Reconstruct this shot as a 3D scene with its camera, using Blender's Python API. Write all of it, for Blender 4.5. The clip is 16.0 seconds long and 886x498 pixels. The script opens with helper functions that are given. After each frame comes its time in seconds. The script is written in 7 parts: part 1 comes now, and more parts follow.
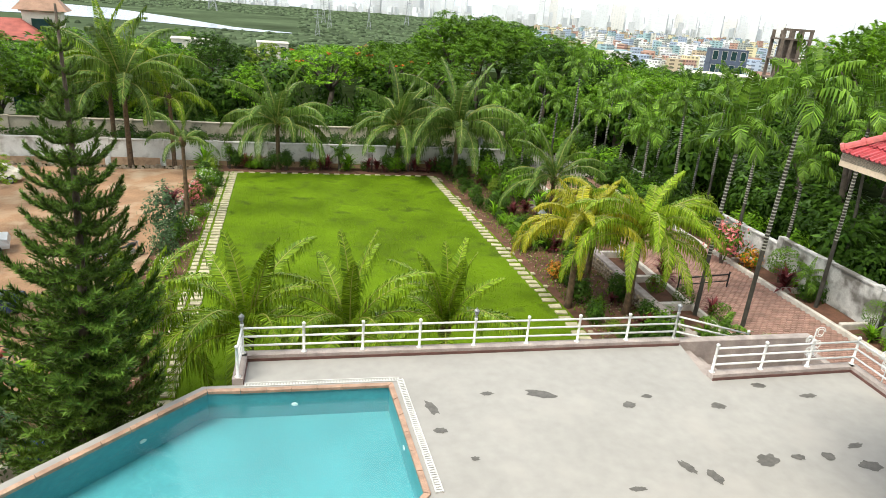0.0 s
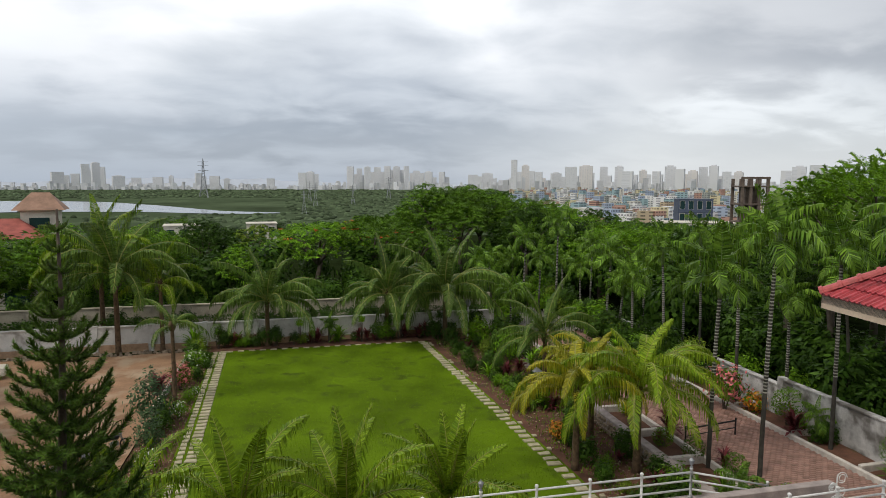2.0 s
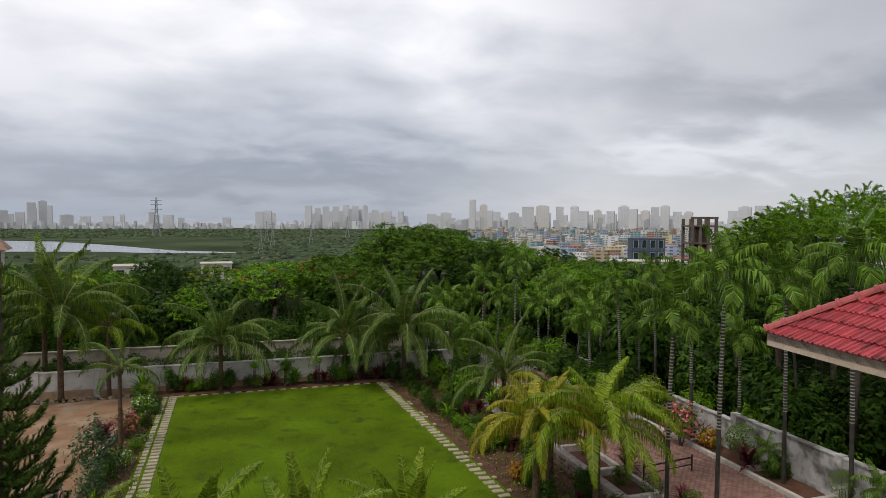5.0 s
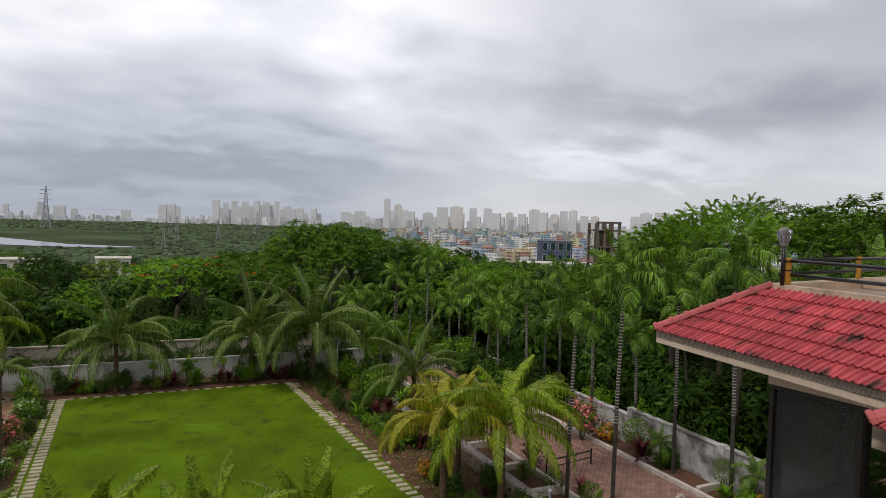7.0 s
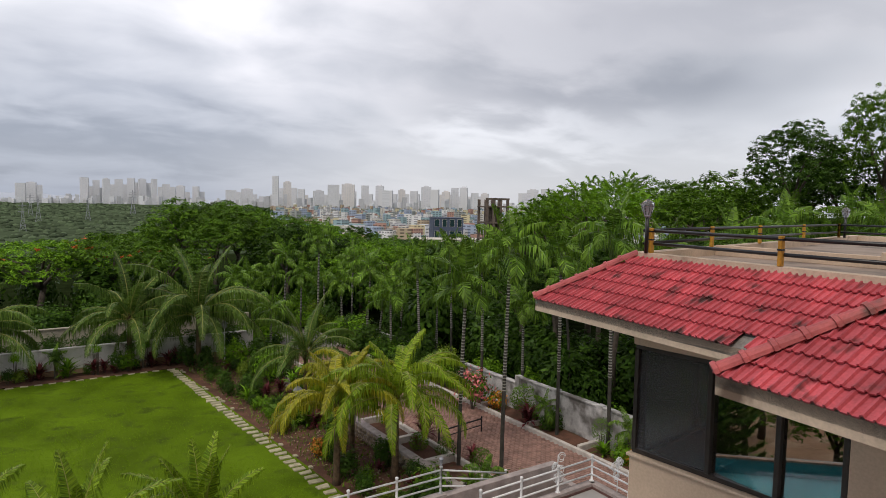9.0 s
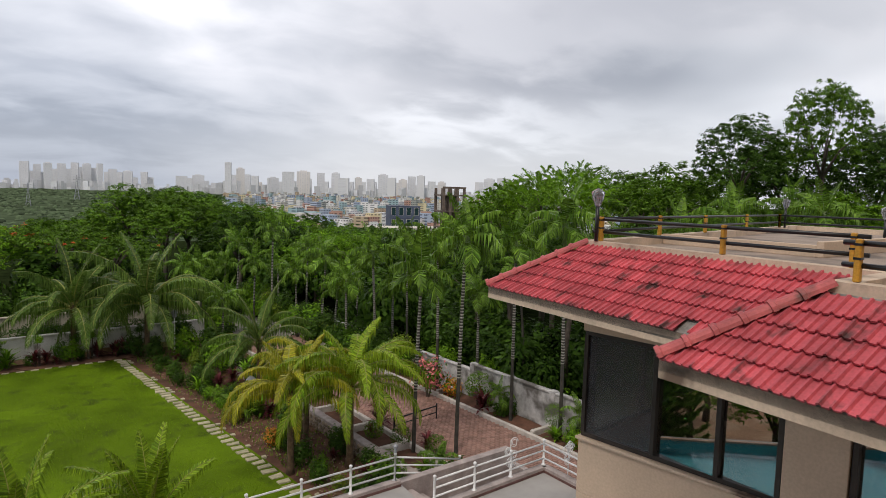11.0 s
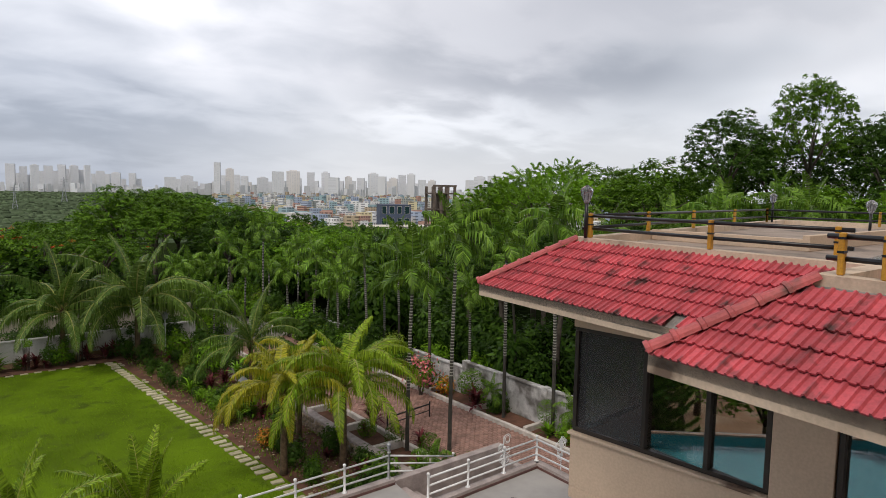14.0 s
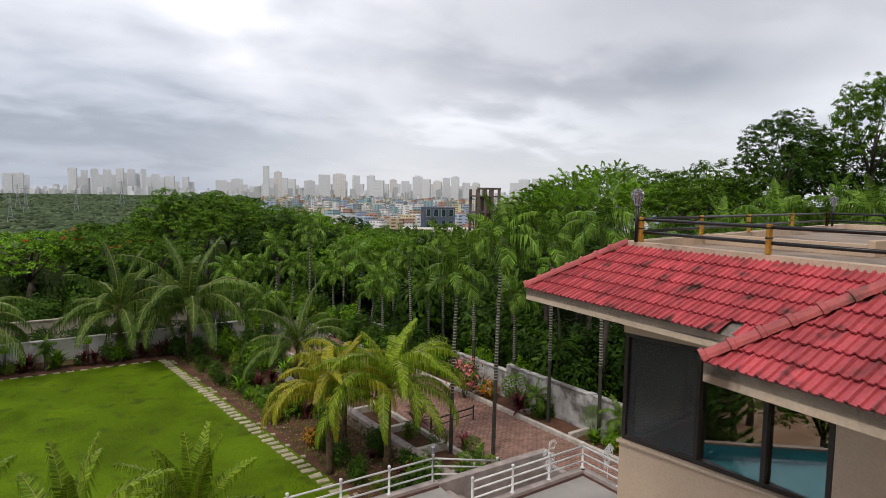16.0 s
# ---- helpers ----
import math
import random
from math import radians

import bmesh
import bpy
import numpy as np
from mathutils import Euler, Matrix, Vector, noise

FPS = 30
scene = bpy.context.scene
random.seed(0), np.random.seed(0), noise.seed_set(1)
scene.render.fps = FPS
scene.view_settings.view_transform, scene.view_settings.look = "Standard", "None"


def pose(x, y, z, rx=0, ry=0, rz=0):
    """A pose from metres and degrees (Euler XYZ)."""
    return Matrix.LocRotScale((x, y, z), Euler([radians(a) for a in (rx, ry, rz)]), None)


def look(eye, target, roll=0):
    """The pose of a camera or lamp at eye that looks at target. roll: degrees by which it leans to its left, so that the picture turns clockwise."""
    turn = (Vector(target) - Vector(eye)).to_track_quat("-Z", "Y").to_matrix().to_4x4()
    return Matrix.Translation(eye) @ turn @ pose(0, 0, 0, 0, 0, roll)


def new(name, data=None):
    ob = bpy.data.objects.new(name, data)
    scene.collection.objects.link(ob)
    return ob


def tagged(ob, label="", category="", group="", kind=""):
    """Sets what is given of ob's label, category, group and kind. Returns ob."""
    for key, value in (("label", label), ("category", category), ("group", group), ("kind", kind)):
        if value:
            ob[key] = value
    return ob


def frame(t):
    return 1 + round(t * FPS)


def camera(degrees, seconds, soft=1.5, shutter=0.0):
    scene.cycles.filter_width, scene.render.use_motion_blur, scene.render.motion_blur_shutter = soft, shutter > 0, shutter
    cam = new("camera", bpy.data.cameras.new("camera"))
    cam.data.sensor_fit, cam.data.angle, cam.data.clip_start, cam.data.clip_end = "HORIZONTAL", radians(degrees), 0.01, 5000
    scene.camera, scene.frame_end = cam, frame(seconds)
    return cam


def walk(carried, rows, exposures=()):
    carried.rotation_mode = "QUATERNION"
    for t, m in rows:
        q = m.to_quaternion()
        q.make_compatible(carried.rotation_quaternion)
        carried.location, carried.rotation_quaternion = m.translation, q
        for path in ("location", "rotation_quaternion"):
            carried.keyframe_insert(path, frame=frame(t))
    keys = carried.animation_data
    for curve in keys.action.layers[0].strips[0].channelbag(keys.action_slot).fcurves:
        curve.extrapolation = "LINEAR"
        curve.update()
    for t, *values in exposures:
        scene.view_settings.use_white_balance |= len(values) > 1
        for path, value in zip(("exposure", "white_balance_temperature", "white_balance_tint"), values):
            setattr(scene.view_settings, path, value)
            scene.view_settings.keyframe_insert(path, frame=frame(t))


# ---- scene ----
cam = camera(70.2, 16.0, soft=0.45)
PLAN = 1.77  # metres to one unit of the garden's plan
ROWS = [
    (0, -0.002, -0.009, 10.975, -12.55, -20.54, 4.32),
    (0.5, -0.025, 0.010, 11.065, -12.59, -16.07, 3.15),
    (1, -0.062, -0.019, 11.096, -12.97, -12.21, 2.98),
    (1.5, -0.052, 0.018, 11.151, -12.65, -8.72, 2.02),
    (2, -0.065, -0.047, 11.155, -12.92, -5.87, 0.16),
    (2.5, -0.056, -0.073, 11.198, -14.40, -4.21, 0.85),
    (3, -0.066, -0.079, 11.206, -15.31, -2.39, 0.47),
    (3.5, -0.082, -0.101, 11.200, -15.95, -2.16, 0.08),
    (6, -0.018, -0.168, 11.197, -18.03, -2.29, 1.08),
    (6.5, -0.004, -0.223, 11.195, -20.80, -1.96, 1.63),
    (7, -0.012, -0.279, 11.179, -24.45, -2.22, 1.63),
    (7.5, -0.016, -0.313, 11.181, -27.72, -2.61, 1.87),
    (8, -0.021, -0.372, 11.181, -30.50, -3.03, 1.76),
    (8.5, 0.095, -0.355, 11.156, -32.41, -3.55, 1.84),
    (9, 0.094, -0.418, 11.128, -34.22, -4.04, 1.17),
    (9.5, 0.124, -0.432, 11.121, -35.47, -4.71, 1.58),
    (12, 0.147, -0.507, 11.100, -39.04, -5.13, 1.28),
    (12.5, 0.131, -0.523, 11.114, -39.09, -5.39, 1.19),
    (13, 0.148, -0.522, 11.109, -39.30, -5.15, 0.98),
    (13.5, 0.116, -0.531, 11.121, -39.27, -5.18, 1.17),
    (14, 0.122, -0.514, 11.115, -38.99, -5.13, 1.05),
    (14.5, 0.121, -0.503, 11.120, -38.26, -5.07, 0.78),
    (15, 0.099, -0.492, 11.120, -36.92, -5.00, 0.82),
    (15.5, 0.084, -0.477, 11.119, -36.02, -5.02, 0.91),
    (16, 0.088, -0.445, 11.122, -35.00, -4.95, 1.05),
]
walk(cam, [(t, pose(x, y, z, 90 + pitch, 0, yaw) @ pose(0, 0, 0, 0, 0, roll)) for t, x, y, z, yaw, pitch, roll in ROWS],
     exposures=[(0.0, 1.1, 6500, 3), (0.5, 0.95, 6500, 1), (1.0, 0.33, 6500, 2), (1.5, 0.08, 6500, 6), (2.0, -0.15, 6500, 8), (3.0, -0.36, 6500, 10), (3.5, -0.37, 6500, 11), (7.0, -0.31, 6500, 12), (9.0, -0.22, 6500, 13), (12.0, -0.1, 6500, 12), (16.0, -0.1, 6500, 12)])

# ---- world and light ----
SUN_EL, SUN_AZ = radians(58), radians(238)
world = bpy.data.worlds.new("overcast_sky")
scene.world = world
world.use_nodes = True
wn, wl = world.node_tree.nodes, world.node_tree.links
wn.clear()


def wnode(kind, **props):
    n = wn.new(kind)
    for k, v in props.items():
        if k == "operation":
            n.operation = v
        elif k == "blend_type":
            n.blend_type = v
        elif k == "data_type":
            n.data_type = v
    return n


def wmath(op, a, b=None):
    n = wnode("ShaderNodeMath", operation=op)
    for i, v in enumerate((a, b)):
        if v is None:
            continue
        if isinstance(v, (int, float)):
            n.inputs[i].default_value = v
        else:
            wl.new(v, n.inputs[i])
    return n.outputs[0]


tc = wnode("ShaderNodeTexCoord")
sep = wnode("ShaderNodeSeparateXYZ")
wl.new(tc.outputs["Generated"], sep.inputs[0])
up = wmath("MAXIMUM", sep.outputs["Z"], 0.0)
den = wmath("ADD", up, 0.22)
comb = wnode("ShaderNodeCombineXYZ")
wl.new(wmath("DIVIDE", sep.outputs["X"], den), comb.inputs[0])
wl.new(wmath("MULTIPLY", wmath("DIVIDE", sep.outputs["Y"], den), 1.15), comb.inputs[1])


def wnoise(scale, detail, rough, offset):
    n = wnode("ShaderNodeTexNoise")
    mp = wnode("ShaderNodeMapping")
    mp.inputs["Location"].default_value = offset
    wl.new(comb.outputs[0], mp.inputs[0])
    wl.new(mp.outputs[0], n.inputs["Vector"])
    n.inputs["Scale"].default_value, n.inputs["Detail"].default_value, n.inputs["Roughness"].default_value = scale, detail, rough
    n.inputs["Distortion"].default_value = 0.25
    return n.outputs[0]


def wramp(fac, stops):
    n = wnode("ShaderNodeValToRGB")
    els = n.color_ramp.elements
    while len(els) < len(stops):
        els.new(0.5)
    for el, (p, c) in zip(els, stops):
        el.position, el.color = p, (*c, 1)
    wl.new(fac, n.inputs[0])
    return n.outputs[0]


def wmix(fac, a, b, mode="MIX"):
    n = wnode("ShaderNodeMix", data_type="RGBA", blend_type=mode)
    for sock, v in ((n.inputs[0], fac), (n.inputs[6], a), (n.inputs[7], b)):
        if isinstance(v, (int, float)):
            sock.default_value = v
        elif isinstance(v, tuple):
            sock.default_value = (*v, 1)
        else:
            wl.new(v, sock)
    return n.outputs[2]


big = wnoise(0.75, 3.0, 0.45, (3.1, 1.7, 0.0))
fine = wnoise(2.6, 5.0, 0.5, (0.4, 5.2, 0.0))
mixed = wmath("ADD", wmath("MULTIPLY", big, 0.72), wmath("MULTIPLY", fine, 0.28))
cloud = wramp(mixed, [(0.31, (0.42, 0.44, 0.48)), (0.42, (0.62, 0.635, 0.665)), (0.525, (0.87, 0.865, 0.88)), (0.66, (0.93, 0.93, 0.94))])
low = wramp(up, [(0.0, (1, 1, 1)), (0.08, (0.85, 0.85, 0.85)), (0.17, (0.3, 0.3, 0.3)), (0.3, (0, 0, 0))])
haze_x = wramp(wmath("ADD", wmath("MULTIPLY", sep.outputs["X"], 0.5), 0.5), [(0.3, (0.31, 0.35, 0.42)), (0.60, (0.30, 0.335, 0.40)), (0.69, (0.42, 0.445, 0.49)), (0.76, (0.52, 0.535, 0.56)), (0.86, (0.46, 0.475, 0.50))])
spread = wramp(wmath("ADD", wmath("MULTIPLY", sep.outputs["X"], 0.5), 0.5), [(0.3, (0.92, 0.92, 0.93)), (0.45, (1.0, 1.0, 1.0)), (0.56, (1.12, 1.12, 1.12)), (0.70, (0.80, 0.81, 0.83)), (0.78, (0.62, 0.63, 0.65)), (0.87, (0.58, 0.59, 0.61)), (0.96, (0.64, 0.65, 0.66))])
cloud = wmix(1.0, cloud, spread, "MULTIPLY")
overhead = wramp(up, [(0.0, (1, 1, 1)), (0.42, (0.97, 0.97, 0.97)), (0.62, (0.5, 0.5, 0.5)), (1.0, (0.42, 0.42, 0.42))])
cloud = wmix(1.0, cloud, overhead, "MULTIPLY")
veil = wmix(low, cloud, haze_x)
bearing = wmath("ADD", wmath("ARCTAN2", sep.outputs["X"], sep.outputs["Y"]), wmath("MULTIPLY", wmath("SUBTRACT", big, 0.5), 0.5))
height = wmath("ADD", sep.outputs["Z"], wmath("MULTIPLY", wmath("SUBTRACT", fine, 0.5), 0.16))


def bank(base, az, rise, wide, tall, gain):
    """A heavier or thinner bank of cloud round one bearing, with edges torn by the cloud noise."""
    a = wmath("DIVIDE", wmath("SUBTRACT", bearing, radians(az)), radians(wide))
    h = wmath("DIVIDE", wmath("SUBTRACT", height, rise), tall)
    bell = wmath("POWER", 2.718, wmath("MULTIPLY", wmath("ADD", wmath("MULTIPLY", a, a), wmath("MULTIPLY", h, h)), -1.0))
    tint = wmix(bell, (1, 1, 1), gain)
    return wmix(1.0, base, tint, "MULTIPLY")


veil = bank(veil, 2, 0.075, 30, 0.04, (0.72, 0.73, 0.75))
veil = bank(veil, 45, 0.17, 11, 0.045, (0.70, 0.71, 0.735))
veil = bank(veil, 63, 0.27, 17, 0.05, (0.74, 0.75, 0.77))
veil = bank(veil, 41, 0.105, 9, 0.025, (1.3, 1.3, 1.29))
veil = bank(veil, 24, 0.30, 8, 0.06, (1.1, 1.1, 1.09))
veil = bank(veil, 66, 0.14, 14, 0.05, (1.25, 1.25, 1.24))
sky = wnode("ShaderNodeTexSky")
sky.sky_type, sky.sun_disc, sky.sun_elevation, sky.sun_rotation = "NISHITA", False, SUN_EL, SUN_AZ
blue = wmix(1.0, sky.outputs[0], (0.06, 0.06, 0.06), "MULTIPLY")
bg = wnode("ShaderNodeBackground")
wl.new(wmix(0.12, veil, blue), bg.inputs[0])
bg.inputs[1].default_value = 1.7
out = wnode("ShaderNodeOutputWorld")
wl.new(bg.outputs[0], out.inputs[0])

sun_data = bpy.data.lights.new("sun", "SUN")
sun_data.energy, sun_data.angle, sun_data.color = 1.9, radians(18), (1.0, 0.93, 0.82)
sun = new("sun", sun_data)
sun.matrix_world = look((0, 0, 60), (-18 * math.sin(SUN_AZ) * 1.0, -18 * math.cos(SUN_AZ) * 1.0, 60 - 29))


# ---- materials ----
def material(name, colour, rough=0.7, dark=0.6, scale=3.0, grain=40.0, bump=0.15, metal=0.0, islands=0.0, things=0.0, glow=0.0, stain=None, spec=0.4):
    """A surface with colour variation at two scales, relief, and where asked a different tone for each island or object."""
    m = bpy.data.materials.new(name)
    m.use_nodes = True
    nt, lk = m.node_tree.nodes, m.node_tree.links
    b = nt["Principled BSDF"]
    geo = nt.new("ShaderNodeTexCoord")
    pos = nt.new("ShaderNodeNewGeometry")

    def noise_tex(s, d):
        n = nt.new("ShaderNodeTexNoise")
        n.inputs["Scale"].default_value, n.inputs["Detail"].default_value = s, d
        lk.new(pos.outputs["Position"], n.inputs["Vector"])
        return n.outputs[0]

    def ramp(src, lo, hi, a, c):
        r = nt.new("ShaderNodeMapRange")
        r.inputs[1].default_value, r.inputs[2].default_value, r.inputs[3].default_value, r.inputs[4].default_value = lo, hi, a, c
        lk.new(src, r.inputs[0])
        return r.outputs[0]

    def times(a, c):
        n = nt.new("ShaderNodeMath")
        n.operation = "MULTIPLY"
        lk.new(a, n.inputs[0])
        lk.new(c, n.inputs[1])
        return n.outputs[0]

    large, small = noise_tex(scale, 4), noise_tex(grain, 3)
    value = times(ramp(large, 0.3, 0.7, dark, 1.0 + (1 - dark) * 0.5), ramp(small, 0.3, 0.7, 0.5 + dark * 0.5, 1.08))
    if islands:
        value = times(value, ramp(pos.outputs["Random Per Island"], 0, 1, 1 - islands, 1 + islands))
    if things:
        info = nt.new("ShaderNodeObjectInfo")
        value = times(value, ramp(info.outputs["Random"], 0, 1, 1 - things, 1 + things))
    mix = nt.new("ShaderNodeMix")
    mix.data_type, mix.blend_type = "RGBA", "MULTIPLY"
    mix.inputs[0].default_value = 1.0
    mix.inputs[6].default_value = (*colour, 1)
    lk.new(value, mix.inputs[7])
    colour_out = mix.outputs[2]
    if stain:
        s_colour, s_scale, s_lo, s_hi = stain
        sm = nt.new("ShaderNodeMix")
        sm.data_type = "RGBA"
        lk.new(ramp(noise_tex(s_scale, 6), s_lo, s_hi, 0, 1), sm.inputs[0])
        lk.new(colour_out, sm.inputs[6])
        sm.inputs[7].default_value = (*s_colour, 1)
        colour_out = sm.outputs[2]
    lk.new(colour_out, b.inputs["Base Color"])
    b.inputs["Roughness"].default_value, b.inputs["Metallic"].default_value = rough, metal
    b.inputs["Specular IOR Level"].default_value = spec
    if bump:
        bn = nt.new("ShaderNodeBump")
        bn.inputs["Strength"].default_value, bn.inputs["Distance"].default_value = bump, 0.02
        lk.new(small, bn.inputs["Height"])
        lk.new(bn.outputs[0], b.inputs["Normal"])
    if glow:
        b.inputs["Emission Color"].default_value, b.inputs["Emission Strength"].default_value = (*colour, 1), glow
    return m


def leaf_material(name, colour, second, vary=0.35, through_light=0.19, rough=0.42, gloss=0.12):
    """Leaves: two tones spread leaf by leaf and clump by clump, with some light passing through the blade."""
    m = bpy.data.materials.new(name)
    m.use_nodes = True
    nt, lk = m.node_tree.nodes, m.node_tree.links
    b = nt["Principled BSDF"]
    pos = nt.new("ShaderNodeNewGeometry")
    n = nt.new("ShaderNodeTexNoise")
    n.inputs["Scale"].default_value, n.inputs["Detail"].default_value = 0.55, 3
    lk.new(pos.outputs["Position"], n.inputs["Vector"])
    add = nt.new("ShaderNodeMath")
    add.operation = "MULTIPLY_ADD"
    add.inputs[1].default_value = 0.55
    lk.new(pos.outputs["Random Per Island"], add.inputs[0])
    half = nt.new("ShaderNodeMath")
    half.operation = "MULTIPLY"
    half.inputs[1].default_value = 0.55
    lk.new(n.outputs[0], half.inputs[0])
    lk.new(half.outputs[0], add.inputs[2])
    mix = nt.new("ShaderNodeMix")
    mix.data_type = "RGBA"
    mix.inputs[6].default_value, mix.inputs[7].default_value = (*colour, 1), (*second, 1)
    lk.new(add.outputs[0], mix.inputs[0])
    info = nt.new("ShaderNodeObjectInfo")
    r = nt.new("ShaderNodeMapRange")
    r.inputs[3].default_value, r.inputs[4].default_value = 1 - vary, 1 + vary
    lk.new(info.outputs["Random"], r.inputs[0])
    mul = nt.new("ShaderNodeMix")
    mul.data_type, mul.blend_type = "RGBA", "MULTIPLY"
    mul.inputs[0].default_value = 1
    lk.new(mix.outputs[2], mul.inputs[6])
    lk.new(r.outputs[0], mul.inputs[7])
    each = nt.new("ShaderNodeMapRange")
    each.inputs[3].default_value, each.inputs[4].default_value = 0.5, 1.45
    wn2 = nt.new("ShaderNodeTexWhiteNoise")
    wn2.noise_dimensions = "1D"
    lk.new(pos.outputs["Random Per Island"], wn2.inputs["W"])
    lk.new(wn2.outputs["Value"], each.inputs[0])
    mul2 = nt.new("ShaderNodeMix")
    mul2.data_type, mul2.blend_type = "RGBA", "MULTIPLY"
    mul2.inputs[0].default_value = 1
    lk.new(mul.outputs[2], mul2.inputs[6])
    lk.new(each.outputs[0], mul2.inputs[7])
    mul = mul2
    lk.new(mul.outputs[2], b.inputs["Base Color"])
    b.inputs["Roughness"].default_value = rough
    b.inputs["Specular IOR Level"].default_value = gloss
    if through_light:
        tr = nt.new("ShaderNodeBsdfTranslucent")
        lk.new(mul.outputs[2], tr.inputs[0])
        ms = nt.new("ShaderNodeMixShader")
        ms.inputs[0].default_value = through_light
        o = nt["Material Output"]
        lk.new(b.outputs[0], ms.inputs[1])
        lk.new(tr.outputs[0], ms.inputs[2])
        lk.new(ms.outputs[0], o.inputs[0])
    return m


def glass_material(name, tint, rough=0.0, ior=1.45, clear=1.0):
    m = bpy.data.materials.new(name)
    m.use_nodes = True
    b = m.node_tree.nodes["Principled BSDF"]
    b.inputs["Base Color"].default_value = (*tint, 1)
    b.inputs["Roughness"].default_value, b.inputs["IOR"].default_value = rough, ior
    b.inputs["Transmission Weight"].default_value = clear
    return m


def facade_material(name, wall, glass, floors, bays):
    """A far facade: rows of windows as a pattern on the wall colour, with a tone for each building."""
    m = bpy.data.materials.new(name)
    m.use_nodes = True
    nt, lk = m.node_tree.nodes, m.node_tree.links
    b = nt["Principled BSDF"]
    pos = nt.new("ShaderNodeNewGeometry")
    s = nt.new("ShaderNodeSeparateXYZ")
    lk.new(pos.outputs["Position"], s.inputs[0])
    a = nt.new("ShaderNodeMath")
    a.operation = "ADD"
    lk.new(s.outputs[0], a.inputs[0])
    lk.new(s.outputs[1], a.inputs[1])
    c = nt.new("ShaderNodeCombineXYZ")
    lk.new(a.outputs[0], c.inputs[0])
    lk.new(s.outputs[2], c.inputs[1])
    br = nt.new("ShaderNodeTexBrick")
    br.offset = 0.0
    br.inputs["Scale"].default_value = 1.0
    br.inputs["Mortar Size"].default_value = floors * 0.28
    br.inputs["Brick Width"].default_value, br.inputs["Row Height"].default_value = bays, floors
    br.inputs["Color1"].default_value, br.inputs["Color2"].default_value, br.inputs["Mortar"].default_value = (*glass, 1), (*[v * 1.3 for v in glass], 1), (*wall, 1)
    lk.new(c.outputs[0], br.inputs["Vector"])
    r = nt.new("ShaderNodeMapRange")
    r.inputs[3].default_value, r.inputs[4].default_value = 0.72, 1.2
    lk.new(pos.outputs["Random Per Island"], r.inputs[0])
    mul = nt.new("ShaderNodeMix")
    mul.data_type, mul.blend_type = "RGBA", "MULTIPLY"
    mul.inputs[0].default_value = 1
    lk.new(br.outputs[0], mul.inputs[6])
    lk.new(r.outputs[0], mul.inputs[7])
    lk.new(mul.outputs[2], b.inputs["Base Color"])
    b.inputs["Roughness"].default_value = 0.8
    return m


def many_colours(name, stops):
    """Painted low houses: one of several wall colours for each block."""
    m = bpy.data.materials.new(name)
    m.use_nodes = True
    nt, lk = m.node_tree.nodes, m.node_tree.links
    b = nt["Principled BSDF"]
    pos = nt.new("ShaderNodeNewGeometry")
    r = nt.new("ShaderNodeValToRGB")
    r.color_ramp.interpolation = "CONSTANT"
    els = r.color_ramp.elements
    while len(els) < len(stops):
        els.new(0.5)
    for i, (el, c) in enumerate(zip(els, stops)):
        el.position, el.color = i / len(stops), (*c, 1)
    lk.new(pos.outputs["Random Per Island"], r.inputs[0])
    s = nt.new("ShaderNodeSeparateXYZ")
    lk.new(pos.outputs["Position"], s.inputs[0])
    a = nt.new("ShaderNodeMath")
    a.operation = "ADD"
    lk.new(s.outputs[0], a.inputs[0])
    lk.new(s.outputs[1], a.inputs[1])
    c = nt.new("ShaderNodeCombineXYZ")
    lk.new(a.outputs[0], c.inputs[0])
    lk.new(s.outputs[2], c.inputs[1])
    br = nt.new("ShaderNodeTexBrick")
    br.offset = 0.0
    br.inputs["Scale"].default_value, br.inputs["Mortar Size"].default_value = 1.0, 0.9
    br.inputs["Brick Width"].default_value, br.inputs["Row Height"].default_value = 4.0, 3.2
    br.inputs["Color1"].default_value = br.inputs["Color2"].default_value = (0.35, 0.35, 0.37, 1)
    br.inputs["Mortar"].default_value = (1, 1, 1, 1)
    lk.new(c.outputs[0], br.inputs["Vector"])
    mul = nt.new("ShaderNodeMix")
    mul.data_type, mul.blend_type = "RGBA", "MULTIPLY"
    mul.inputs[0].default_value = 1
    lk.new(r.outputs[0], mul.inputs[6])
    lk.new(br.outputs[0], mul.inputs[7])
    lk.new(mul.outputs[2], b.inputs["Base Color"])
    b.inputs["Roughness"].default_value = 0.85
    return m


CONCRETE = material("terrace_concrete", (0.345, 0.33, 0.315), 0.75, 0.93, 0.4, 2.5, 0.05, stain=((0.40, 0.375, 0.355), 0.5, 0.54, 0.75))
STAIN = material("damp_stain", (0.13, 0.12, 0.11), 0.45, 0.7, 5, 30, 0.1)
KERB = material("terrace_kerb_plaster", (0.40, 0.34, 0.32), 0.8, 0.7, 2, 25, 0.2)
KERB_RED = material("red_oxide_skirting", (0.15, 0.075, 0.065), 0.6, 0.7, 3, 25, 0.2)
COPING = material("pink_stone_coping", (0.46, 0.29, 0.21), 0.6, 0.7, 3, 30, 0.2, things=0.12)
GRATE = material("white_drain_grate", (0.62, 0.61, 0.60), 0.5, 0.8, 4, 30, 0.1)
POOL_TILE = material("aqua_pool_tile", (0.085, 0.30, 0.345), 0.3, 0.85, 0.5, 6, 0.0)
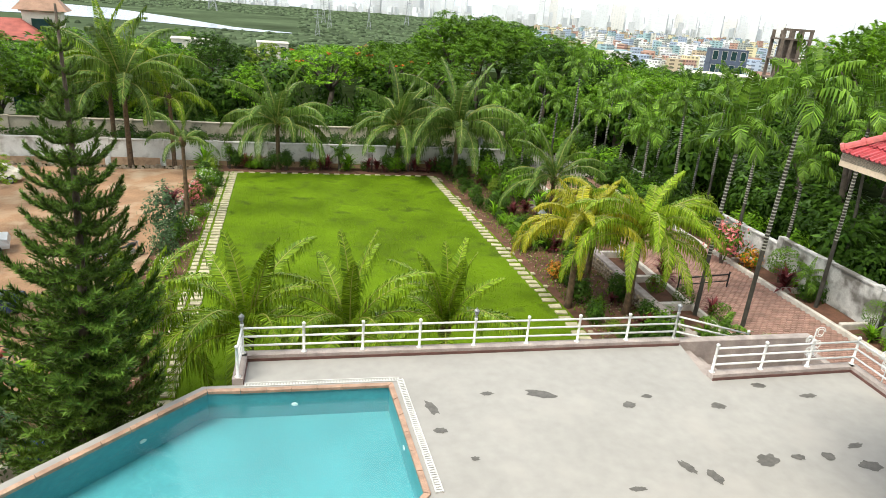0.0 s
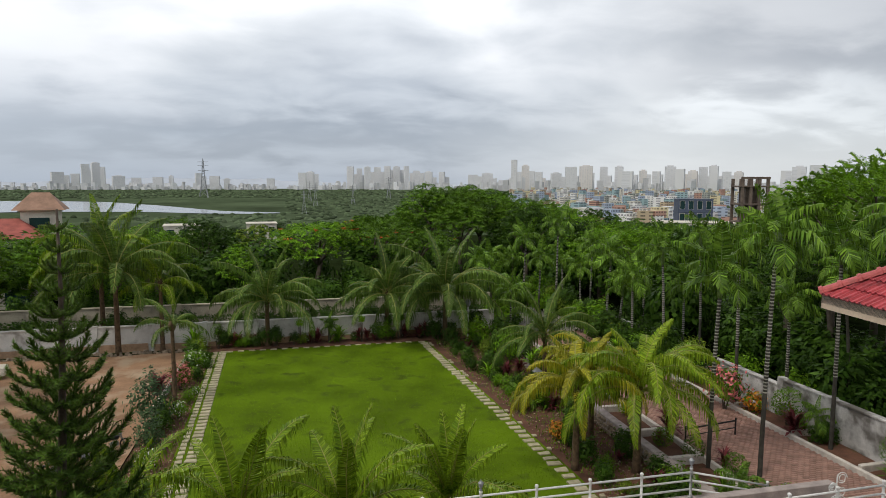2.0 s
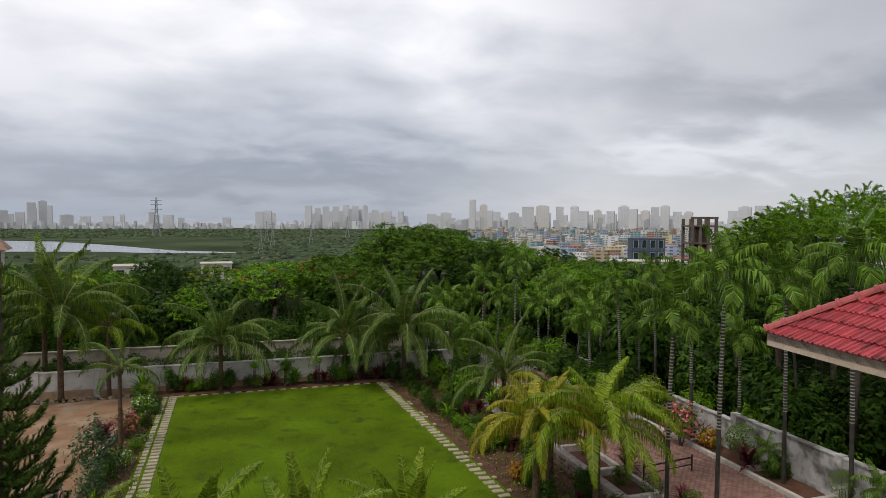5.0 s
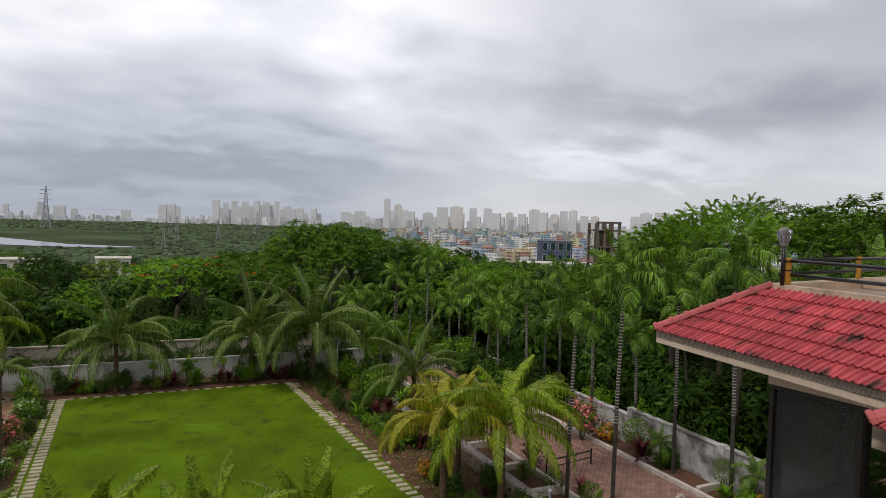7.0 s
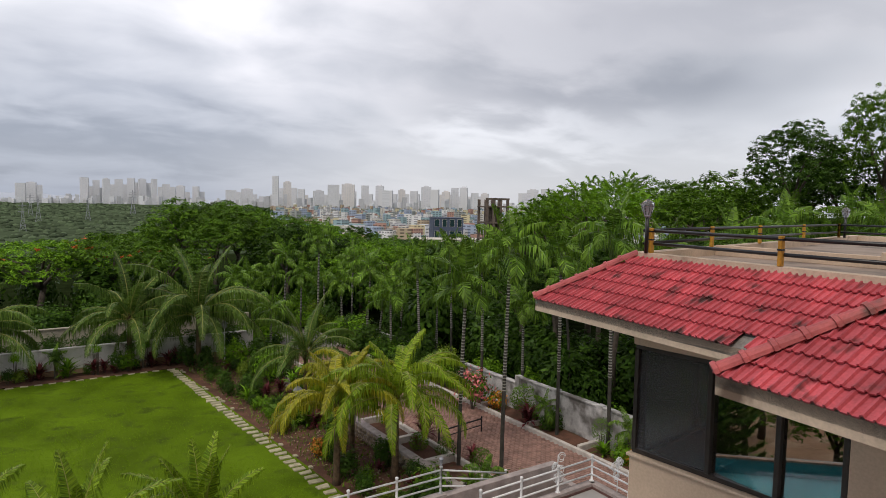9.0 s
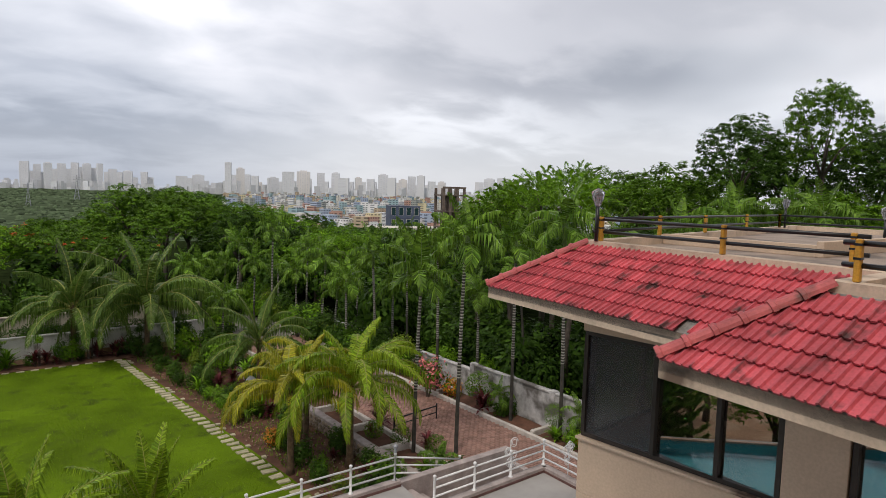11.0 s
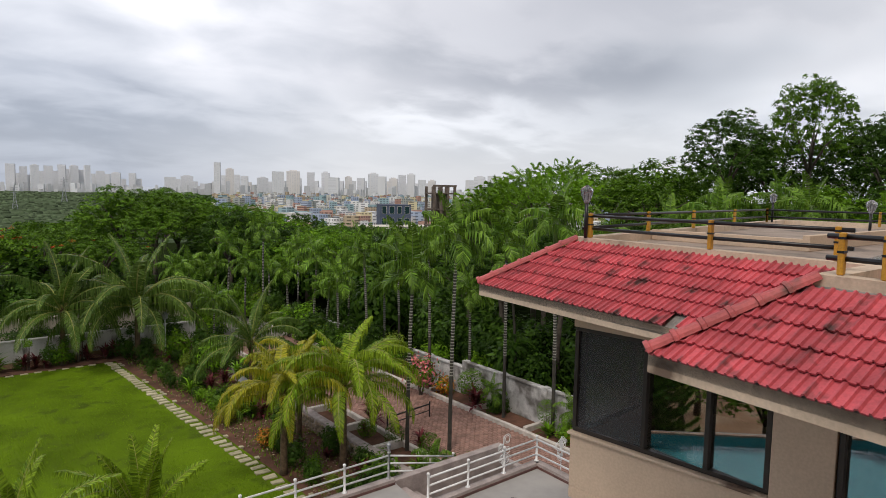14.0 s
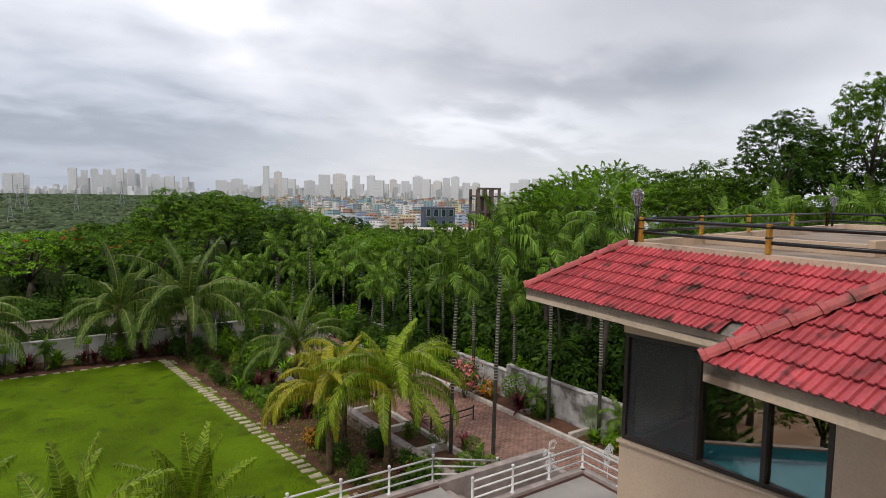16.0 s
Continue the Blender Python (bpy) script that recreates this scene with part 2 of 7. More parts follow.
WHITE_PAINT = material("white_gloss_paint", (0.78, 0.78, 0.78), 0.35, 0.85, 4, 30, 0.05)
WHITE_WALL = material("weathered_white_limewash", (0.62, 0.605, 0.575), 0.9, 0.8, 0.9, 18, 0.3, stain=((0.24, 0.22, 0.19), 1.1, 0.53, 0.74))
STAINED_WALL = material("mould_stained_white_wall", (0.55, 0.54, 0.53), 0.9, 0.65, 1.5, 18, 0.3, stain=((0.14, 0.13, 0.12), 0.9, 0.46, 0.64))
RED_SOIL_WALL = material("soil_splashed_wall_foot", (0.42, 0.27, 0.17), 0.9, 0.7, 2, 20, 0.3)
BEIGE_WALL = material("beige_plaster", (0.56, 0.43, 0.32), 0.85, 0.9, 0.8, 20, 0.1)
CREAM_WALL = material("cream_plaster_wall", (0.43, 0.385, 0.30), 0.9, 0.72, 0.8, 14, 0.25, stain=((0.2, 0.175, 0.14), 0.9, 0.55, 0.75))
FASCIA = material("stained_cream_fascia", (0.62, 0.49, 0.37), 0.85, 0.8, 1.3, 20, 0.2, stain=((0.16, 0.11, 0.08), 1.2, 0.60, 0.72))
TILE_RED = material("red_painted_roof_tile", (0.56, 0.10, 0.12), 0.5, 0.72, 1.6, 25, 0.3, things=0.12, stain=((0.085, 0.04, 0.038), 2.3, 0.565, 0.70))
RIDGE_RED = material("red_painted_ridge_tile", (0.50, 0.11, 0.11), 0.5, 0.7, 2, 25, 0.25, things=0.08, stain=((0.12, 0.06, 0.05), 2.0, 0.58, 0.72))
MORTAR = material("grey_mortar", (0.25, 0.23, 0.21), 0.9, 0.6, 5, 30, 0.4)
BRONZE = material("dark_bronze_frame", (0.06, 0.05, 0.045), 0.4, 0.8, 3, 40, 0.05, metal=0.4)
SCREEN = glass_material("dark_insect_screen", (0.5, 0.5, 0.52), 0.15, 1.35, 0.94)
GLASS = glass_material("reflective_window_glass", (0.32, 0.36, 0.37), 0.0, 3.8)
WATER = glass_material("pool_water", (0.80, 0.97, 0.98), 0.015, 1.33)
YELLOW = material("faded_yellow_post_paint", (0.52, 0.27, 0.03), 0.6, 0.7, 5, 40, 0.15)
BLACK = material("black_pipe_paint", (0.015, 0.015, 0.017), 0.35, 0.8, 6, 40, 0.05)
WRAP = glass_material("clear_plastic_wrap", (0.92, 0.94, 0.96), 0.12, 1.3, 0.86)
SLAB = material("roof_slab_screed", (0.34, 0.27, 0.22), 0.8, 0.75, 0.8, 15, 0.2, stain=((0.16, 0.13, 0.11), 0.7, 0.5, 0.65))
PAVING = material("pale_stone_slab", (0.47, 0.42, 0.29), 0.85, 0.7, 2.5, 30, 0.25, things=0.15)
BRICK = material("pink_paver", (0.33, 0.195, 0.155), 0.8, 0.7, 1.5, 30, 0.25, things=0.14, islands=0.14)
SOIL = material("red_brown_soil", (0.145, 0.068, 0.042), 0.95, 0.55, 1.2, 12, 0.8, stain=((0.06, 0.065, 0.022), 1.6, 0.58, 0.78))
SAND = material("sandy_yard_earth", (0.34, 0.20, 0.115), 0.95, 0.65, 0.35, 9, 0.6, stain=((0.42, 0.31, 0.21), 0.5, 0.5, 0.7))
LAWN = material("mown_lawn", (0.124, 0.206, 0.006), 0.9, 0.6, 0.35, 60, 0.5, stain=((0.062, 0.096, 0.008), 0.7, 0.52, 0.69), spec=0.08)
# Near-black: the shade beneath the crowns is painted into the ground.
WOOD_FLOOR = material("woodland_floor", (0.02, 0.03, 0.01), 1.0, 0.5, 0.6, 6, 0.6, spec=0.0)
PLAIN = material("mangrove_plain", (0.085, 0.115, 0.065), 1.0, 0.6, 0.006, 0.05, 0.0, spec=0.0)
RIVER = material("river_water", (0.30, 0.32, 0.34), 0.12, 0.95, 0.01, 0.05, 0.0)
# Distance haze is put into the hills' blue-grey colour.
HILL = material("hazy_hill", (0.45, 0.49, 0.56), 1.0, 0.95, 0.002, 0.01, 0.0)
STONE = material("rubble_stone", (0.30, 0.235, 0.17), 0.85, 0.6, 3, 25, 0.5, things=0.25, islands=0.25)
BARK = material("grey_brown_bark", (0.12, 0.095, 0.075), 0.9, 0.55, 3, 25, 0.7)
ARECA_BARK = material("grey_areca_stem", (0.06, 0.055, 0.045), 0.8, 0.6, 4, 30, 0.4)
RING = material("pale_leaf_scar_ring", (0.33, 0.32, 0.28), 0.85, 0.6, 4, 30, 0.4)
SHAFT = material("smooth_green_crownshaft", (0.14, 0.21, 0.06), 0.45, 0.7, 4, 30, 0.1)
RACHIS = material("yellow_green_leaf_stalk", (0.30, 0.30, 0.07), 0.55, 0.7, 4, 30, 0.1)
COCO_BARK = material("brown_palm_fibre", (0.13, 0.085, 0.05), 0.95, 0.5, 5, 25, 0.8)
# Second tone is raised for yellow light on the outer fronds.
COCO = leaf_material("coconut_leaflets", (0.05, 0.14, 0.008), (0.27, 0.37, 0.022), 0.2, 0.15, 0.42, 0.14)
# Yellowing leaves, with sunlight brightness added into both tones.
COCO_YELLOW = leaf_material("sunlit_yellowing_leaflets", (0.15, 0.22, 0.012), (0.44, 0.36, 0.03), 0.2, 0.15, 0.42, 0.14)
COCO_LIME = leaf_material("bright_lime_leaflets", (0.07, 0.19, 0.010), (0.31, 0.38, 0.025), 0.15, 0.15, 0.42, 0.14)
COCO_GREY = leaf_material("dusty_green_leaflets", (0.04, 0.095, 0.016), (0.14, 0.21, 0.035), 0.2, 0.12, 0.42, 0.14)
ARECA = leaf_material("areca_leaflets", (0.034, 0.10, 0.010), (0.20, 0.33, 0.036), 0.25, 0.15, 0.42, 0.14)
PINE = leaf_material("dark_pine_needles", (0.042, 0.10, 0.018), (0.14, 0.23, 0.034), 0.2, 0.15)
LEAF_A = leaf_material("mango_leaves", (0.040, 0.11, 0.008), (0.13, 0.24, 0.014), 0.3)
LEAF_B = leaf_material("fresh_green_leaves", (0.065, 0.18, 0.008), (0.20, 0.36, 0.018), 0.25)
# Deep green, darkened further with the shade under the trees.
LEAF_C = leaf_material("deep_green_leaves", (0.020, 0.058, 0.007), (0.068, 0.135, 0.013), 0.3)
LEAF_D = leaf_material("yellow_green_leaves", (0.11, 0.19, 0.015), (0.22, 0.30, 0.03), 0.2)
LEAF_E = leaf_material("blue_green_shrub_leaves", (0.05, 0.10, 0.045), (0.10, 0.16, 0.07), 0.2)
BUSH_YELLOW = leaf_material("golden_clipped_leaves", (0.16, 0.18, 0.02), (0.33, 0.30, 0.03), 0.2)
RED_LEAF = leaf_material("dark_red_cordyline_leaves", (0.09, 0.02, 0.025), (0.17, 0.04, 0.045), 0.2)
CROTON = leaf_material("orange_croton_leaves", (0.40, 0.11, 0.02), (0.55, 0.27, 0.03), 0.2)
PINK = leaf_material("pink_bougainvillea_bracts", (0.55, 0.12, 0.13), (0.72, 0.25, 0.24), 0.1)
FLAME = leaf_material("orange_red_blossom", (0.55, 0.07, 0.02), (0.65, 0.15, 0.04), 0.1)
WHITE_FLOWER = leaf_material("white_blossom", (0.75, 0.74, 0.68), (0.8, 0.8, 0.76), 0.05)
# Walls and windows are lightened towards each other to carry distance haze.
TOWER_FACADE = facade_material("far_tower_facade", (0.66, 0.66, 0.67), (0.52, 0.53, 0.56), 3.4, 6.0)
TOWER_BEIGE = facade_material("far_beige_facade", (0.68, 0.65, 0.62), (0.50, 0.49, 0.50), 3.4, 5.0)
LOW_CITY = many_colours("painted_low_houses", [(0.72, 0.72, 0.70), (0.48, 0.38, 0.26), (0.55, 0.55, 0.57), (0.62, 0.55, 0.35), (0.30, 0.42, 0.44), (0.70, 0.69, 0.67), (0.45, 0.27, 0.21), (0.36, 0.42, 0.52), (0.60, 0.58, 0.52), (0.34, 0.36, 0.33)])
HOUSE_WHITE = material("white_house_plaster", (0.62, 0.58, 0.50), 0.85, 0.8, 0.5, 10, 0.1)
HOUSE_RED = material("dull_red_roof", (0.36, 0.10, 0.08), 0.8, 0.7, 1, 15, 0.2)
DARK_GLASS = material("dark_green_glass", (0.02, 0.05, 0.05), 0.15, 0.8, 1, 10, 0.0)
RAW_CONCRETE = material("raw_brown_concrete", (0.15, 0.115, 0.09), 0.9, 0.6, 0.5, 5, 0.3)
BLUE_GREY = material("blue_grey_cladding", (0.08, 0.10, 0.15), 0.6, 0.8, 0.3, 4, 0.05)
STEEL = material("galvanised_steel", (0.30, 0.31, 0.33), 0.5, 0.8, 0.5, 5, 0.0, metal=0.3)
TYRE = material("black_rubber", (0.02, 0.02, 0.02), 0.8, 0.7, 5, 40, 0.2)
CAR_BLUE = material("dark_blue_car_paint", (0.03, 0.05, 0.12), 0.25, 0.9, 2, 30, 0.0)
CAR_SILVER = material("silver_car_paint", (0.45, 0.47, 0.5), 0.3, 0.9, 2, 30, 0.0, metal=0.3)
BARREL = material("blue_plastic", (0.02, 0.05, 0.38), 0.45, 0.8, 4, 30, 0.1)
# Plaster colour carries the dimness of the unlit room.
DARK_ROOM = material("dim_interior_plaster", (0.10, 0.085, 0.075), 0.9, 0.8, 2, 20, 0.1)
TABLE_GREY = material("grey_table_cloth", (0.32, 0.33, 0.36), 0.8, 0.8, 3, 30, 0.1)


# ---- building helpers ----
class Shape:
    """Collects faces for one mesh."""

    def __init__(self):
        self.v, self.f, self.m = [], [], []

    def add(self, verts, faces, slot=0):
        n = len(self.v)
        self.v += [tuple(p) for p in verts]
        self.f += [tuple(n + i for i in face) for face in faces]
        self.m += [slot] * len(faces)
        return self

    def box(self, x0, y0, z0, x1, y1, z1, b=0.0, slot=0):
        """A box with edges cut off by b."""
        if x0 > x1: x0, x1 = x1, x0
        if y0 > y1: y0, y1 = y1, y0
        if z0 > z1: z0, z1 = z1, z0
        if b <= 0:
            return self.add([(x0, y0, z0), (x1, y0, z0), (x1, y1, z0), (x0, y1, z0), (x0, y0, z1), (x1, y0, z1), (x1, y1, z1), (x0, y1, z1)],
                            [(3, 2, 1, 0), (4, 5, 6, 7), (0, 1, 5, 4), (1, 2, 6, 5), (2, 3, 7, 6), (3, 0, 4, 7)], slot)
        b = min(b, (x1 - x0) / 3, (y1 - y0) / 3, (z1 - z0) / 3)
        rings = []
        for z, i in ((z0, b), (z0 + b, 0), (z1 - b, 0), (z1, b)):
            a = b if i == 0 else b + i
            o = i
            rings.append([(x0 + a, y0 + o, z), (x1 - a, y0 + o, z), (x1 - o, y0 + a, z), (x1 - o, y1 - a, z), (x1 - a, y1 - o, z), (x0 + a, y1 - o, z), (x0 + o, y1 - a, z), (x0 + o, y0 + a, z)])
        faces = [tuple(range(7, -1, -1)), tuple(range(24, 32))]
        for r in range(3):
            for k in range(8):
                faces.append((r * 8 + k, r * 8 + (k + 1) % 8, r * 8 + 8 + (k + 1) % 8, r * 8 + 8 + k))
        return self.add([p for ring in rings for p in ring], faces, slot)

    def tube(self, points, radii, n=8, slot=0, caps=True):
        """A round bar through points."""
        pts = [Vector(p) for p in points]
        if isinstance(radii, (int, float)):
            radii = [radii] * len(pts)
        verts, side = [], None
        for i, p in enumerate(pts):
            d = (pts[min(i + 1, len(pts) - 1)] - pts[max(i - 1, 0)]).normalized()
            if side is None:
                side = d.orthogonal().normalized()
            side = (side - d * side.dot(d)).normalized()
            up2 = d.cross(side)
            for k in range(n):
                a = 2 * math.pi * k / n
                verts.append(p + (side * math.cos(a) + up2 * math.sin(a)) * radii[i])
        faces = []
        for i in range(len(pts) - 1):
            for k in range(n):
                faces.append((i * n + k, i * n + (k + 1) % n, (i + 1) * n + (k + 1) % n, (i + 1) * n + k))
        if caps:
            faces += [tuple(range(n - 1, -1, -1)), tuple(range((len(pts) - 1) * n, len(pts) * n))]
        return self.add(verts, faces, slot)

    def lathe(self, cx, cy, profile, n=12, slot=0):
        """A turned form from (radius, z) pairs, round the upright line at cx, cy."""
        verts = [(cx + r * math.cos(2 * math.pi * k / n), cy + r * math.sin(2 * math.pi * k / n), z) for r, z in profile for k in range(n)]
        faces = [(i * n + k, i * n + (k + 1) % n, (i + 1) * n + (k + 1) % n, (i + 1) * n + k) for i in range(len(profile) - 1) for k in range(n)]
        faces += [tuple(range(n - 1, -1, -1)), tuple(range((len(profile) - 1) * n, len(profile) * n))]
        return self.add(verts, faces, slot)

    def prism(self, outline, z0, z1, slot=0):
        """An upright prism over an outline that runs anticlockwise."""
        n = len(outline)
        verts = [(x, y, z0) for x, y in outline] + [(x, y, z1) for x, y in outline]
        faces = [tuple(range(n - 1, -1, -1)), tuple(range(n, 2 * n))] + [(k, (k + 1) % n, n + (k + 1) % n, n + k) for k in range(n)]
        return self.add(verts, faces, slot)

    def mesh(self, name, *mats, smooth=False):
        me = bpy.data.meshes.new(name)
        me.from_pydata(self.v, [], self.f)
        for mt in mats:
            me.materials.append(mt)
        if len(mats) > 1:
            me.polygons.foreach_set("material_index", self.m)
        if smooth:
            me.polygons.foreach_set("use_smooth", [True] * len(me.polygons))
        me.update()
        return me


def part(name, shape, mats, parent=None, label="", smooth=False, m=None):
    """Links a shape (or a ready mesh) as one object, under a thing or part if given."""
    mats = mats if isinstance(mats, (tuple, list)) else (mats,)
    me = shape if isinstance(shape, bpy.types.Mesh) else shape.mesh(name, *mats, smooth=smooth)
    ob = new(name, me)
    if parent is not None:
        ob.parent = parent
    if m is not None:
        ob.matrix_basis = m
    if label:
        tagged(ob, label)
    return ob


def thing(name, label, category, m=None, group="", kind=""):
    ob = new(name)
    ob.empty_display_size = 0.2
    if m is not None:
        ob.matrix_basis = m
    return tagged(ob, label, category, group, kind)


def structure(name, shape, mats, label, category, parent=None, smooth=False):
    return tagged(part(name, shape, mats, parent, smooth=smooth), label, category, kind="structure")


TRUE = set()  # things laid out in metres, not in plan units


def true_size(ob, m=None):
    """Marks a thing as laid out in metres."""
    TRUE.add(ob.name)
    if m is not None:
        ob.matrix_basis = m @ ob.matrix_basis
    return ob


rng = random.Random(7)
U = rng.uniform
GROUND, LAWN_Z, DRIVE_Z, YARD_Z = -2.62, -2.5, -2.32, -2.52

# ---- ground, plain, river, hills ----
PLAIN_Z, EYE_Z = -24.2, 11.13


def ground_height(d):
    """Height of the ground in metres, d metres from the hotel."""
    if d < 130:
        return GROUND * PLAN
    if d < 440:
        k = (d - 130) / 310
        return GROUND * PLAN + (PLAIN_Z - GROUND * PLAN) * k * k * (3 - 2 * k)
    return PLAIN_Z


radii = [0, 25, 50, 75, 100, 130, 160, 190, 220, 250, 280, 310, 340, 370, 400, 440, 500, 600, 900, 1300, 1800, 2500, 3400, 4300, 4850]
segs = 72
g = Shape()
verts = [(0, 0, GROUND * PLAN)]
for rad in radii[1:]:
    verts += [(rad * math.sin(2 * math.pi * k / segs), rad * math.cos(2 * math.pi * k / segs), ground_height(rad)) for k in range(segs)]
faces = [(0, 1 + (k + 1) % segs, 1 + k) for k in range(segs)]
slots = [0] * segs
for i in range(len(radii) - 2):
    for k in range(segs):
        faces.append((1 + i * segs + k, 1 + i * segs + (k + 1) % segs, 1 + (i + 1) * segs + (k + 1) % segs, 1 + (i + 1) * segs + k))
        slots.append(0 if radii[i + 1] < 440 else 1)
g.v, g.f, g.m = verts, faces, slots
true_size(structure("ground", g, (WOOD_FLOOR, PLAIN), "woodland ground with tree shade in its colour, falling to a flat mangrove plain", "ground", smooth=True))


def polar(az, d, z=0.0):
    return (d * math.sin(radians(az)), d * math.cos(radians(az)), z)


far_bank = [(-60, 1500), (-40, 1550), (-27, 1560), (-19, 1450), (-15, 1330), (-11, 1080), (-6.3, 850), (-1.6, 790)]
near_bank = [(-1.6, 775), (-4, 765), (-8, 790), (-12, 850), (-19, 910), (-40, 1000), (-60, 1000)]
riv = Shape()
pts = [polar(a, d, PLAIN_Z + 0.6) for a, d in far_bank + near_bank]
riv.add(pts, [tuple(range(len(pts) - 1, -1, -1))])
true_size(structure("water", riv, RIVER, "pale grey river winding through mangroves", "river"))

hill = Shape()
nh = 80
hv = []
for i in range(nh + 1):
    az = -48 + 78 * i / nh
    k = max(0.0, 1 - abs(az + 8) / 42)
    h = 70 * k + 45 * noise.noise((az * 0.13, 2.0, 0)) * k + 22 * noise.noise((az * 0.5, 5, 0)) * k
    hv += [polar(az, 4700, PLAIN_Z - 3), polar(az, 4820, PLAIN_Z + max(2, h))]
hill.add(hv, [(2 * i, 2 * i + 2, 2 * i + 3, 2 * i + 1) for i in range(nh)])
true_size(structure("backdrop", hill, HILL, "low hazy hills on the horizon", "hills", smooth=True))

# ---- lawn, beds, yard, drive ----
lawn = Shape()
nx, ny = 40, 70
lv = []
for j in range(ny + 1):
    for i in range(nx + 1):
        y = 9.2 + 25.0 * j / ny
        xr = 8.1 - (y - 16.7) * 0.069 if y > 16.7 else 8.1
        x = -3.85 - (y - 13.3) * 0.036 + (xr + 3.85 + (y - 13.3) * 0.036) * i / nx
        lv.append((x, y, LAWN_Z + 0.02 * noise.noise((x * 0.4, y * 0.4, 0))))
lawn.add(lv, [(j * (nx + 1) + i, j * (nx + 1) + i + 1, (j + 1) * (nx + 1) + i + 1, (j + 1) * (nx + 1) + i) for j in range(ny) for i in range(nx)])
structure("lawn", lawn, LAWN, "closely mown bright green lawn with darker patches", "lawn", smooth=True)


def uneven(name, x0, y0, x1, y1, z, amp, mat, label, category, step=0.4, seed=0.0):
    s = Shape()
    a, b = max(2, int((x1 - x0) / step)), max(2, int((y1 - y0) / step))
    s.add([(x0 + (x1 - x0) * i / a, y0 + (y1 - y0) * j / b, z + amp * noise.noise((x0 + (x1 - x0) * i / a + seed, y0 + (y1 - y0) * j / b, 1.0)) + 0.4 * amp * noise.noise((3 * (x0 + (x1 - x0) * i / a), 3 * (y0 + (y1 - y0) * j / b), 4.0)))
           for j in range(b + 1) for i in range(a + 1)],
          [(j * (a + 1) + i, j * (a + 1) + i + 1, (j + 1) * (a + 1) + i + 1, (j + 1) * (a + 1) + i) for j in range(b) for i in range(a)])
    return structure(name, s, mat, label, category, smooth=True)


uneven("yard", -20, 6, -5.6, 34.6, YARD_Z, 0.05, SAND, "bare sandy earth yard with pale worn tracks", "yard", 0.5)
uneven("flower_bed", -5.6, 12.0, -3.3, 35.4, YARD_Z - 0.06, 0.06, SOIL, "dark red soil bed along the lawn", "flower bed", 0.3)
uneven("flower_bed", -5.6, 34.2, 11.0, 35.45, YARD_Z + 0.03, 0.05, SOIL, "dark red soil bed at the foot of the white wall", "flower bed", 0.3)
uneven("flower_bed", 5.7, 10.7, 10.6, 34.3, LAWN_Z - 0.035, 0.05, SOIL, "red soil bed beside the lawn, with stones and leaf litter", "flower bed", 0.3)
uneven("flower_bed", 10.95, 13.0, 12.3, 36, DRIVE_Z - 0.02, 0.05, SOIL, "raised planting strip beside the drive", "flower bed", 0.3)
uneven("flower_bed", 16.3, 8, 17.4, 40, DRIVE_Z + 0.02, 0.06, SOIL, "dark soil strip under the white boundary wall", "flower bed", 0.3)
drive = Shape().box(12.3, 10.9, DRIVE_Z - 0.3, 16.2, 46, DRIVE_Z - 0.03)
drive_ob = structure("drive", drive, MORTAR, "pinkish herringbone paver drive", "drive")

# ---- terrace with pool ----
POOL = [(1.33, 9.44), (-1.18, 9.47), (-1.72, 9.5), (-3.94, 7.32), (-6.3, 5.1), (-6.3, 2.6), (-2.4, 2.6), (1.1, 6.25), (1.52, 6.75)]
POOL = POOL[::-1]


def grow(outline, d):
    """The outline (anticlockwise) pushed outwards by d."""
    res, n = [], len(outline)
    for i in range(n):
        p, q, r = Vector(outline[i - 1]), Vector(outline[i]), Vector(outline[(i + 1) % n])
        a, b = (q - p).normalized(), (r - q).normalized()
        na, nb = Vector((a.y, -a.x)), Vector((b.y, -b.x))
        bis = (na + nb).normalized()
        res.append(tuple(q + bis * (d / max(0.4, bis.dot(na)))))
    return res


def area(o):
    return sum(o[i - 1][0] * o[i][1] - o[i][0] * o[i - 1][1] for i in range(len(o)))


if area(POOL) < 0:
    POOL = POOL[::-1]


def ring(s, inner, outer, z0, z1, slot=0):
    n = len(inner)
    s.add([(*p, z1) for p in inner] + [(*p, z1) for p in outer] + [(*p, z0) for p in outer] + [(*p, z0) for p in inner],
          [f for k in range(n) for f in ((k, (n + k), n + (k + 1) % n, (k + 1) % n), (n + k, 2 * n + k, 2 * n + (k + 1) % n, n + (k + 1) % n), (3 * n + k, k, (k + 1) % n, 3 * n + (k + 1) % n))], slot)


TERRACE = [(7.62, 10.62), (-1.33, 10.62), (-1.33, 9.68), (-1.82, 9.68), (-6.52, 5.17), (-6.52, -3.0), (10.3, -3.0), (10.82, 9.36), (7.42, 9.3)]
bm = bmesh.new()
loops = []
for outline in (TERRACE, grow(POOL, 0.04)):
    vs = [bm.verts.new((x, y, 0)) for x, y in outline]
    loops += [bm.edges.new((vs[i - 1], vs[i])) for i in range(len(vs))]
bmesh.ops.triangle_fill(bm, use_beauty=True, use_dissolve=False, edges=loops)
for f in bm.faces:
    if f.normal.z < 0:
        f.normal_flip()
floor_mesh = bpy.data.meshes.new("floor")
bm.to_mesh(floor_mesh)
bm.free()
floor_mesh.materials.append(CONCRETE)
terrace = tagged(new("floor", floor_mesh), "pale grey concrete terrace with a few damp dark patches", "terrace", kind="structure")
ts = Shape()
nT = len(TERRACE)
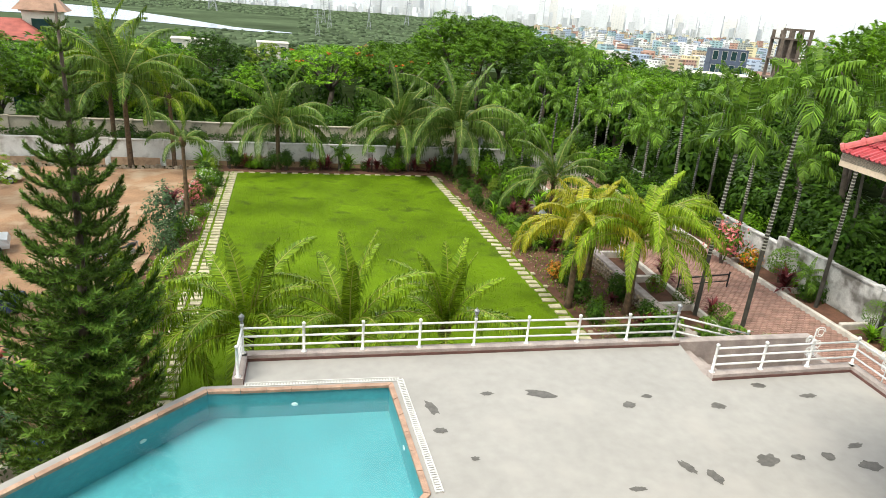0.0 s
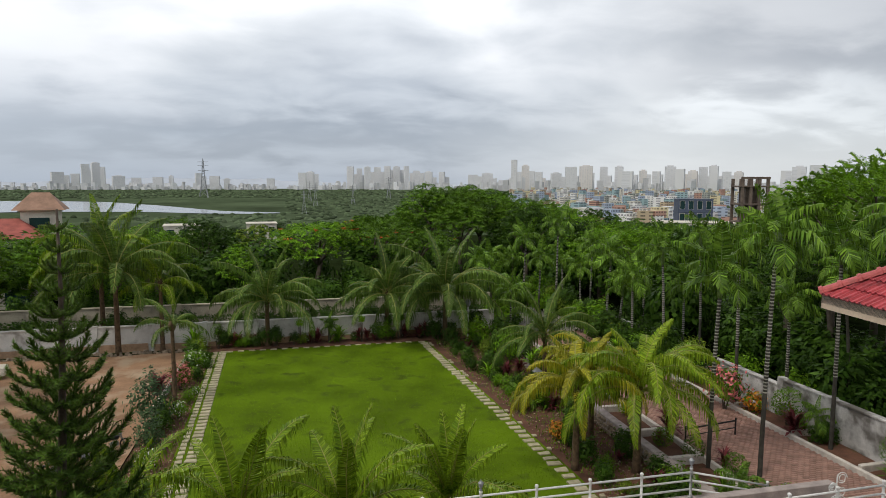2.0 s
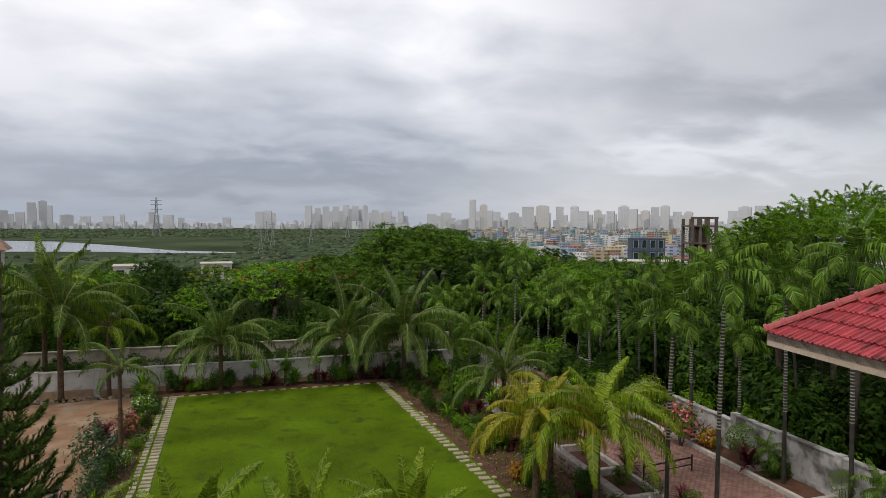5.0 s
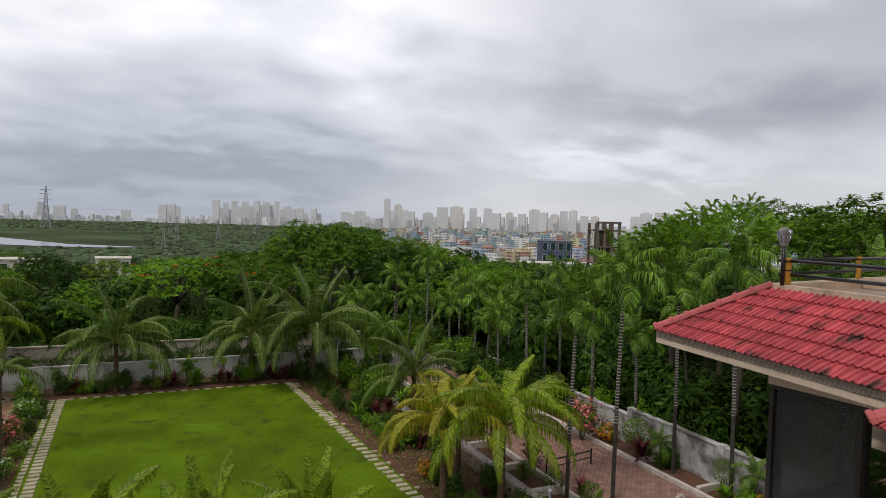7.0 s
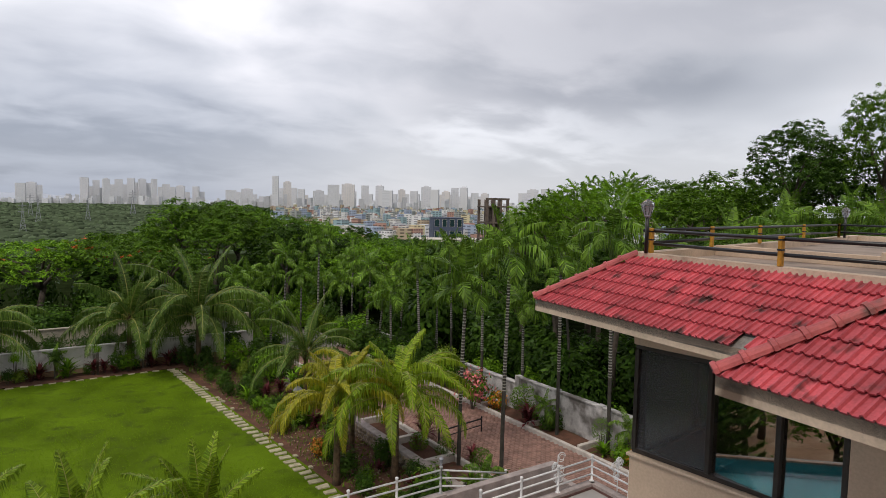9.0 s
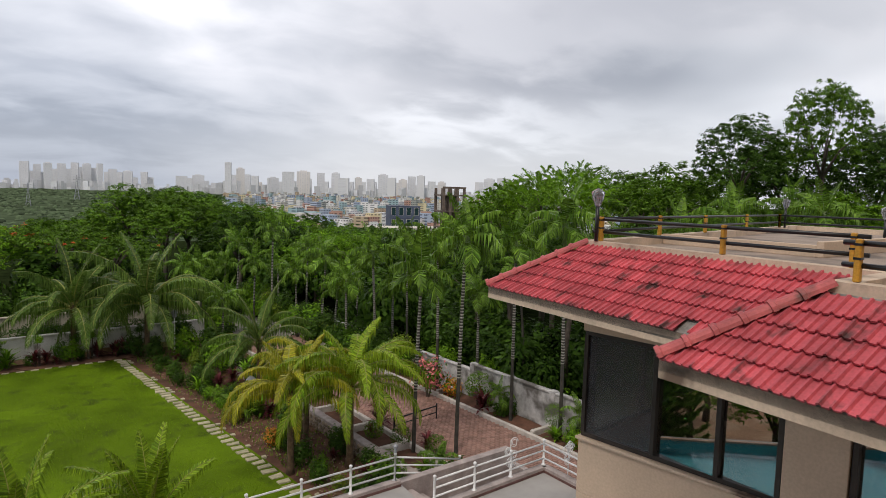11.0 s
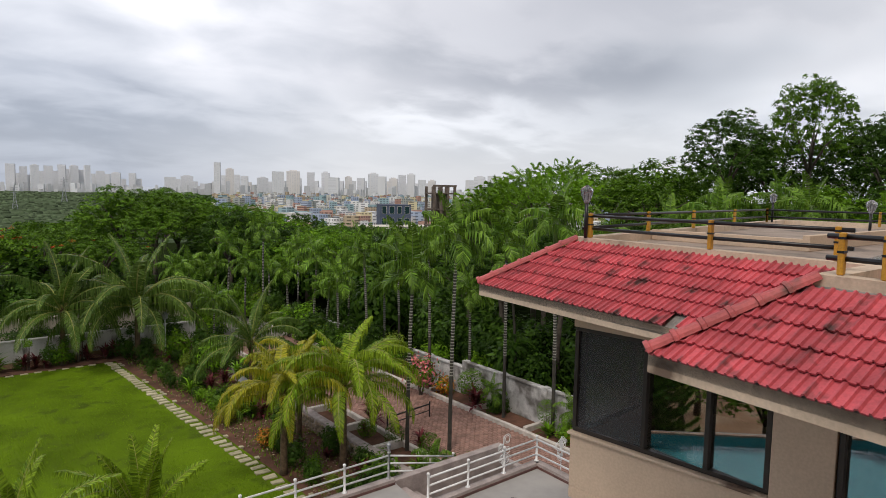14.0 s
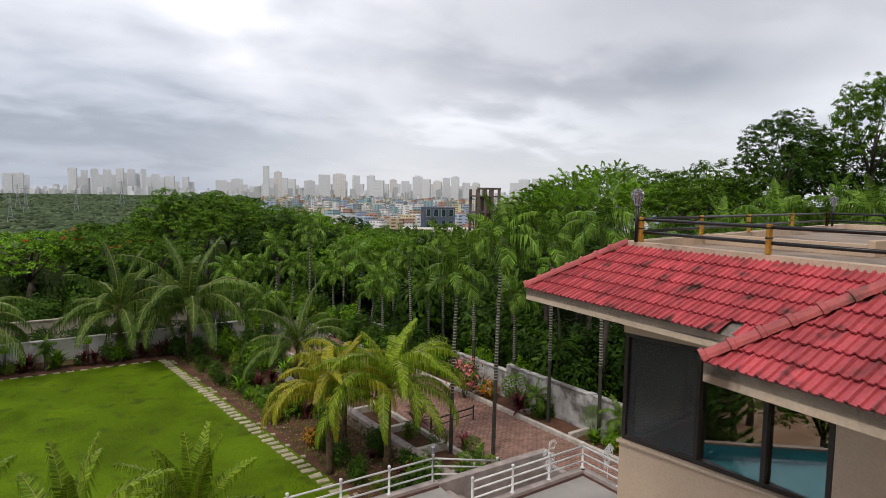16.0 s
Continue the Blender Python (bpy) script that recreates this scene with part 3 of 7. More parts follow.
ts.add([(x, y, -0.002) for x, y in TERRACE] + [(x, y, GROUND) for x, y in TERRACE], [(k, (k + 1) % nT, nT + (k + 1) % nT, nT + k) for k in range(nT)])
structure("retaining_wall", ts, BEIGE_WALL, "plastered retaining wall that carries the terrace", "wall")

basin = Shape()
n = len(POOL)
basin.add([(*p, 0.012) for p in POOL] + [(*p, -0.85) for p in POOL], [(k, n + k, n + (k + 1) % n, (k + 1) % n) for k in range(n)] + [tuple(range(n, 2 * n))])
pool = structure("pool_basin", basin, POOL_TILE, "turquoise tiled swimming pool basin with cut corners", "pool")
water = Shape().add([(*p, -0.13) for p in grow(POOL, 0.01)], [tuple(range(n))])
wob = structure("water", water, WATER, "clear still turquoise pool water", "water")
wob.visible_shadow = False
for lx, ly, ang in ((-2.55, 8.66, 135), (-0.3, 9.43, 90), (1.42, 8.1, 0), (-4.9, 6.42, 135)):
    fit_l = part("pool_light", Shape().lathe(0, 0, [(0.055, 0.0), (0.058, 0.012), (0.045, 0.02), (0.015, 0.024)], 12), WHITE_PAINT, pool, "round white underwater lamp")
    fit_l.matrix_basis = Matrix.Translation((lx, ly, -0.38)) @ pose(0, 0, 0, 0, 0, ang) @ pose(0, 0, 0, 0, -90, 0)



def coping_stones():
    """Coping slabs laid end to end along the pool's edge."""
    inner, outer = grow(POOL, -0.025), grow(POOL, 0.065)
    for i in range(n):
        a0, a1, b0, b1 = (Vector(p) for p in (inner[i], inner[(i + 1) % n], outer[i], outer[(i + 1) % n]))
        count = max(1, round((a1 - a0).length / 0.45))
        for k in range(count):
            u, w = (k + 0.012) / count, (k + 0.988) / count
            q = [a0.lerp(a1, u), b0.lerp(b1, u), b0.lerp(b1, w), a0.lerp(a1, w)]
            s = Shape().prism([tuple(p) for p in q] if area([tuple(p) for p in q]) > 0 else [tuple(p) for p in q][::-1], -0.02, 0.03)
            part("coping_stone", s, COPING, pool)


coping_stones()


def drain():
    """A slotted overflow grate beside the coping."""
    runs = [((-1.15, 9.66), (1.53, 9.63)), ((1.53, 9.63), (1.72, 6.75))]
    holder = thing("drain_grate", "white slotted overflow grate along the pool", "drain")
    for a, b in runs:
        a, b = Vector(a), Vector(b)
        d = (b - a).normalized()
        side = Vector((d.y, -d.x)) * 0.05
        frame_s, slats = Shape(), Shape()
        for o in (-1, 1):
            p, q = a + side * o, b + side * o
            frame_s.tube([(*p, 0.012), (*q, 0.012)], 0.014, 4)
        count = int((b - a).length / 0.05)
        for k in range(count):
            c = a.lerp(b, (k + 0.5) / count)
            w = d * 0.014
            q = [c - w - side * 0.9, c + w - side * 0.9, c + w + side * 0.9, c - w + side * 0.9]
            q = [tuple(p) for p in q]
            slats.prism(q if area(q) > 0 else q[::-1], 0.003, 0.015)
        part("frame", frame_s, GRATE, holder)
        tagged(part("slats", slats, GRATE, holder), kind="stuff")


drain()


def stain(x, y, rx, ry, turn, seed):
    r2 = random.Random(seed)
    c, s2 = math.cos(turn), math.sin(turn)
    pts = []
    for k in range(18):
        a = 2 * math.pi * k / 18
        f = 0.75 + 0.45 * r2.random()
        u, v = rx * f * math.cos(a), ry * f * math.sin(a)
        pts.append((x + u * c - v * s2, y + u * s2 + v * c, 0.004))
    tagged(part("damp_patch", Shape().add(pts, [tuple(range(18))]), STAIN, terrace), "dark damp patch in the concrete")

for i, (sx, sy, rx, ry, tu) in enumerate([(1.95, 8.73, 0.09, 0.2, 0.3), (1.99, 8.11, 0.11, 0.07, 0), (3.0, 9.05, 0.12, 0.06, 0), (3.96, 8.95, 0.28, 0.11, -0.4), (5.44, 8.5, 0.12, 0.09, 0.2), (5.9, 8.72, 0.1, 0.06, 0),
                                          (7.07, 8.32, 0.14, 0.09, -0.2), (8.3, 8.87, 0.15, 0.08, 0), (9.06, 8.46, 0.17, 0.07, 0), (6.98, 6.87, 0.2, 0.13, 0.3), (7.56, 6.88, 0.12, 0.07, 0), (8.08, 6.85, 0.12, 0.1, 0),
                                          (8.76, 7.04, 0.16, 0.06, 0.2), (8.61, 6.57, 0.2, 0.12, -0.2), (5.59, 6.86, 0.08, 0.16, 0.4), (5.9, 6.61, 0.09, 0.17, 0.2), (4.59, 6.5, 0.14, 0.05, 0), (2.38, 7.39, 0.07, 0.05, 0)]):
    stain(sx, sy, rx, ry, tu, 50 + i)


# ---- terrace kerb, railings, stair ----
def kerb(points, label):
    """A low plastered upstand with a dark red skirting on its inner face."""
    s, r2 = Shape(), Shape()
    for (x0, y0), (x1, y1) in zip(points, points[1:]):
        d = Vector((x1 - x0, y1 - y0)).normalized()
        nrm = Vector((d.y, -d.x))
        for shp, lo, hi, z0, z1 in ((s, -0.09, 0.09, 0.0, 0.12), (r2, 0.088, 0.105, 0.002, 0.055)):
            a, b = Vector((x0, y0)), Vector((x1, y1))
            q = [tuple(a + nrm * lo), tuple(b + nrm * lo), tuple(b + nrm * hi), tuple(a + nrm * hi)]
            shp.prism(q if area(q) > 0 else q[::-1], z0, z1)
    ob = structure("kerb", s, KERB, label, "kerb")
    part("skirting", r2, KERB_RED, ob, "dark red oxide skirting")


kerb([(-1.25, 9.68), (-1.25, 10.54), (7.55, 10.54)], "plastered kerb under the white railing")
kerb([(7.46, 9.2), (10.72, 9.26), (10.3, 0.5)], "plastered kerb under the white railing by the stair")


def lantern(x, y, z, label, mat=None, tall=0.3):
    """A small post lantern: foot, glass, cap and finial."""
    lamp = thing("lantern", label, "lantern", pose(x, y, z), group="post lanterns")
    mat = mat or BLACK
    k = tall / 0.3
    part("foot", Shape().lathe(0, 0, [(0.045 * k, 0), (0.05 * k, 0.02 * k), (0.02 * k, 0.04 * k), (0.03 * k, 0.07 * k), (0.055 * k, 0.09 * k)], 8), mat, lamp, smooth=True)
    part("glass", Shape().lathe(0, 0, [(0.045 * k, 0.09 * k), (0.07 * k, 0.2 * k)], 6), TABLE_GREY, lamp, "frosted glass body")
    bars = Shape()
    for i in range(6):
        a = math.pi * i / 3
        bars.tube([(0.047 * k * math.cos(a), 0.047 * k * math.sin(a), 0.09 * k), (0.073 * k * math.cos(a), 0.073 * k * math.sin(a), 0.2 * k)], 0.006 * k, 4)
    part("cage", bars, mat, lamp)
    part("cap", Shape().lathe(0, 0, [(0.09 * k, 0.2 * k), (0.08 * k, 0.22 * k), (0.03 * k, 0.265 * k), (0.012 * k, 0.28 * k), (0.018 * k, 0.3 * k), (0.004 * k, 0.32 * k)], 8), mat, lamp, smooth=True)
    return lamp


def railing(points, label, height=0.56, base=0.12, spacing=1.075):
    """Painted pipe railing: round posts with ball tops and three rails."""
    rail = thing("railing", label, "railing")
    for (x0, y0, z0), (x1, y1, z1) in zip(points, points[1:]):
        a, b = Vector((x0, y0, z0 + base)), Vector((x1, y1, z1 + base))
        count = max(1, round((b - a).length / spacing))
        for k in range(count + 1):
            if k == 0 and (x0, y0, z0) != points[0]:
                continue
            p = a.lerp(b, k / count)
            part("post", Shape().lathe(p.x, p.y, [(0.055, p.z - 0.002), (0.055, p.z + 0.012), (0.026, p.z + 0.016), (0.026, p.z + height), (0.036, p.z + height + 0.012), (0.034, p.z + height + 0.04), (0.012, p.z + height + 0.055)], 10), WHITE_PAINT, rail, smooth=True)
        for h in (0.16, 0.34, 0.51):
            up3 = Vector((0, 0, h * height / 0.56))
            part("rail", Shape().tube([a + up3, b + up3], 0.021, 8), WHITE_PAINT, rail, smooth=True)
    return rail


railing([(-1.25, 9.75, 0), (-1.24, 10.54, 0), (7.46, 10.56, 0)], "white painted pipe railing along the terrace edge")
railing([(7.46, 10.56, 0), (9.9, 11.3, -0.9)], "white pipe railing running down beside the stair", spacing=2.6)
railing([(7.5, 9.22, 0), (10.72, 9.28, 0), (10.3, 0.6, 0)], "white pipe railing round the stair head", spacing=1.07)
for lx, ly in ((-1.24, 10.54), (3.11, 10.55), (7.46, 10.56)):
    lantern(lx, ly, 0.735, "small weathered post lantern on the white railing", STEEL, 0.2)

stair = thing("stair", "plastered concrete steps down to the drive", "stair", kind="structure")
for k in range(9):
    zt = -0.02 - 0.18 * (k + 1)
    part("step", Shape().box(7.62 + 0.3 * k, 9.34, zt - 0.4, 7.62 + 0.3 * (k + 1) + 0.02, 10.6, zt, 0.012), KERB, stair)
structure("stair_wall", Shape().box(7.64, 10.56, GROUND, 10.95, 10.76, 0.02, 0.01), KERB, "plastered brown wall on the far side of the stair", "wall")
structure("stair_wall", Shape().box(10.84, 9.2, GROUND, 11.0, 10.56, -0.3, 0.01), KERB, "plastered wall below the railing", "wall")

# ---- pavilion ----
pav = thing("pavilion", "beige plastered upper-floor pavilion with dark reflective windows and red tiled eaves", "pavilion")
LIFT = pose(0.06, -0.24, 4.84)  # the pavilion is laid out in metres over its own floor
true_size(pav, LIFT)
PU, PN = Vector((0.0914, -0.9958, 0)), Vector((0.9958, 0.0914, 0))
PM = Matrix(((PU.x, PN.x, 0, 10.53), (PU.y, PN.y, 0, 8.19), (0, 0, 1, 0), (0, 0, 0, 1)))


def pbox(name, u0, n0, z0, u1, n1, z1, mat, parent=None, b=0.01, label=""):
    return part(name, Shape().box(u0, n0, z0, u1, n1, z1, b), mat, parent or pav, label, m=PM if (parent or pav) is pav else None)


pbox("wall_panel", 0, 0, 0.0, 4.0, 0.2, 1.16, BEIGE_WALL)
pbox("wall_panel", 0, 0, 3.5, 10, 0.2, 4.05, BEIGE_WALL)
pbox("pier", 4.0, -0.02, 0.0, 4.95, 0.25, 3.5, BEIGE_WALL)
pbox("wall_panel", 8.2, 0, 0.0, 10.0, 0.2, 3.5, BEIGE_WALL)
pbox("wall_panel", 0, 0.2, 0.0, 0.2, 7.0, 1.16, BEIGE_WALL)
pbox("wall_panel", 0, 0.2, 3.5, 0.2, 7.0, 4.05, BEIGE_WALL)
# Inner walls: the room's shade is put into their dark colour.
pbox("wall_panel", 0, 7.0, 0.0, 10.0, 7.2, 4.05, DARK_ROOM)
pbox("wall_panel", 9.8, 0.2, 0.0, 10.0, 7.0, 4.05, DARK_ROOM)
pbox("floor_slab", 0, 0, -0.25, 10, 7.2, -0.003, BEIGE_WALL)
pbox("lower_storey", 0.8, 1.2, -4.83, 10, 7.2, -0.25, BEIGE_WALL, label="plain plastered storey below")
pbox("sill", -0.05, -0.06, 1.16, 4.0, 0.22, 1.22, FASCIA, label="projecting plaster sill")


def window(u0, u1, z0, z1, mulls, along=True):
    win = part("window", Shape().box(u0, 0.05, z0, u1, 0.15, z0 + 0.09, 0.006), BRONZE, pav, "dark bronze framed fixed window", m=PM)
    for a in [u0] + mulls + [u1 - 0.09]:
        part("mullion", Shape().box(a, 0.03, z0 + 0.09, a + 0.09, 0.17, z1 - 0.09, 0.006), BRONZE, win)
    part("head", Shape().box(u0, 0.05, z1 - 0.09, u1, 0.15, z1, 0.006), BRONZE, win)
    edges = [u0] + mulls + [u1 - 0.09]
    for a, b in zip(edges, edges[1:]):
        half = (b - a - 0.092) / 2
        screen = a < 0.5
        g2 = part("pane", Shape().box(-half, -0.004, z0 + 0.091, half, 0.004, z1 - 0.091), SCREEN if screen else GLASS, win, "dark insect screen" if screen else "", m=pose((a + 0.09 + b) / 2, 0.1, 0, 0, 0, 0 if screen else -5.24))
        g2.visible_shadow = False


window(0.02, 3.98, 1.23, 3.5, [1.6, 2.85])
window(4.97, 8.2, 0.06, 3.5, [6.4])
side = part("window", Shape().box(0.05, 0.22, 1.17, 0.15, 6.9, 1.26, 0.006), BRONZE, pav, "dark bronze framed side window", m=PM)
for a in (0.22, 2.4, 4.6, 6.81):
    part("mullion", Shape().box(0.03, a, 1.26, 0.17, a + 0.09, 3.41, 0.006), BRONZE, side)
for a, b in ((0.311, 2.399), (2.491, 4.599), (4.691, 6.809)):
    part("pane", Shape().box(0.095, a, 1.261, 0.103, b, 3.409), GLASS, side).visible_shadow = False
part("head", Shape().box(0.05, 0.22, 3.41, 0.15, 6.9, 3.5, 0.006), BRONZE, side)

EAVE1 = [Vector((9.51, 10.08, 0)), Vector((8.55, 1.9, 0))]
TOP1 = [Vector((10.98, 8.66, 0)), Vector((10.2, 1.9, 0))]
EAVE2 = [Vector((7.19, 4.27, 0)), Vector((6.35, -2.5, 0))]
TOP2 = [Vector((8.47, 2.85, 0)), Vector((7.8, -2.5, 0))]
ZE, ZT = 4.24, 5.22


def tile_mesh(width, length):
    """A pressed tile: two pans between raised ribs, with a thick nose that stands clear of the course below."""
    prof = [(0, 0.044), (0.10, 0.050), (0.16, 0.012), (0.44, 0.004), (0.48, 0.036), (0.57, 0.036), (0.62, 0.004), (0.9, 0.010), (0.96, 0.042), (1.06, 0.050)]
    s = Shape()
    k = len(prof)
    s.add([(u * width, 0, z + 0.046) for u, z in prof] + [(u * width, length, z - 0.006) for u, z in prof] + [(u * width, -0.002, z + 0.022) for u, z in prof] + [(u * width, 0.08, z + 0.012) for u, z in prof],
          [(i, i + 1, k + i + 1, k + i) for i in range(k - 1)] + [(2 * k + i, 2 * k + i + 1, i + 1, i) for i in range(k - 1)] + [(3 * k + i, 3 * k + i + 1, 2 * k + i + 1, 2 * k + i) for i in range(k - 1)])
    return s.mesh("roof_tile", TILE_RED)


TILE_W, TILE_E = 0.25, 0.335
TILE = tile_mesh(TILE_W, TILE_E + 0.06)


def cap_mesh(length):
    s = Shape()
    ring_n = 7
    verts = []
    for v, r in ((0, 0.15), (0.06, 0.155), (0.075, 0.125), (length, 0.115)):
        verts += [(r * math.cos(math.pi * i / (ring_n - 1)), v, r * 0.8 * math.sin(math.pi * i / (ring_n - 1))) for i in range(ring_n)]
    s.add(verts, [(j * ring_n + i, j * ring_n + i + 1, (j + 1) * ring_n + i + 1, (j + 1) * ring_n + i) for j in range(3) for i in range(ring_n - 1)] + [tuple(range(ring_n - 1, -1, -1))])
    return s.mesh("ridge_tile", RIDGE_RED, smooth=False)


CAP = cap_mesh(0.42)


def slope(label, eave, top, broken=None):
    """A tiled roof slope: slab below, courses of single tiles on it, ridge tiles up the hip, and the cream fascia."""
    e0, e1, t0, t1 = (Vector((*p.xy, z)) for p, z in ((eave[0], ZE), (eave[1], ZE), (top[0], ZT), (top[1], ZT)))
    u = (e1 - e0).normalized()
    nrm = (e1 - e0).cross(t0 - e0).normalized()
    if nrm.z < 0:
        nrm = -nrm
    v = nrm.cross(u)
    if v.z < 0:
        v = -v
    down = Vector((0, 0, -0.14))
    slab = part("roof_slope", Shape().add([e0, e1, t1, t0, e0 + down, e1 + down, t1 + down, t0 + down], [(0, 1, 2, 3), (7, 6, 5, 4), (0, 4, 5, 1), (1, 5, 6, 2), (2, 6, 7, 3), (3, 7, 4, 0)]), MORTAR, pav, label)
    inward = (t0 - e0)
    hip_u, hip_v = inward.dot(u), inward.dot(v)
    length = (e1 - e0).dot(u)
    basis = Matrix((u, v, nrm)).transposed().to_4x4()
    flip = basis.to_3x3().determinant() < 0
    rows_n = int(hip_v / TILE_E) + 1
    for j in range(rows_n):
        vv = j * TILE_E - 0.04
        if vv + TILE_E > hip_v + 0.12:
            continue
        start = hip_u * max(0, vv + 0.1) / hip_v
        k = 0
        while True:
            uu = k * TILE_W + 0.02
            k += 1
            if uu + TILE_W > length:
                break
            if uu < start - 0.03:
                continue
            if broken and abs(uu - broken[0]) < 0.12 and j == broken[1]:
                continue
            p = e0 + u * (uu + (TILE_W if flip else 0)) + v * vv + nrm * 0.012
            m = Matrix.Translation(p) @ (Matrix((-u if flip else u, v, nrm)).transposed().to_4x4()) @ pose(0, 0, 0, U(-0.5, 0.5), U(-0.5, 0.5), U(-0.6, 0.6))
            part("roof_tile", TILE, TILE_RED, slab, m=m)
    hip = (t0 - e0)
    hd = hip.normalized()
    hs = hd.cross(nrm).normalized()
    hn = hs.cross(hd).normalized()
    if hn.z < 0:
        hn, hs = -hn, -hs
    count = int(hip.length / 0.36)
    for k in range(count + 1):
        m = Matrix.Translation(e0 + hd * (k * hip.length / (count + 0.85) - 0.03) + Vector((0, 0, 0.06))) @ Matrix((hd.cross(Vector((0, 0, 1))).normalized(), hd, hd.cross(Vector((0, 0, 1))).normalized().cross(hd))).transposed().to_4x4()
        part("ridge_tile", CAP, RIDGE_RED, slab, m=m)
    return slab


def fascia(a, b, z0=4.0, z1=4.235, w=0.16):
    d = (b - a).normalized()
    s = Vector((d.y, -d.x, 0))
    q = [tuple((a - s * 0.0).xy), tuple(b.xy), tuple((b - s * w).xy), tuple((a - s * w).xy)]
    part("fascia", Shape().prism(q if area(q) > 0 else q[::-1], z0, z1), FASCIA, pav, "cream plaster fascia with rain stains")


slope("red tiled roof slope with one broken tile", EAVE1, TOP1, broken=(4.9, 0))
slope("red tiled roof slope of the projecting bay", EAVE2, TOP2)
north_end = Vector((17.5, 11.5, 0))
fascia(EAVE1[0], EAVE1[1])
fascia(EAVE2[0], EAVE2[1])
fascia(Vector((9.2, 4.1, 0)), EAVE2[0])
fascia(north_end, EAVE1[0])
part("soffit", Shape().prism([(9.53, 10.05), (8.6, 2.2), (12.5, 2.2), (17.5, 8.0), (17.5, 11.4)], 4.05, 4.09), BEIGE_WALL, pav, "plain plaster soffit")
part("soffit", Shape().prism([(7.22, 4.2), (6.45, -2.4), (12, -2.4), (12, 4.0)], 4.05, 4.09), BEIGE_WALL, pav, "plain plaster soffit")
part("roof_slope", Shape().add([(9.51, 10.08, 4.2), (10.98, 8.66, 5.2), (17.5, 9.9, 5.2), (17.5, 11.5, 4.2)], [(0, 3, 2, 1)]), TILE_RED, pav, "far red roof slope")
part("roof_slope", Shape().add([(7.19, 4.27, 4.22), (8.47, 2.85, 5.2), (10.4, 2.85, 5.2), (9.3, 4.1, 4.22)], [(0, 3, 2, 1)]), TILE_RED, pav, "far red roof slope of the bay")

RIM = [(10.98, 8.66), (10.33, 3.1), (10.3, 2.85), (8.47, 2.85), (7.75, -2.6), (29, -2.6), (29, 12.0)]
inner_rim = grow(RIM, -0.28)
rs = Shape()
ring(rs, inner_rim, RIM, 5.06, 5.36)
part("parapet", rs, FASCIA, pav, "weathered cream parapet round the flat roof")
part("roof_slab", Shape().prism(grow(RIM, -0.1), 5.0, 5.16), SLAB, pav, "flat roof screed with rain puddles")
part("upstand", Shape().box(14.5, 5.2, 5.16, 27, 5.35, 5.5, 0.01).box(14.5, 5.35, 5.16, 14.65, 9.0, 5.42, 0.01), BEIGE_WALL, pav, "low beige upstand on the flat roof")
puddle = Shape().add([(16 + 5 * math.cos(a) * (1 + 0.3 * math.sin(3 * a)), 2.6 + 1.5 * math.sin(a), 5.165) for a in [2 * math.pi * k / 24 for k in range(24)]], [tuple(range(24))])
part("puddle", puddle, RIVER, pav, "shallow rain puddle")


def roof_rail(points, label, ends=0.2):
    """Yellow posts with two thick black pipes run through them."""
    rail = true_size(thing("roof_railing", label, "railing"), LIFT)
    for x, y in points:
        post = part("post", Shape().box(x - 0.055, y - 0.035, 5.362, x + 0.055, y + 0.035, 5.88, 0.012), YELLOW, rail, "faded yellow post")
        part("strap", Shape().box(x - 0.058, y - 0.04, 5.63, x + 0.058, y + 0.04, 5.66).box(x - 0.058, y - 0.04, 5.80, x + 0.058, y + 0.04, 5.83), BLACK, post)
    first, last = Vector((*points[0], 0)), Vector((*points[-1], 0))
    d = (last - first).normalized()
    for z in (5.56, 5.83):
        pts = [Vector((x, y, z)) for x, y in points]
        pts[0] = pts[0] - d * ends
        pts[-1] = pts[-1] + d * ends
        off = Vector((-d.y, d.x, 0)) * 0.05
        part("pipe", Shape().tube([p + off for p in pts], 0.034, 8), BLACK, rail, "black painted pipe", smooth=True)


roof_rail([(11.04, 8.26), (10.66, 5.36), (10.5, 3.3)], "black pipe roof railing on yellow posts")
roof_rail([(11.2, 8.4), (14.5, 9.1), (17.6, 9.6), (21.5, 10.3), (25.3, 10.9)], "black pipe roof railing on yellow posts along the far parapet")
roof_rail([(25.3, 10.9), (25.2, 7.1), (25.1, 3.0)], "black pipe roof railing on yellow posts at the far end")
roof_rail([(8.62, 2.6), (8.5, 2.1), (8.2, -0.5)], "thick black pipe railing on yellow posts over the bay")


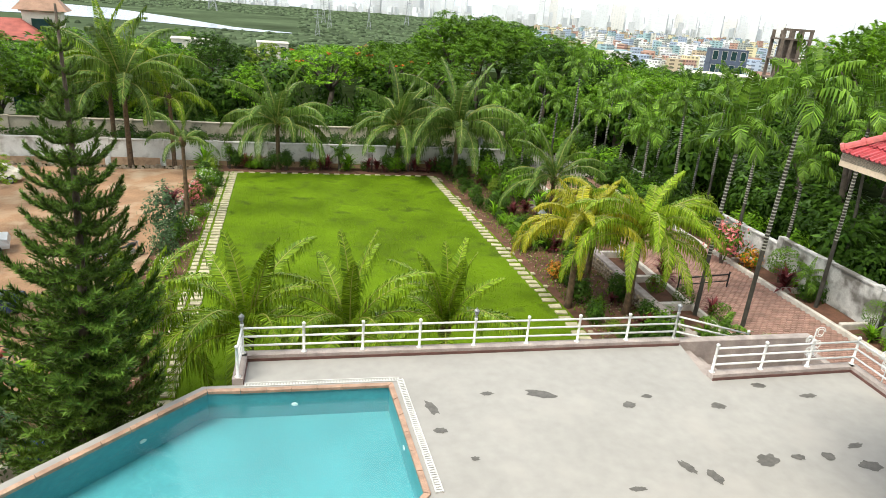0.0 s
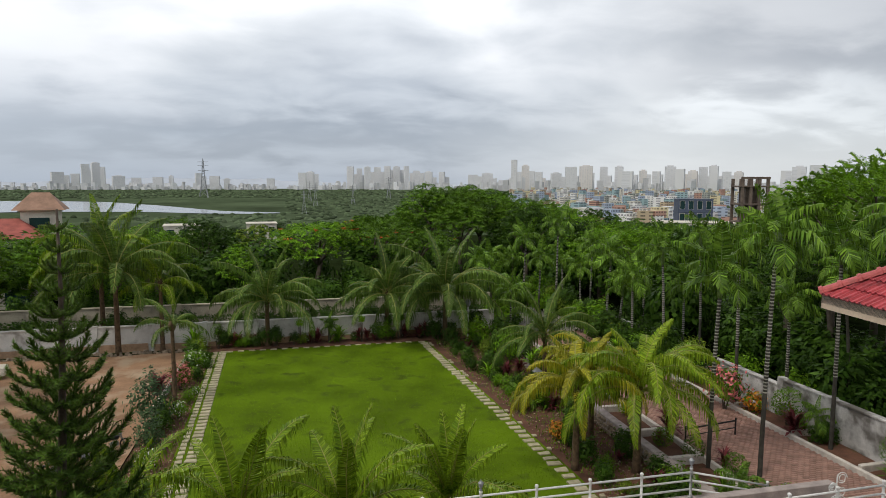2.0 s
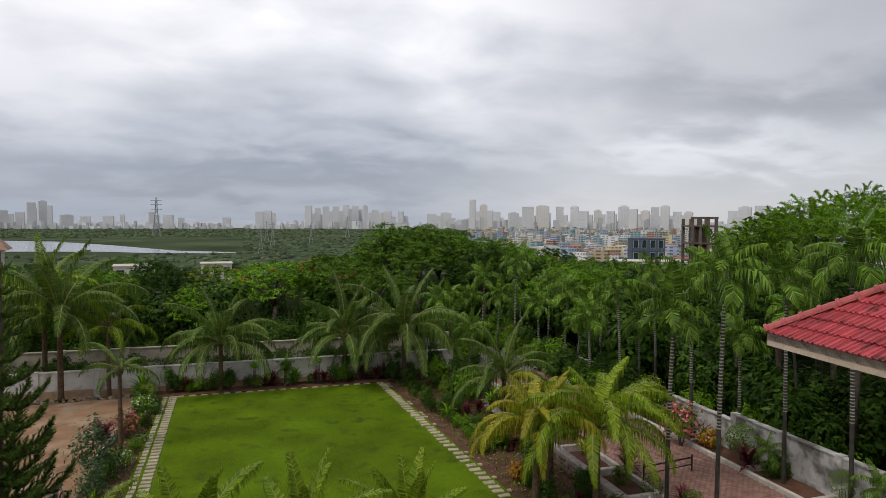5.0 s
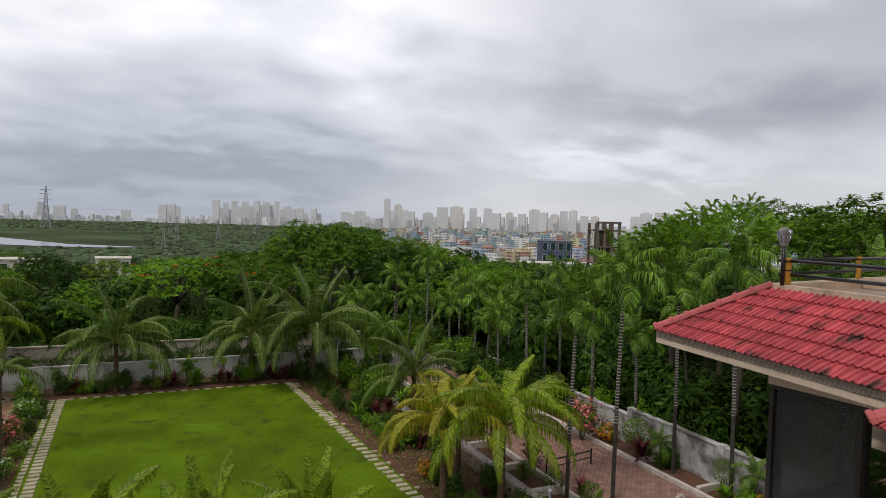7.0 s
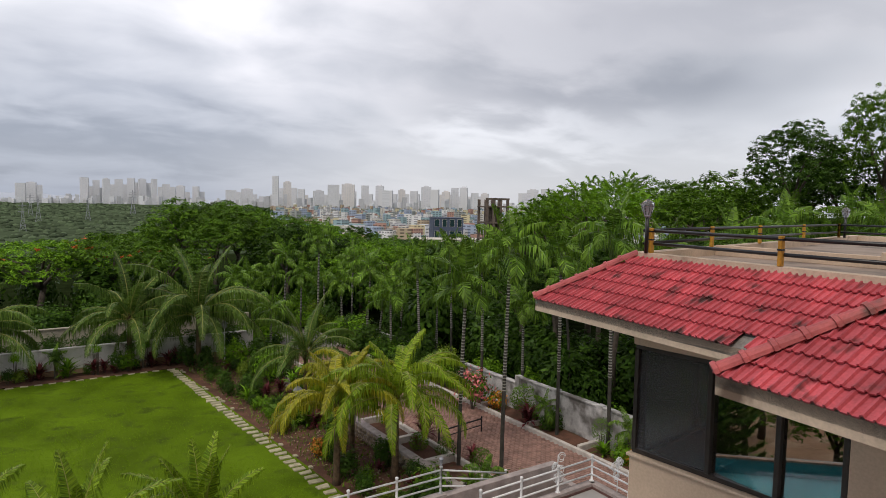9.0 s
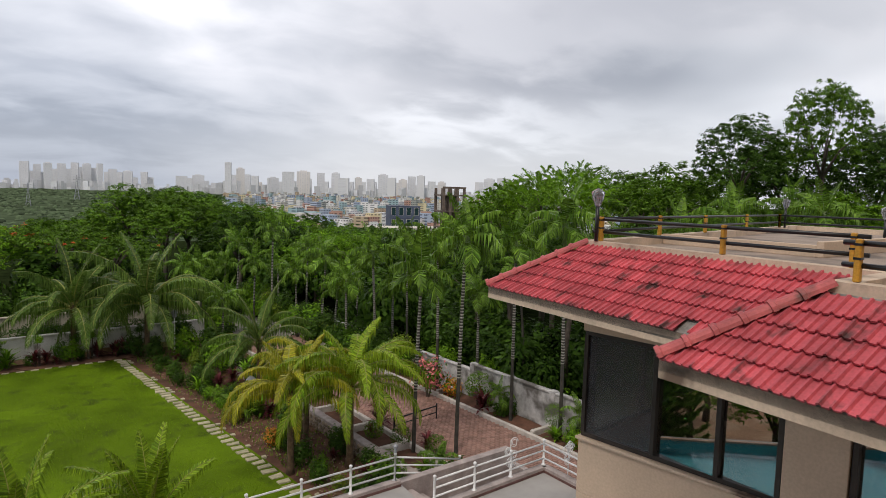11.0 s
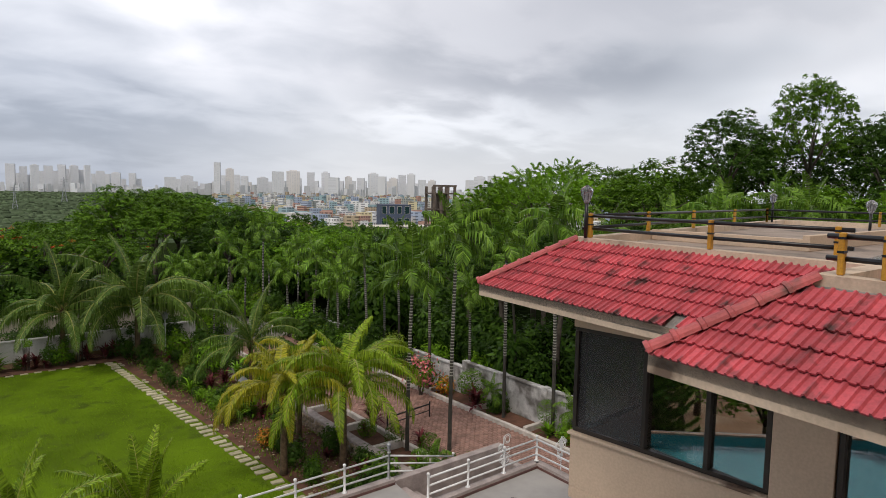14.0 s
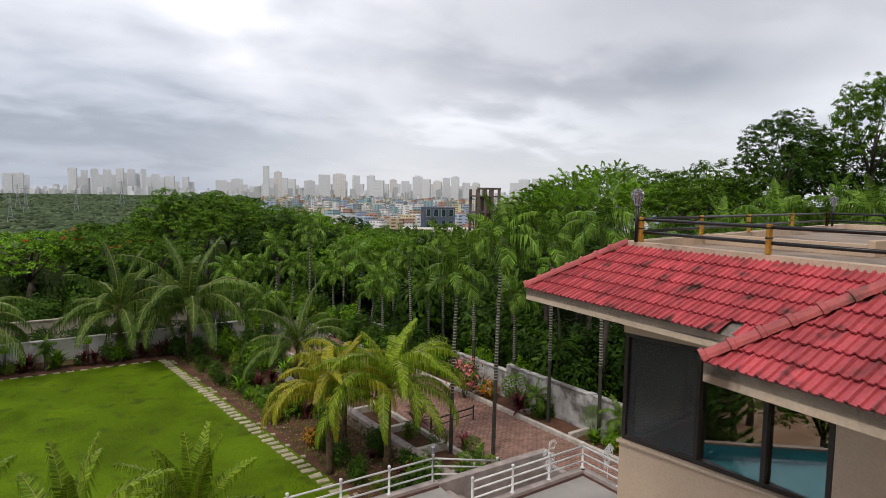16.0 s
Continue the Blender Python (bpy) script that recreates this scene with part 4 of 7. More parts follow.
def roof_lamp(x, y, z0):
    """A lantern on a black pole, wrapped in clear plastic film."""
    lamp = true_size(thing("pole_lamp", "black pole lantern wrapped in clear plastic film", "lamp", group="roof lanterns"), LIFT)
    part("pole", Shape().tube([(x, y, z0), (x, y, z0 + 0.75)], 0.04, 10), BLACK, lamp, smooth=True)
    k = 1.15
    zb = z0 + 0.75
    part("head", Shape().lathe(x, y, [(0.03, zb), (0.06, zb + 0.03), (0.055, zb + 0.05), (0.085, zb + 0.22)], 6), TABLE_GREY, lamp, "pale glass lantern body")
    bars = Shape()
    for i in range(6):
        a = math.pi * i / 3
        bars.tube([(x + 0.057 * math.cos(a), y + 0.057 * math.sin(a), zb + 0.05), (x + 0.088 * math.cos(a), y + 0.088 * math.sin(a), zb + 0.22)], 0.008, 4)
    part("cage", bars, BLACK, lamp)
    part("cap", Shape().lathe(x, y, [(0.12, zb + 0.22), (0.10, zb + 0.25), (0.04, zb + 0.31), (0.015, zb + 0.34)], 6), BLACK, lamp)
    w = Shape()
    prof = [(0.045, zb - 0.02), (0.09, zb + 0.06), (0.13, zb + 0.2), (0.135, zb + 0.3), (0.03, zb + 0.37)]
    nn = 14
    w.add([(x + r * (1 + 0.35 * noise.noise((k2 * 0.9, z * 7, x))) * math.cos(2 * math.pi * k2 / nn), y + r * (1 + 0.35 * noise.noise((k2 * 0.9, z * 7, y))) * math.sin(2 * math.pi * k2 / nn), z + 0.02 * noise.noise((k2, z, 3))) for r, z in prof for k2 in range(nn)],
          [(i * nn + k2, i * nn + (k2 + 1) % nn, (i + 1) * nn + (k2 + 1) % nn, (i + 1) * nn + k2) for i in range(len(prof) - 1) for k2 in range(nn)])
    part("plastic_wrap", w, WRAP, lamp, "crumpled clear plastic film")


roof_lamp(10.93, 8.3, 5.36)
roof_lamp(25.4, 10.75, 5.36)
roof_lamp(21.0, 6.1, 5.16)

# a table in the dim room
table = true_size(thing("table", "grey covered square table inside the pavilion", "table", LIFT @ PM @ pose(0.85, 1.0, 0.0)))
part("tabletop", Shape().box(-0.45, -0.45, 0.72, 0.45, 0.45, 0.76, 0.01), TABLE_GREY, table)
for a, b in ((-1, -1), (1, -1), (1, 1), (-1, 1)):
    part("leg", Shape().box(a * 0.4 - 0.025, b * 0.4 - 0.025, 0, a * 0.4 + 0.025, b * 0.4 + 0.025, 0.72, 0.005), BRONZE, table)

# ---- hotel front behind the camera ----
structure("wall_south", Shape().box(-14, -4.2, GROUND, 14, -3.2, 14), BEIGE_WALL, "beige plastered hotel wall behind the balcony", "wall")
structure("balcony_slab", Shape().box(-3, -3.2, 5.18, 3.5, 0.12, 5.33, 0.01), BEIGE_WALL, "plastered balcony slab", "balcony")


# ---- boundary walls ----
def panel_wall(name, label, a, b, height, mat, z=GROUND, bay=2.6, thick=0.16, foot=None, lean=0.0):
    """A boundary wall of plastered bays between pilasters, under a coping."""
    a, b = Vector((*a, z)), Vector((*b, z))
    d = (b - a).normalized()
    ang = math.atan2(d.y, d.x)
    length = (b - a).length
    m = Matrix.Translation(a) @ Matrix.Rotation(ang, 4, "Z")
    wall = thing(name, label, "wall", m, kind="structure")
    count = max(1, round(length / bay))
    for k in range(count):
        x0, x1 = length * k / count, length * (k + 1) / count
        part("wall_panel", Shape().box(x0 + 0.14, -thick / 2, 0, x1 - 0.14, thick / 2, height - 0.08), mat, wall)
        part("coping", Shape().box(x0 + 0.145, -thick / 2 - 0.04, height - 0.08, x1 - 0.145, thick / 2 + 0.04, height, 0.015), mat, wall)
        if foot:
            part("wall_foot", Shape().box(x0 + 0.145, -thick / 2 - 0.012, 0, x1 - 0.145, -thick / 2 - 0.002, 0.38 + U(-0.06, 0.06)), foot, wall, "soil-splashed wall foot")
    for k in range(count + 1):
        x = length * k / count
        part("pilaster", Shape().box(x - 0.14, -thick / 2 - 0.05, 0, x + 0.14, thick / 2 + 0.05, height + 0.03, 0.012), mat, wall)
    return wall


panel_wall("wall_north", "weathered white boundary wall behind the lawn", (-16, 35.6), (11.2, 35.9), 1.42, WHITE_WALL, foot=RED_SOIL_WALL)
panel_wall("wall_north", "taller cream boundary wall behind the white one", (-20, 39.6), (12.2, 39.9), 1.72, CREAM_WALL, bay=3.2)
panel_wall("wall_east", "stained white boundary wall beside the drive", (17.5, 10.5), (17.5, 19.5), 1.75, STAINED_WALL, bay=2.3)
panel_wall("wall_east", "stained white boundary wall beside the drive", (17.62, 19.5), (17.4, 46), 1.45, STAINED_WALL, bay=2.6)

# ---- drive edges and planters ----
KERB_WHITE = material("whitewashed_kerb", (0.60, 0.55, 0.50), 0.85, 0.7, 2, 25, 0.2)
structure("kerb", Shape().box(16.2, 10.9, GROUND, 16.36, 40, DRIVE_Z + 0.14, 0.02), KERB_WHITE, "whitewashed kerb of the drive", "kerb")
structure("kerb", Shape().box(12.14, 12.0, GROUND, 12.3, 36, DRIVE_Z + 0.16, 0.02), KERB_WHITE, "whitewashed kerb of the drive", "kerb")
structure("planter_wall", Shape().box(10.6, 13.0, GROUND, 10.92, 33, DRIVE_Z + 0.32, 0.02), KERB, "plastered top of the stone planter wall", "wall")
for yy in (14.6, 16.6, 18.8, 21.2, 24, 27):
    structure("planter_divider", Shape().box(10.92, yy, GROUND, 12.14, yy + 0.16, DRIVE_Z + 0.24, 0.02), KERB_WHITE, "low whitewashed divider between planting bays", "kerb")
for yy in (12.6, 14.9, 17.6, 20.5):
    structure("planter_divider", Shape().box(16.36, yy, GROUND, 17.4, yy + 0.16, DRIVE_Z + 0.22, 0.02), KERB_WHITE, "low whitewashed divider between planting bays", "kerb")


# ---- palms ----
def frond_mesh(name, length, droop, leaf_len, leaf_w, count, lift, hang, mats, seed, twist=0.0):
    """One feathered palm leaf: an arching stalk with folded leaflets down both sides. It starts at the origin and runs along +x."""
    r = random.Random(seed)
    s = Shape()
    pts, n = [], 14
    ang, p = lift, Vector((0, 0, 0))
    for i in range(n + 1):
        pts.append(p.copy())
        ang -= droop / n * (0.5 + 1.0 * i / n)
        p = p + Vector((math.cos(ang), 0, math.sin(ang))) * length / n
    s.tube(pts, [0.02 * (1 - 0.85 * i / n) * length / 2 for i in range(n + 1)], 4, slot=1, caps=False)
    for k in range(count):
        t = 0.13 + 0.87 * (k + 0.5) / count
        f = t * n
        i = min(int(f), n - 1)
        base = pts[i].lerp(pts[i + 1], f - i)
        d = (pts[i + 1] - pts[i]).normalized()
        upv = Vector((-d.z, 0, d.x))
        ll = leaf_len * math.sin(math.pi * (0.16 + 0.8 * t)) ** 0.7 * r.uniform(0.85, 1.1)
        for sgn in (-1, 1):
            sweep = 0.42 + 0.62 * t + r.uniform(-0.1, 0.1)
            out = (Vector((0, sgn, 0)) * math.cos(sweep * 0.8) + d * math.sin(sweep * 0.8) + upv * r.uniform(0.1, 0.4)).normalized()
            w = d * leaf_w * 0.5
            mid = base + out * ll * 0.46 + Vector((0, 0, -1)) * ll * hang * 0.14
            tip = base + out * ll * (0.92 - 0.32 * hang) + Vector((0, 0, -1)) * ll * hang * r.uniform(0.5, 0.8)
            s.add([base - w * 0.6, base + w * 0.6, mid + w, mid - w, tip], [(0, 1, 2, 3), (3, 2, 4)], 0)
    return s.mesh(name, *mats)


def fronds(name, mats, length, leaf_len, leaf_w, count, hang, seed, forms=((0.85, 0.6, 1.35), (1.0, 1.1, 1.1), (1.0, 1.5, 0.8), (1.0, 1.9, 0.5), (0.95, 2.0, 0.15))):
    return [frond_mesh(name, length * f, droop, leaf_len, leaf_w, count, lift, hang, mats, seed + i)
            for i, (f, droop, lift) in enumerate(forms)]


LONG = ((0.9, 0.6, 1.45), (1.0, 1.3, 1.25), (1.0, 1.8, 1.0), (1.0, 2.0, 0.75), (1.0, 1.8, 0.4))
COCO_F = fronds("frond", (COCO, RACHIS), 3.0, 0.6, 0.038, 70, 1.3, 10, LONG)
COCO_Y = fronds("frond", (COCO_YELLOW, RACHIS), 2.8, 0.52, 0.034, 78, 1.3, 20, ((0.7, 0.9, 1.45), (0.95, 2.0, 1.3), (1.05, 2.2, 1.15), (1.05, 2.5, 0.95), (1.0, 2.2, 0.55)))
COCO_G = fronds("frond", (COCO_GREY, RACHIS), 3.0, 0.62, 0.038, 70, 1.4, 30, LONG)
COCO_L = fronds("frond", (COCO_LIME, RACHIS), 3.0, 0.54, 0.034, 82, 1.3, 25, ((0.7, 0.9, 1.45), (0.95, 2.0, 1.3), (1.05, 2.2, 1.15), (1.05, 2.5, 0.95), (1.0, 2.2, 0.55)))
YOUNG = fronds("frond", (COCO, RACHIS), 2.75, 0.6, 0.03, 74, 1.05, 40, ((0.85, 0.5, 1.47), (0.95, 1.3, 1.32), (1.0, 2.0, 1.15), (1.0, 2.4, 0.95), (0.95, 2.4, 0.6)))
ARECA_F = fronds("frond", (ARECA, SHAFT), 1.35, 0.58, 0.068, 18, 1.15, 50, ((1.05, 0.45, 1.45), (1.0, 1.2, 1.25), (1.0, 1.9, 1.05), (1.0, 2.5, 0.8), (0.95, 2.4, 0.3)))


def palm_trunk(s, x, y, z0, z1, r0, r1, bend, slot=0):
    n = max(5, int((z1 - z0) / 0.3))
    pts = []
    for i in range(n + 1):
        k = i / n
        pts.append((x + bend[0] * k * k, y + bend[1] * k * k, z0 + (z1 - z0) * k))
    rr = [(r0 + (r1 - r0) * i / n) * (1.35 if i == 0 else 1.0) * (1 + 0.05 * (i % 2)) for i in range(n + 1)]
    s.tube(pts, rr, 9, slot)
    return pts


def coconut(x, y, z0, z1, leaves, count, label, scale=1.0, seed=0, low=0.5, bend=(0, 0)):
    r = random.Random(seed)
    tree = thing("coconut_palm", label, "palm tree", group="coconut palms")
    s = Shape()
    pts = palm_trunk(s, x, y, z0, z1, 0.12 * scale ** 0.5, 0.085 * scale ** 0.5, bend)
    part("trunk", s, COCO_BARK, tree, smooth=True)
    top = Vector(pts[-1])
    boss = Shape().lathe(top.x, top.y, [(0.09, top.z - 0.15), (0.15, top.z - 0.02), (0.13, top.z + 0.15), (0.05, top.z + 0.35)], 9)
    part("crown_heart", boss, COCO_BARK, tree, "fibrous leaf bases", smooth=True)
    for k in range(count):
        q = k / max(1, count - 1)
        kind = min(4, int(5 * (q ** low)))
        az = k * 137.5 + r.uniform(-14, 14)
        f = scale * r.uniform(0.88, 1.1)
        m = Matrix.Translation(top + Vector((0, 0, 0.12 * (1 - q)))) @ pose(0, 0, 0, r.uniform(-14, 14), 0, az) @ Matrix.Diagonal((f, f, f, 1))
        part("frond", leaves[kind], None, tree, m=m)
    return tree


def areca(x, y, z0, z1, seed, label, scale=1.0, bend=(0, 0), leaves=None, rings=True, count=9):
    """A slender ringed stem with a green crownshaft and short arching leaves."""
    r = random.Random(seed)
    tree = thing("areca_palm", label, "palm tree", group="areca palms along the drive")
    s = Shape()
    shaft = z1 - 0.75 * scale
    pts = palm_trunk(s, x, y, z0, shaft, 0.07, 0.05, bend)
    part("trunk", s, ARECA_BARK, tree, smooth=True)
    if rings:
        rg = Shape()
        for i in range(int((shaft - z0) / 0.10)):
            k = (i + 0.5) / ((shaft - z0) / 0.10)
            if k < 0.42:
                continue
            z = z0 + (shaft - z0) * k
            rr = 0.07 - 0.02 * k + 0.005
            rg.lathe(x + bend[0] * k * k, y + bend[1] * k * k, [(rr, z), (rr + 0.003, z + 0.015), (rr, z + 0.04)], 9)
        tagged(part("ringed_bark", rg, RING, tree, "pale rings of old leaf scars", smooth=True), kind="stuff")
    top = Vector(pts[-1])
    part("crownshaft", Shape().lathe(top.x, top.y, [(0.052, top.z), (0.075, top.z + 0.12), (0.062, top.z + 0.5 * scale), (0.04, top.z + 0.75 * scale)], 9), SHAFT, tree, smooth=True)
    hub = top + Vector((0, 0, 0.68 * scale))
    for k in range(count):
        q = k / max(1, count - 1)
        kind = min(4, int(5 * q ** 0.75))
        f = scale * r.uniform(0.85, 1.12)
        m = Matrix.Translation(hub + Vector((0, 0, -0.12 * q))) @ pose(0, 0, 0, r.uniform(-25, 25), 0, k * 137.5 + r.uniform(-20, 20) + seed * 40) @ Matrix.Diagonal((f, f, f, 1))
        part("frond", (leaves or ARECA_F)[kind], None, tree, m=m)
    return tree


# three young palms before the terrace, and one beside the pool
coconut(-1.36, 12.8, GROUND, -0.75, YOUNG, 21, "young coconut palm with upright fresh green fronds", 1.0, 1, 0.8)
coconut(0.84, 12.8, GROUND, -0.85, YOUNG, 21, "young coconut palm with upright fresh green fronds", 0.95, 2, 0.8)
coconut(3.05, 12.8, GROUND, -0.8, YOUNG, 18, "young coconut palm with tightly upright fronds", 0.85, 3, 1.6)
coconut(-3.6, 12.9, GROUND, -0.8, YOUNG, 20, "young coconut palm with yellowing lower fronds", 1.0, 4, 0.8)
# along the drive
coconut(8.2, 17.4, GROUND, -0.05, COCO_Y, 20, "coconut palm with drooping yellow fronds", 0.92, 5, 0.6)
coconut(9.95, 16.8, GROUND, 0.02, COCO_L, 26, "bright yellow-green coconut palm beside the drive", 1.1, 6, 0.6)
coconut(9.6, 19.2, GROUND, 0.15, COCO_Y, 16, "coconut palm with old yellow fronds", 0.75, 7, 0.5)
coconut(9.95, 24.3, GROUND, -0.15, COCO_G, 18, "dusty green coconut palm in the bed", 0.95, 8, 0.7)
# along the far wall
coconut(-1.8, 34.9, GROUND, -0.1, COCO_G, 22, "coconut palm with dry lower leaf stalks by the wall", 1.3, 9, 0.6)
coconut(4.75, 35.0, GROUND, 0.05, COCO_G, 21, "coconut palm in the corner of the lawn", 1.3, 10, 0.6)
coconut(7.95, 34.2, GROUND, 0.1, COCO_G, 26, "broad coconut palm with long drooping fronds", 1.5, 11, 0.55)
coconut(-9.3, 35.0, GROUND, 1.6, COCO_G, 22, "tall coconut palm behind the yard", 1.5, 12, 0.6)
coconut(-10.5, 36.9, GROUND, 2.4, COCO_F, 14, "tall coconut palm with fresh fronds beyond the wall", 1.25, 17, 0.7)
coconut(-7.15, 35.0, GROUND, 1.0, COCO_F, 11, "slim coconut palm by the white wall", 0.95, 13, 0.6)
coconut(-5.05, 26.5, GROUND, 0.6, COCO_G, 9, "spindly grey-green palm at the yard edge", 0.6, 14, 0.5)

ARECAS = [(13.2, 15.4, 4.9, 1.12), (12.1, 16.3, 3.75, 1.1), (13.0, 42.0, 1.3, 1.0), (15.0, 43.0, 1.1, 1.0), (15.1, 41.0, 2.7, 1.05), (15.7, 39.5, 1.6, 1.0), (16.5, 38.5, 3.8, 1.1), (16.6, 35.0, 1.5, 0.95), (16.7, 31.9, 2.6, 1.05), (16.5, 28.7, 1.7, 1.05),
          (17.0, 31.0, 0.95, 0.95), (16.6, 26.0, 3.4, 1.1), (18.6, 31.3, 2.05, 1.0), (18.9, 26.5, 4.0, 1.05), (16.9, 21.3, 4.15, 1.05), (16.8, 16.5, 4.6, 1.1), (17.0, 14.2, 5.4, 1.15), (18.3, 20.2, 2.05, 0.95), (19.0, 38.6, 2.4, 1.0), (18.4, 41.8, 1.0, 0.95), (18.5, 27.3, 1.55, 0.9), (11.3, 32.6, 0.6, 0.9), (11.6, 40.0, 1.4, 1.0)]
for i, (ax, ay, az, sc) in enumerate(ARECAS):
    areca(ax, ay, GROUND, az, 100 + i, "slender areca palm with a pale ringed stem", sc, (U(-0.15, 0.15), U(-0.15, 0.15)), count=14)
for i, (ax, ay, az) in enumerate([(12.6, 36.5, -0.2), (11.6, 37.2, 0.4), (20.5, 19.5, 3.2), (21.4, 15.2, 4.6), (23.0, 13.6, 5.0), (26.0, 13.4, 5.6), (28.0, 14.0, 6.0), (30.0, 12.6, 6.2), (28.0, 10.6, 6.0)]):
    areca(ax, ay, GROUND, az, 140 + i, "areca palm among dense undergrowth", 1.15, (U(-0.3, 0.3), U(-0.3, 0.3)), rings=False, count=11)
for ax, ay, az in ((11.4, 14.0, -1.6), (16.8, 17.1, -1.35), (17.0, 13.3, -1.1), (8.5, 22.8, -1.9), (1.5, 35.0, -1.5)):
    areca(ax, ay, GROUND, az, int(ax * 7), "small young palm in the planting strip", 0.55, rings=False, count=9)


# ---- broadleaf trees ----
def crown_mesh(name, mat, seed, lobes, clumps, leaves, leaf, shape, lobe=(0.26, 0.44), extra=None, sprigs=0, flat=0.75, gap=1.0):
    """A crown of boughs: each bough a dome of leaf clumps with dark gaps between. Unit size: about 1 in radius, resting on z = 0."""
    r = random.Random(seed)
    v, f, slot = [], [], []

    def leaf_at(p, nrm, red):
        t = Matrix.Rotation(r.uniform(0, 6.28), 3, nrm) @ nrm.orthogonal().normalized()
        b = nrm.cross(t)
        L, W = leaf * r.uniform(0.75, 1.35), leaf * r.uniform(0.32, 0.5)
        n0 = len(v)
        v.extend([tuple(p - t * L * 0.5), tuple(p + b * W * 0.5), tuple(p + t * L * 0.5 - nrm * L * 0.15), tuple(p - b * W * 0.5)])
        f.append((n0, n0 + 1, n0 + 2, n0 + 3))
        slot.append(1 if red else 0)

    for c in range(lobes):
        h = -0.35 + 1.35 * (c + 0.5) / lobes
        a = c * 2.39996 + r.uniform(-0.35, 0.35)
        rad = math.sqrt(max(0.0, 1 - h * h)) if h > 0 else 1.0 - 0.2 * abs(h)
        lr = r.uniform(*lobe)
        out = (1 - lr) * r.uniform(0.86, 1.06) * gap
        centre = Vector((math.cos(a) * rad * out, math.sin(a) * rad * out, (h * out + 0.35) * shape))
        for k in range(clumps):
            d = Vector((r.gauss(0, 1), r.gauss(0, 1), r.gauss(0.35, 0.9))).normalized()
            if d.z < -0.45:
                d.z *= -1
            depth = r.uniform(0.82, 1.05) if r.random() < 0.8 else r.uniform(0.4, 0.8)
            cp = centre + Vector((d.x, d.y, d.z * flat)) * lr * depth
            cr = lr * r.uniform(0.17, 0.3)
            red = extra is not None and r.random() < 0.012 and d.z > 0.1
            for q in range(leaves):
                e = Vector((r.gauss(0, 1), r.gauss(0, 1), r.gauss(0, 0.6))).normalized()
                nrm = (d * 0.45 + e * 0.35 + Vector((r.uniform(-0.35, 0.35), r.uniform(-0.35, 0.35), 0.62))).normalized()
                leaf_at(cp + Vector((e.x, e.y, e.z * 0.6)) * cr * r.uniform(0.35, 1.0), nrm, red)
    for c in range(sprigs):
        a, h = r.uniform(0, 6.28), r.uniform(0.1, 1)
        rad = math.sqrt(max(0, 1 - h * h))
        p0 = Vector((math.cos(a) * rad * 0.85, math.sin(a) * rad * 0.85, h * shape * 0.88 + 0.35 * shape))
        d = (Vector((math.cos(a) * rad, math.sin(a) * rad, 0.9)) + Vector((r.uniform(-0.4, 0.4), r.uniform(-0.4, 0.4), 0))).normalized()
        ln = r.uniform(0.15, 0.34)
        for k in range(18):
            p = p0 + d * ln * k / 18 + Vector((0, 0, -0.12 * (k / 18) ** 2))
            for sg in (-1, 1):
                o = (d.orthogonal() * sg + d * 0.5 + Vector((r.uniform(-0.4, 0.4), r.uniform(-0.4, 0.4), r.uniform(-0.4, 0.4)))).normalized()
                w = d * leaf * 0.2
                n0 = len(v)
                v += [tuple(p - w), tuple(p + w), tuple(p + o * leaf * 1.1)]
                f.append((n0, n0 + 1, n0 + 2))
                slot.append(0)
    s = Shape()
    s.v, s.f, s.m = v, f, slot
    return s.mesh(name, mat, extra) if extra else s.mesh(name, mat)


CROWNS = {
    "mango": [crown_mesh("crown", LEAF_A, 1, 22, 26, 13, 0.07, 0.8), crown_mesh("crown", LEAF_C, 2, 20, 26, 14, 0.07, 0.9)],
    "fresh": [crown_mesh("crown", LEAF_B, 3, 18, 28, 13, 0.065, 0.75), crown_mesh("crown", LEAF_A, 4, 20, 26, 13, 0.065, 0.95)],
    "flame": [crown_mesh("crown", LEAF_B, 5, 26, 26, 13, 0.05, 0.5, (0.2, 0.34), FLAME, flat=0.4), crown_mesh("crown", LEAF_A, 15, 26, 26, 13, 0.05, 0.5, (0.2, 0.34), FLAME, flat=0.4)],
    "feather": [crown_mesh("crown", LEAF_A, 6, 20, 26, 15, 0.05, 0.9, (0.24, 0.4), sprigs=70), crown_mesh("crown", LEAF_B, 7, 20, 26, 15, 0.048, 0.9, (0.24, 0.4), sprigs=80)],
    "lime": [crown_mesh("crown", LEAF_D, 8, 14, 24, 13, 0.075, 0.8, (0.2, 0.36))],
    "deep": [crown_mesh("crown", LEAF_C, 9, 20, 28, 13, 0.075, 1.0)],
    "open": [crown_mesh("crown", LEAF_C, 21, 46, 20, 13, 0.062, 1.0, (0.2, 0.32)), crown_mesh("crown", LEAF_A, 22, 46, 20, 13, 0.062, 1.0, (0.19, 0.31))],
}
LABELS = {"mango": "dense dark mango tree with a rounded crown", "fresh": "leafy tree with a fresh green crown", "flame": "spreading flame tree with a few orange blossoms",
          "feather": "feathery tree with loose sprigs above the crown", "lime": "loose yellow-green leafy tree", "deep": "tall dark evergreen tree", "open": "tall dark evergreen with open boughs"}


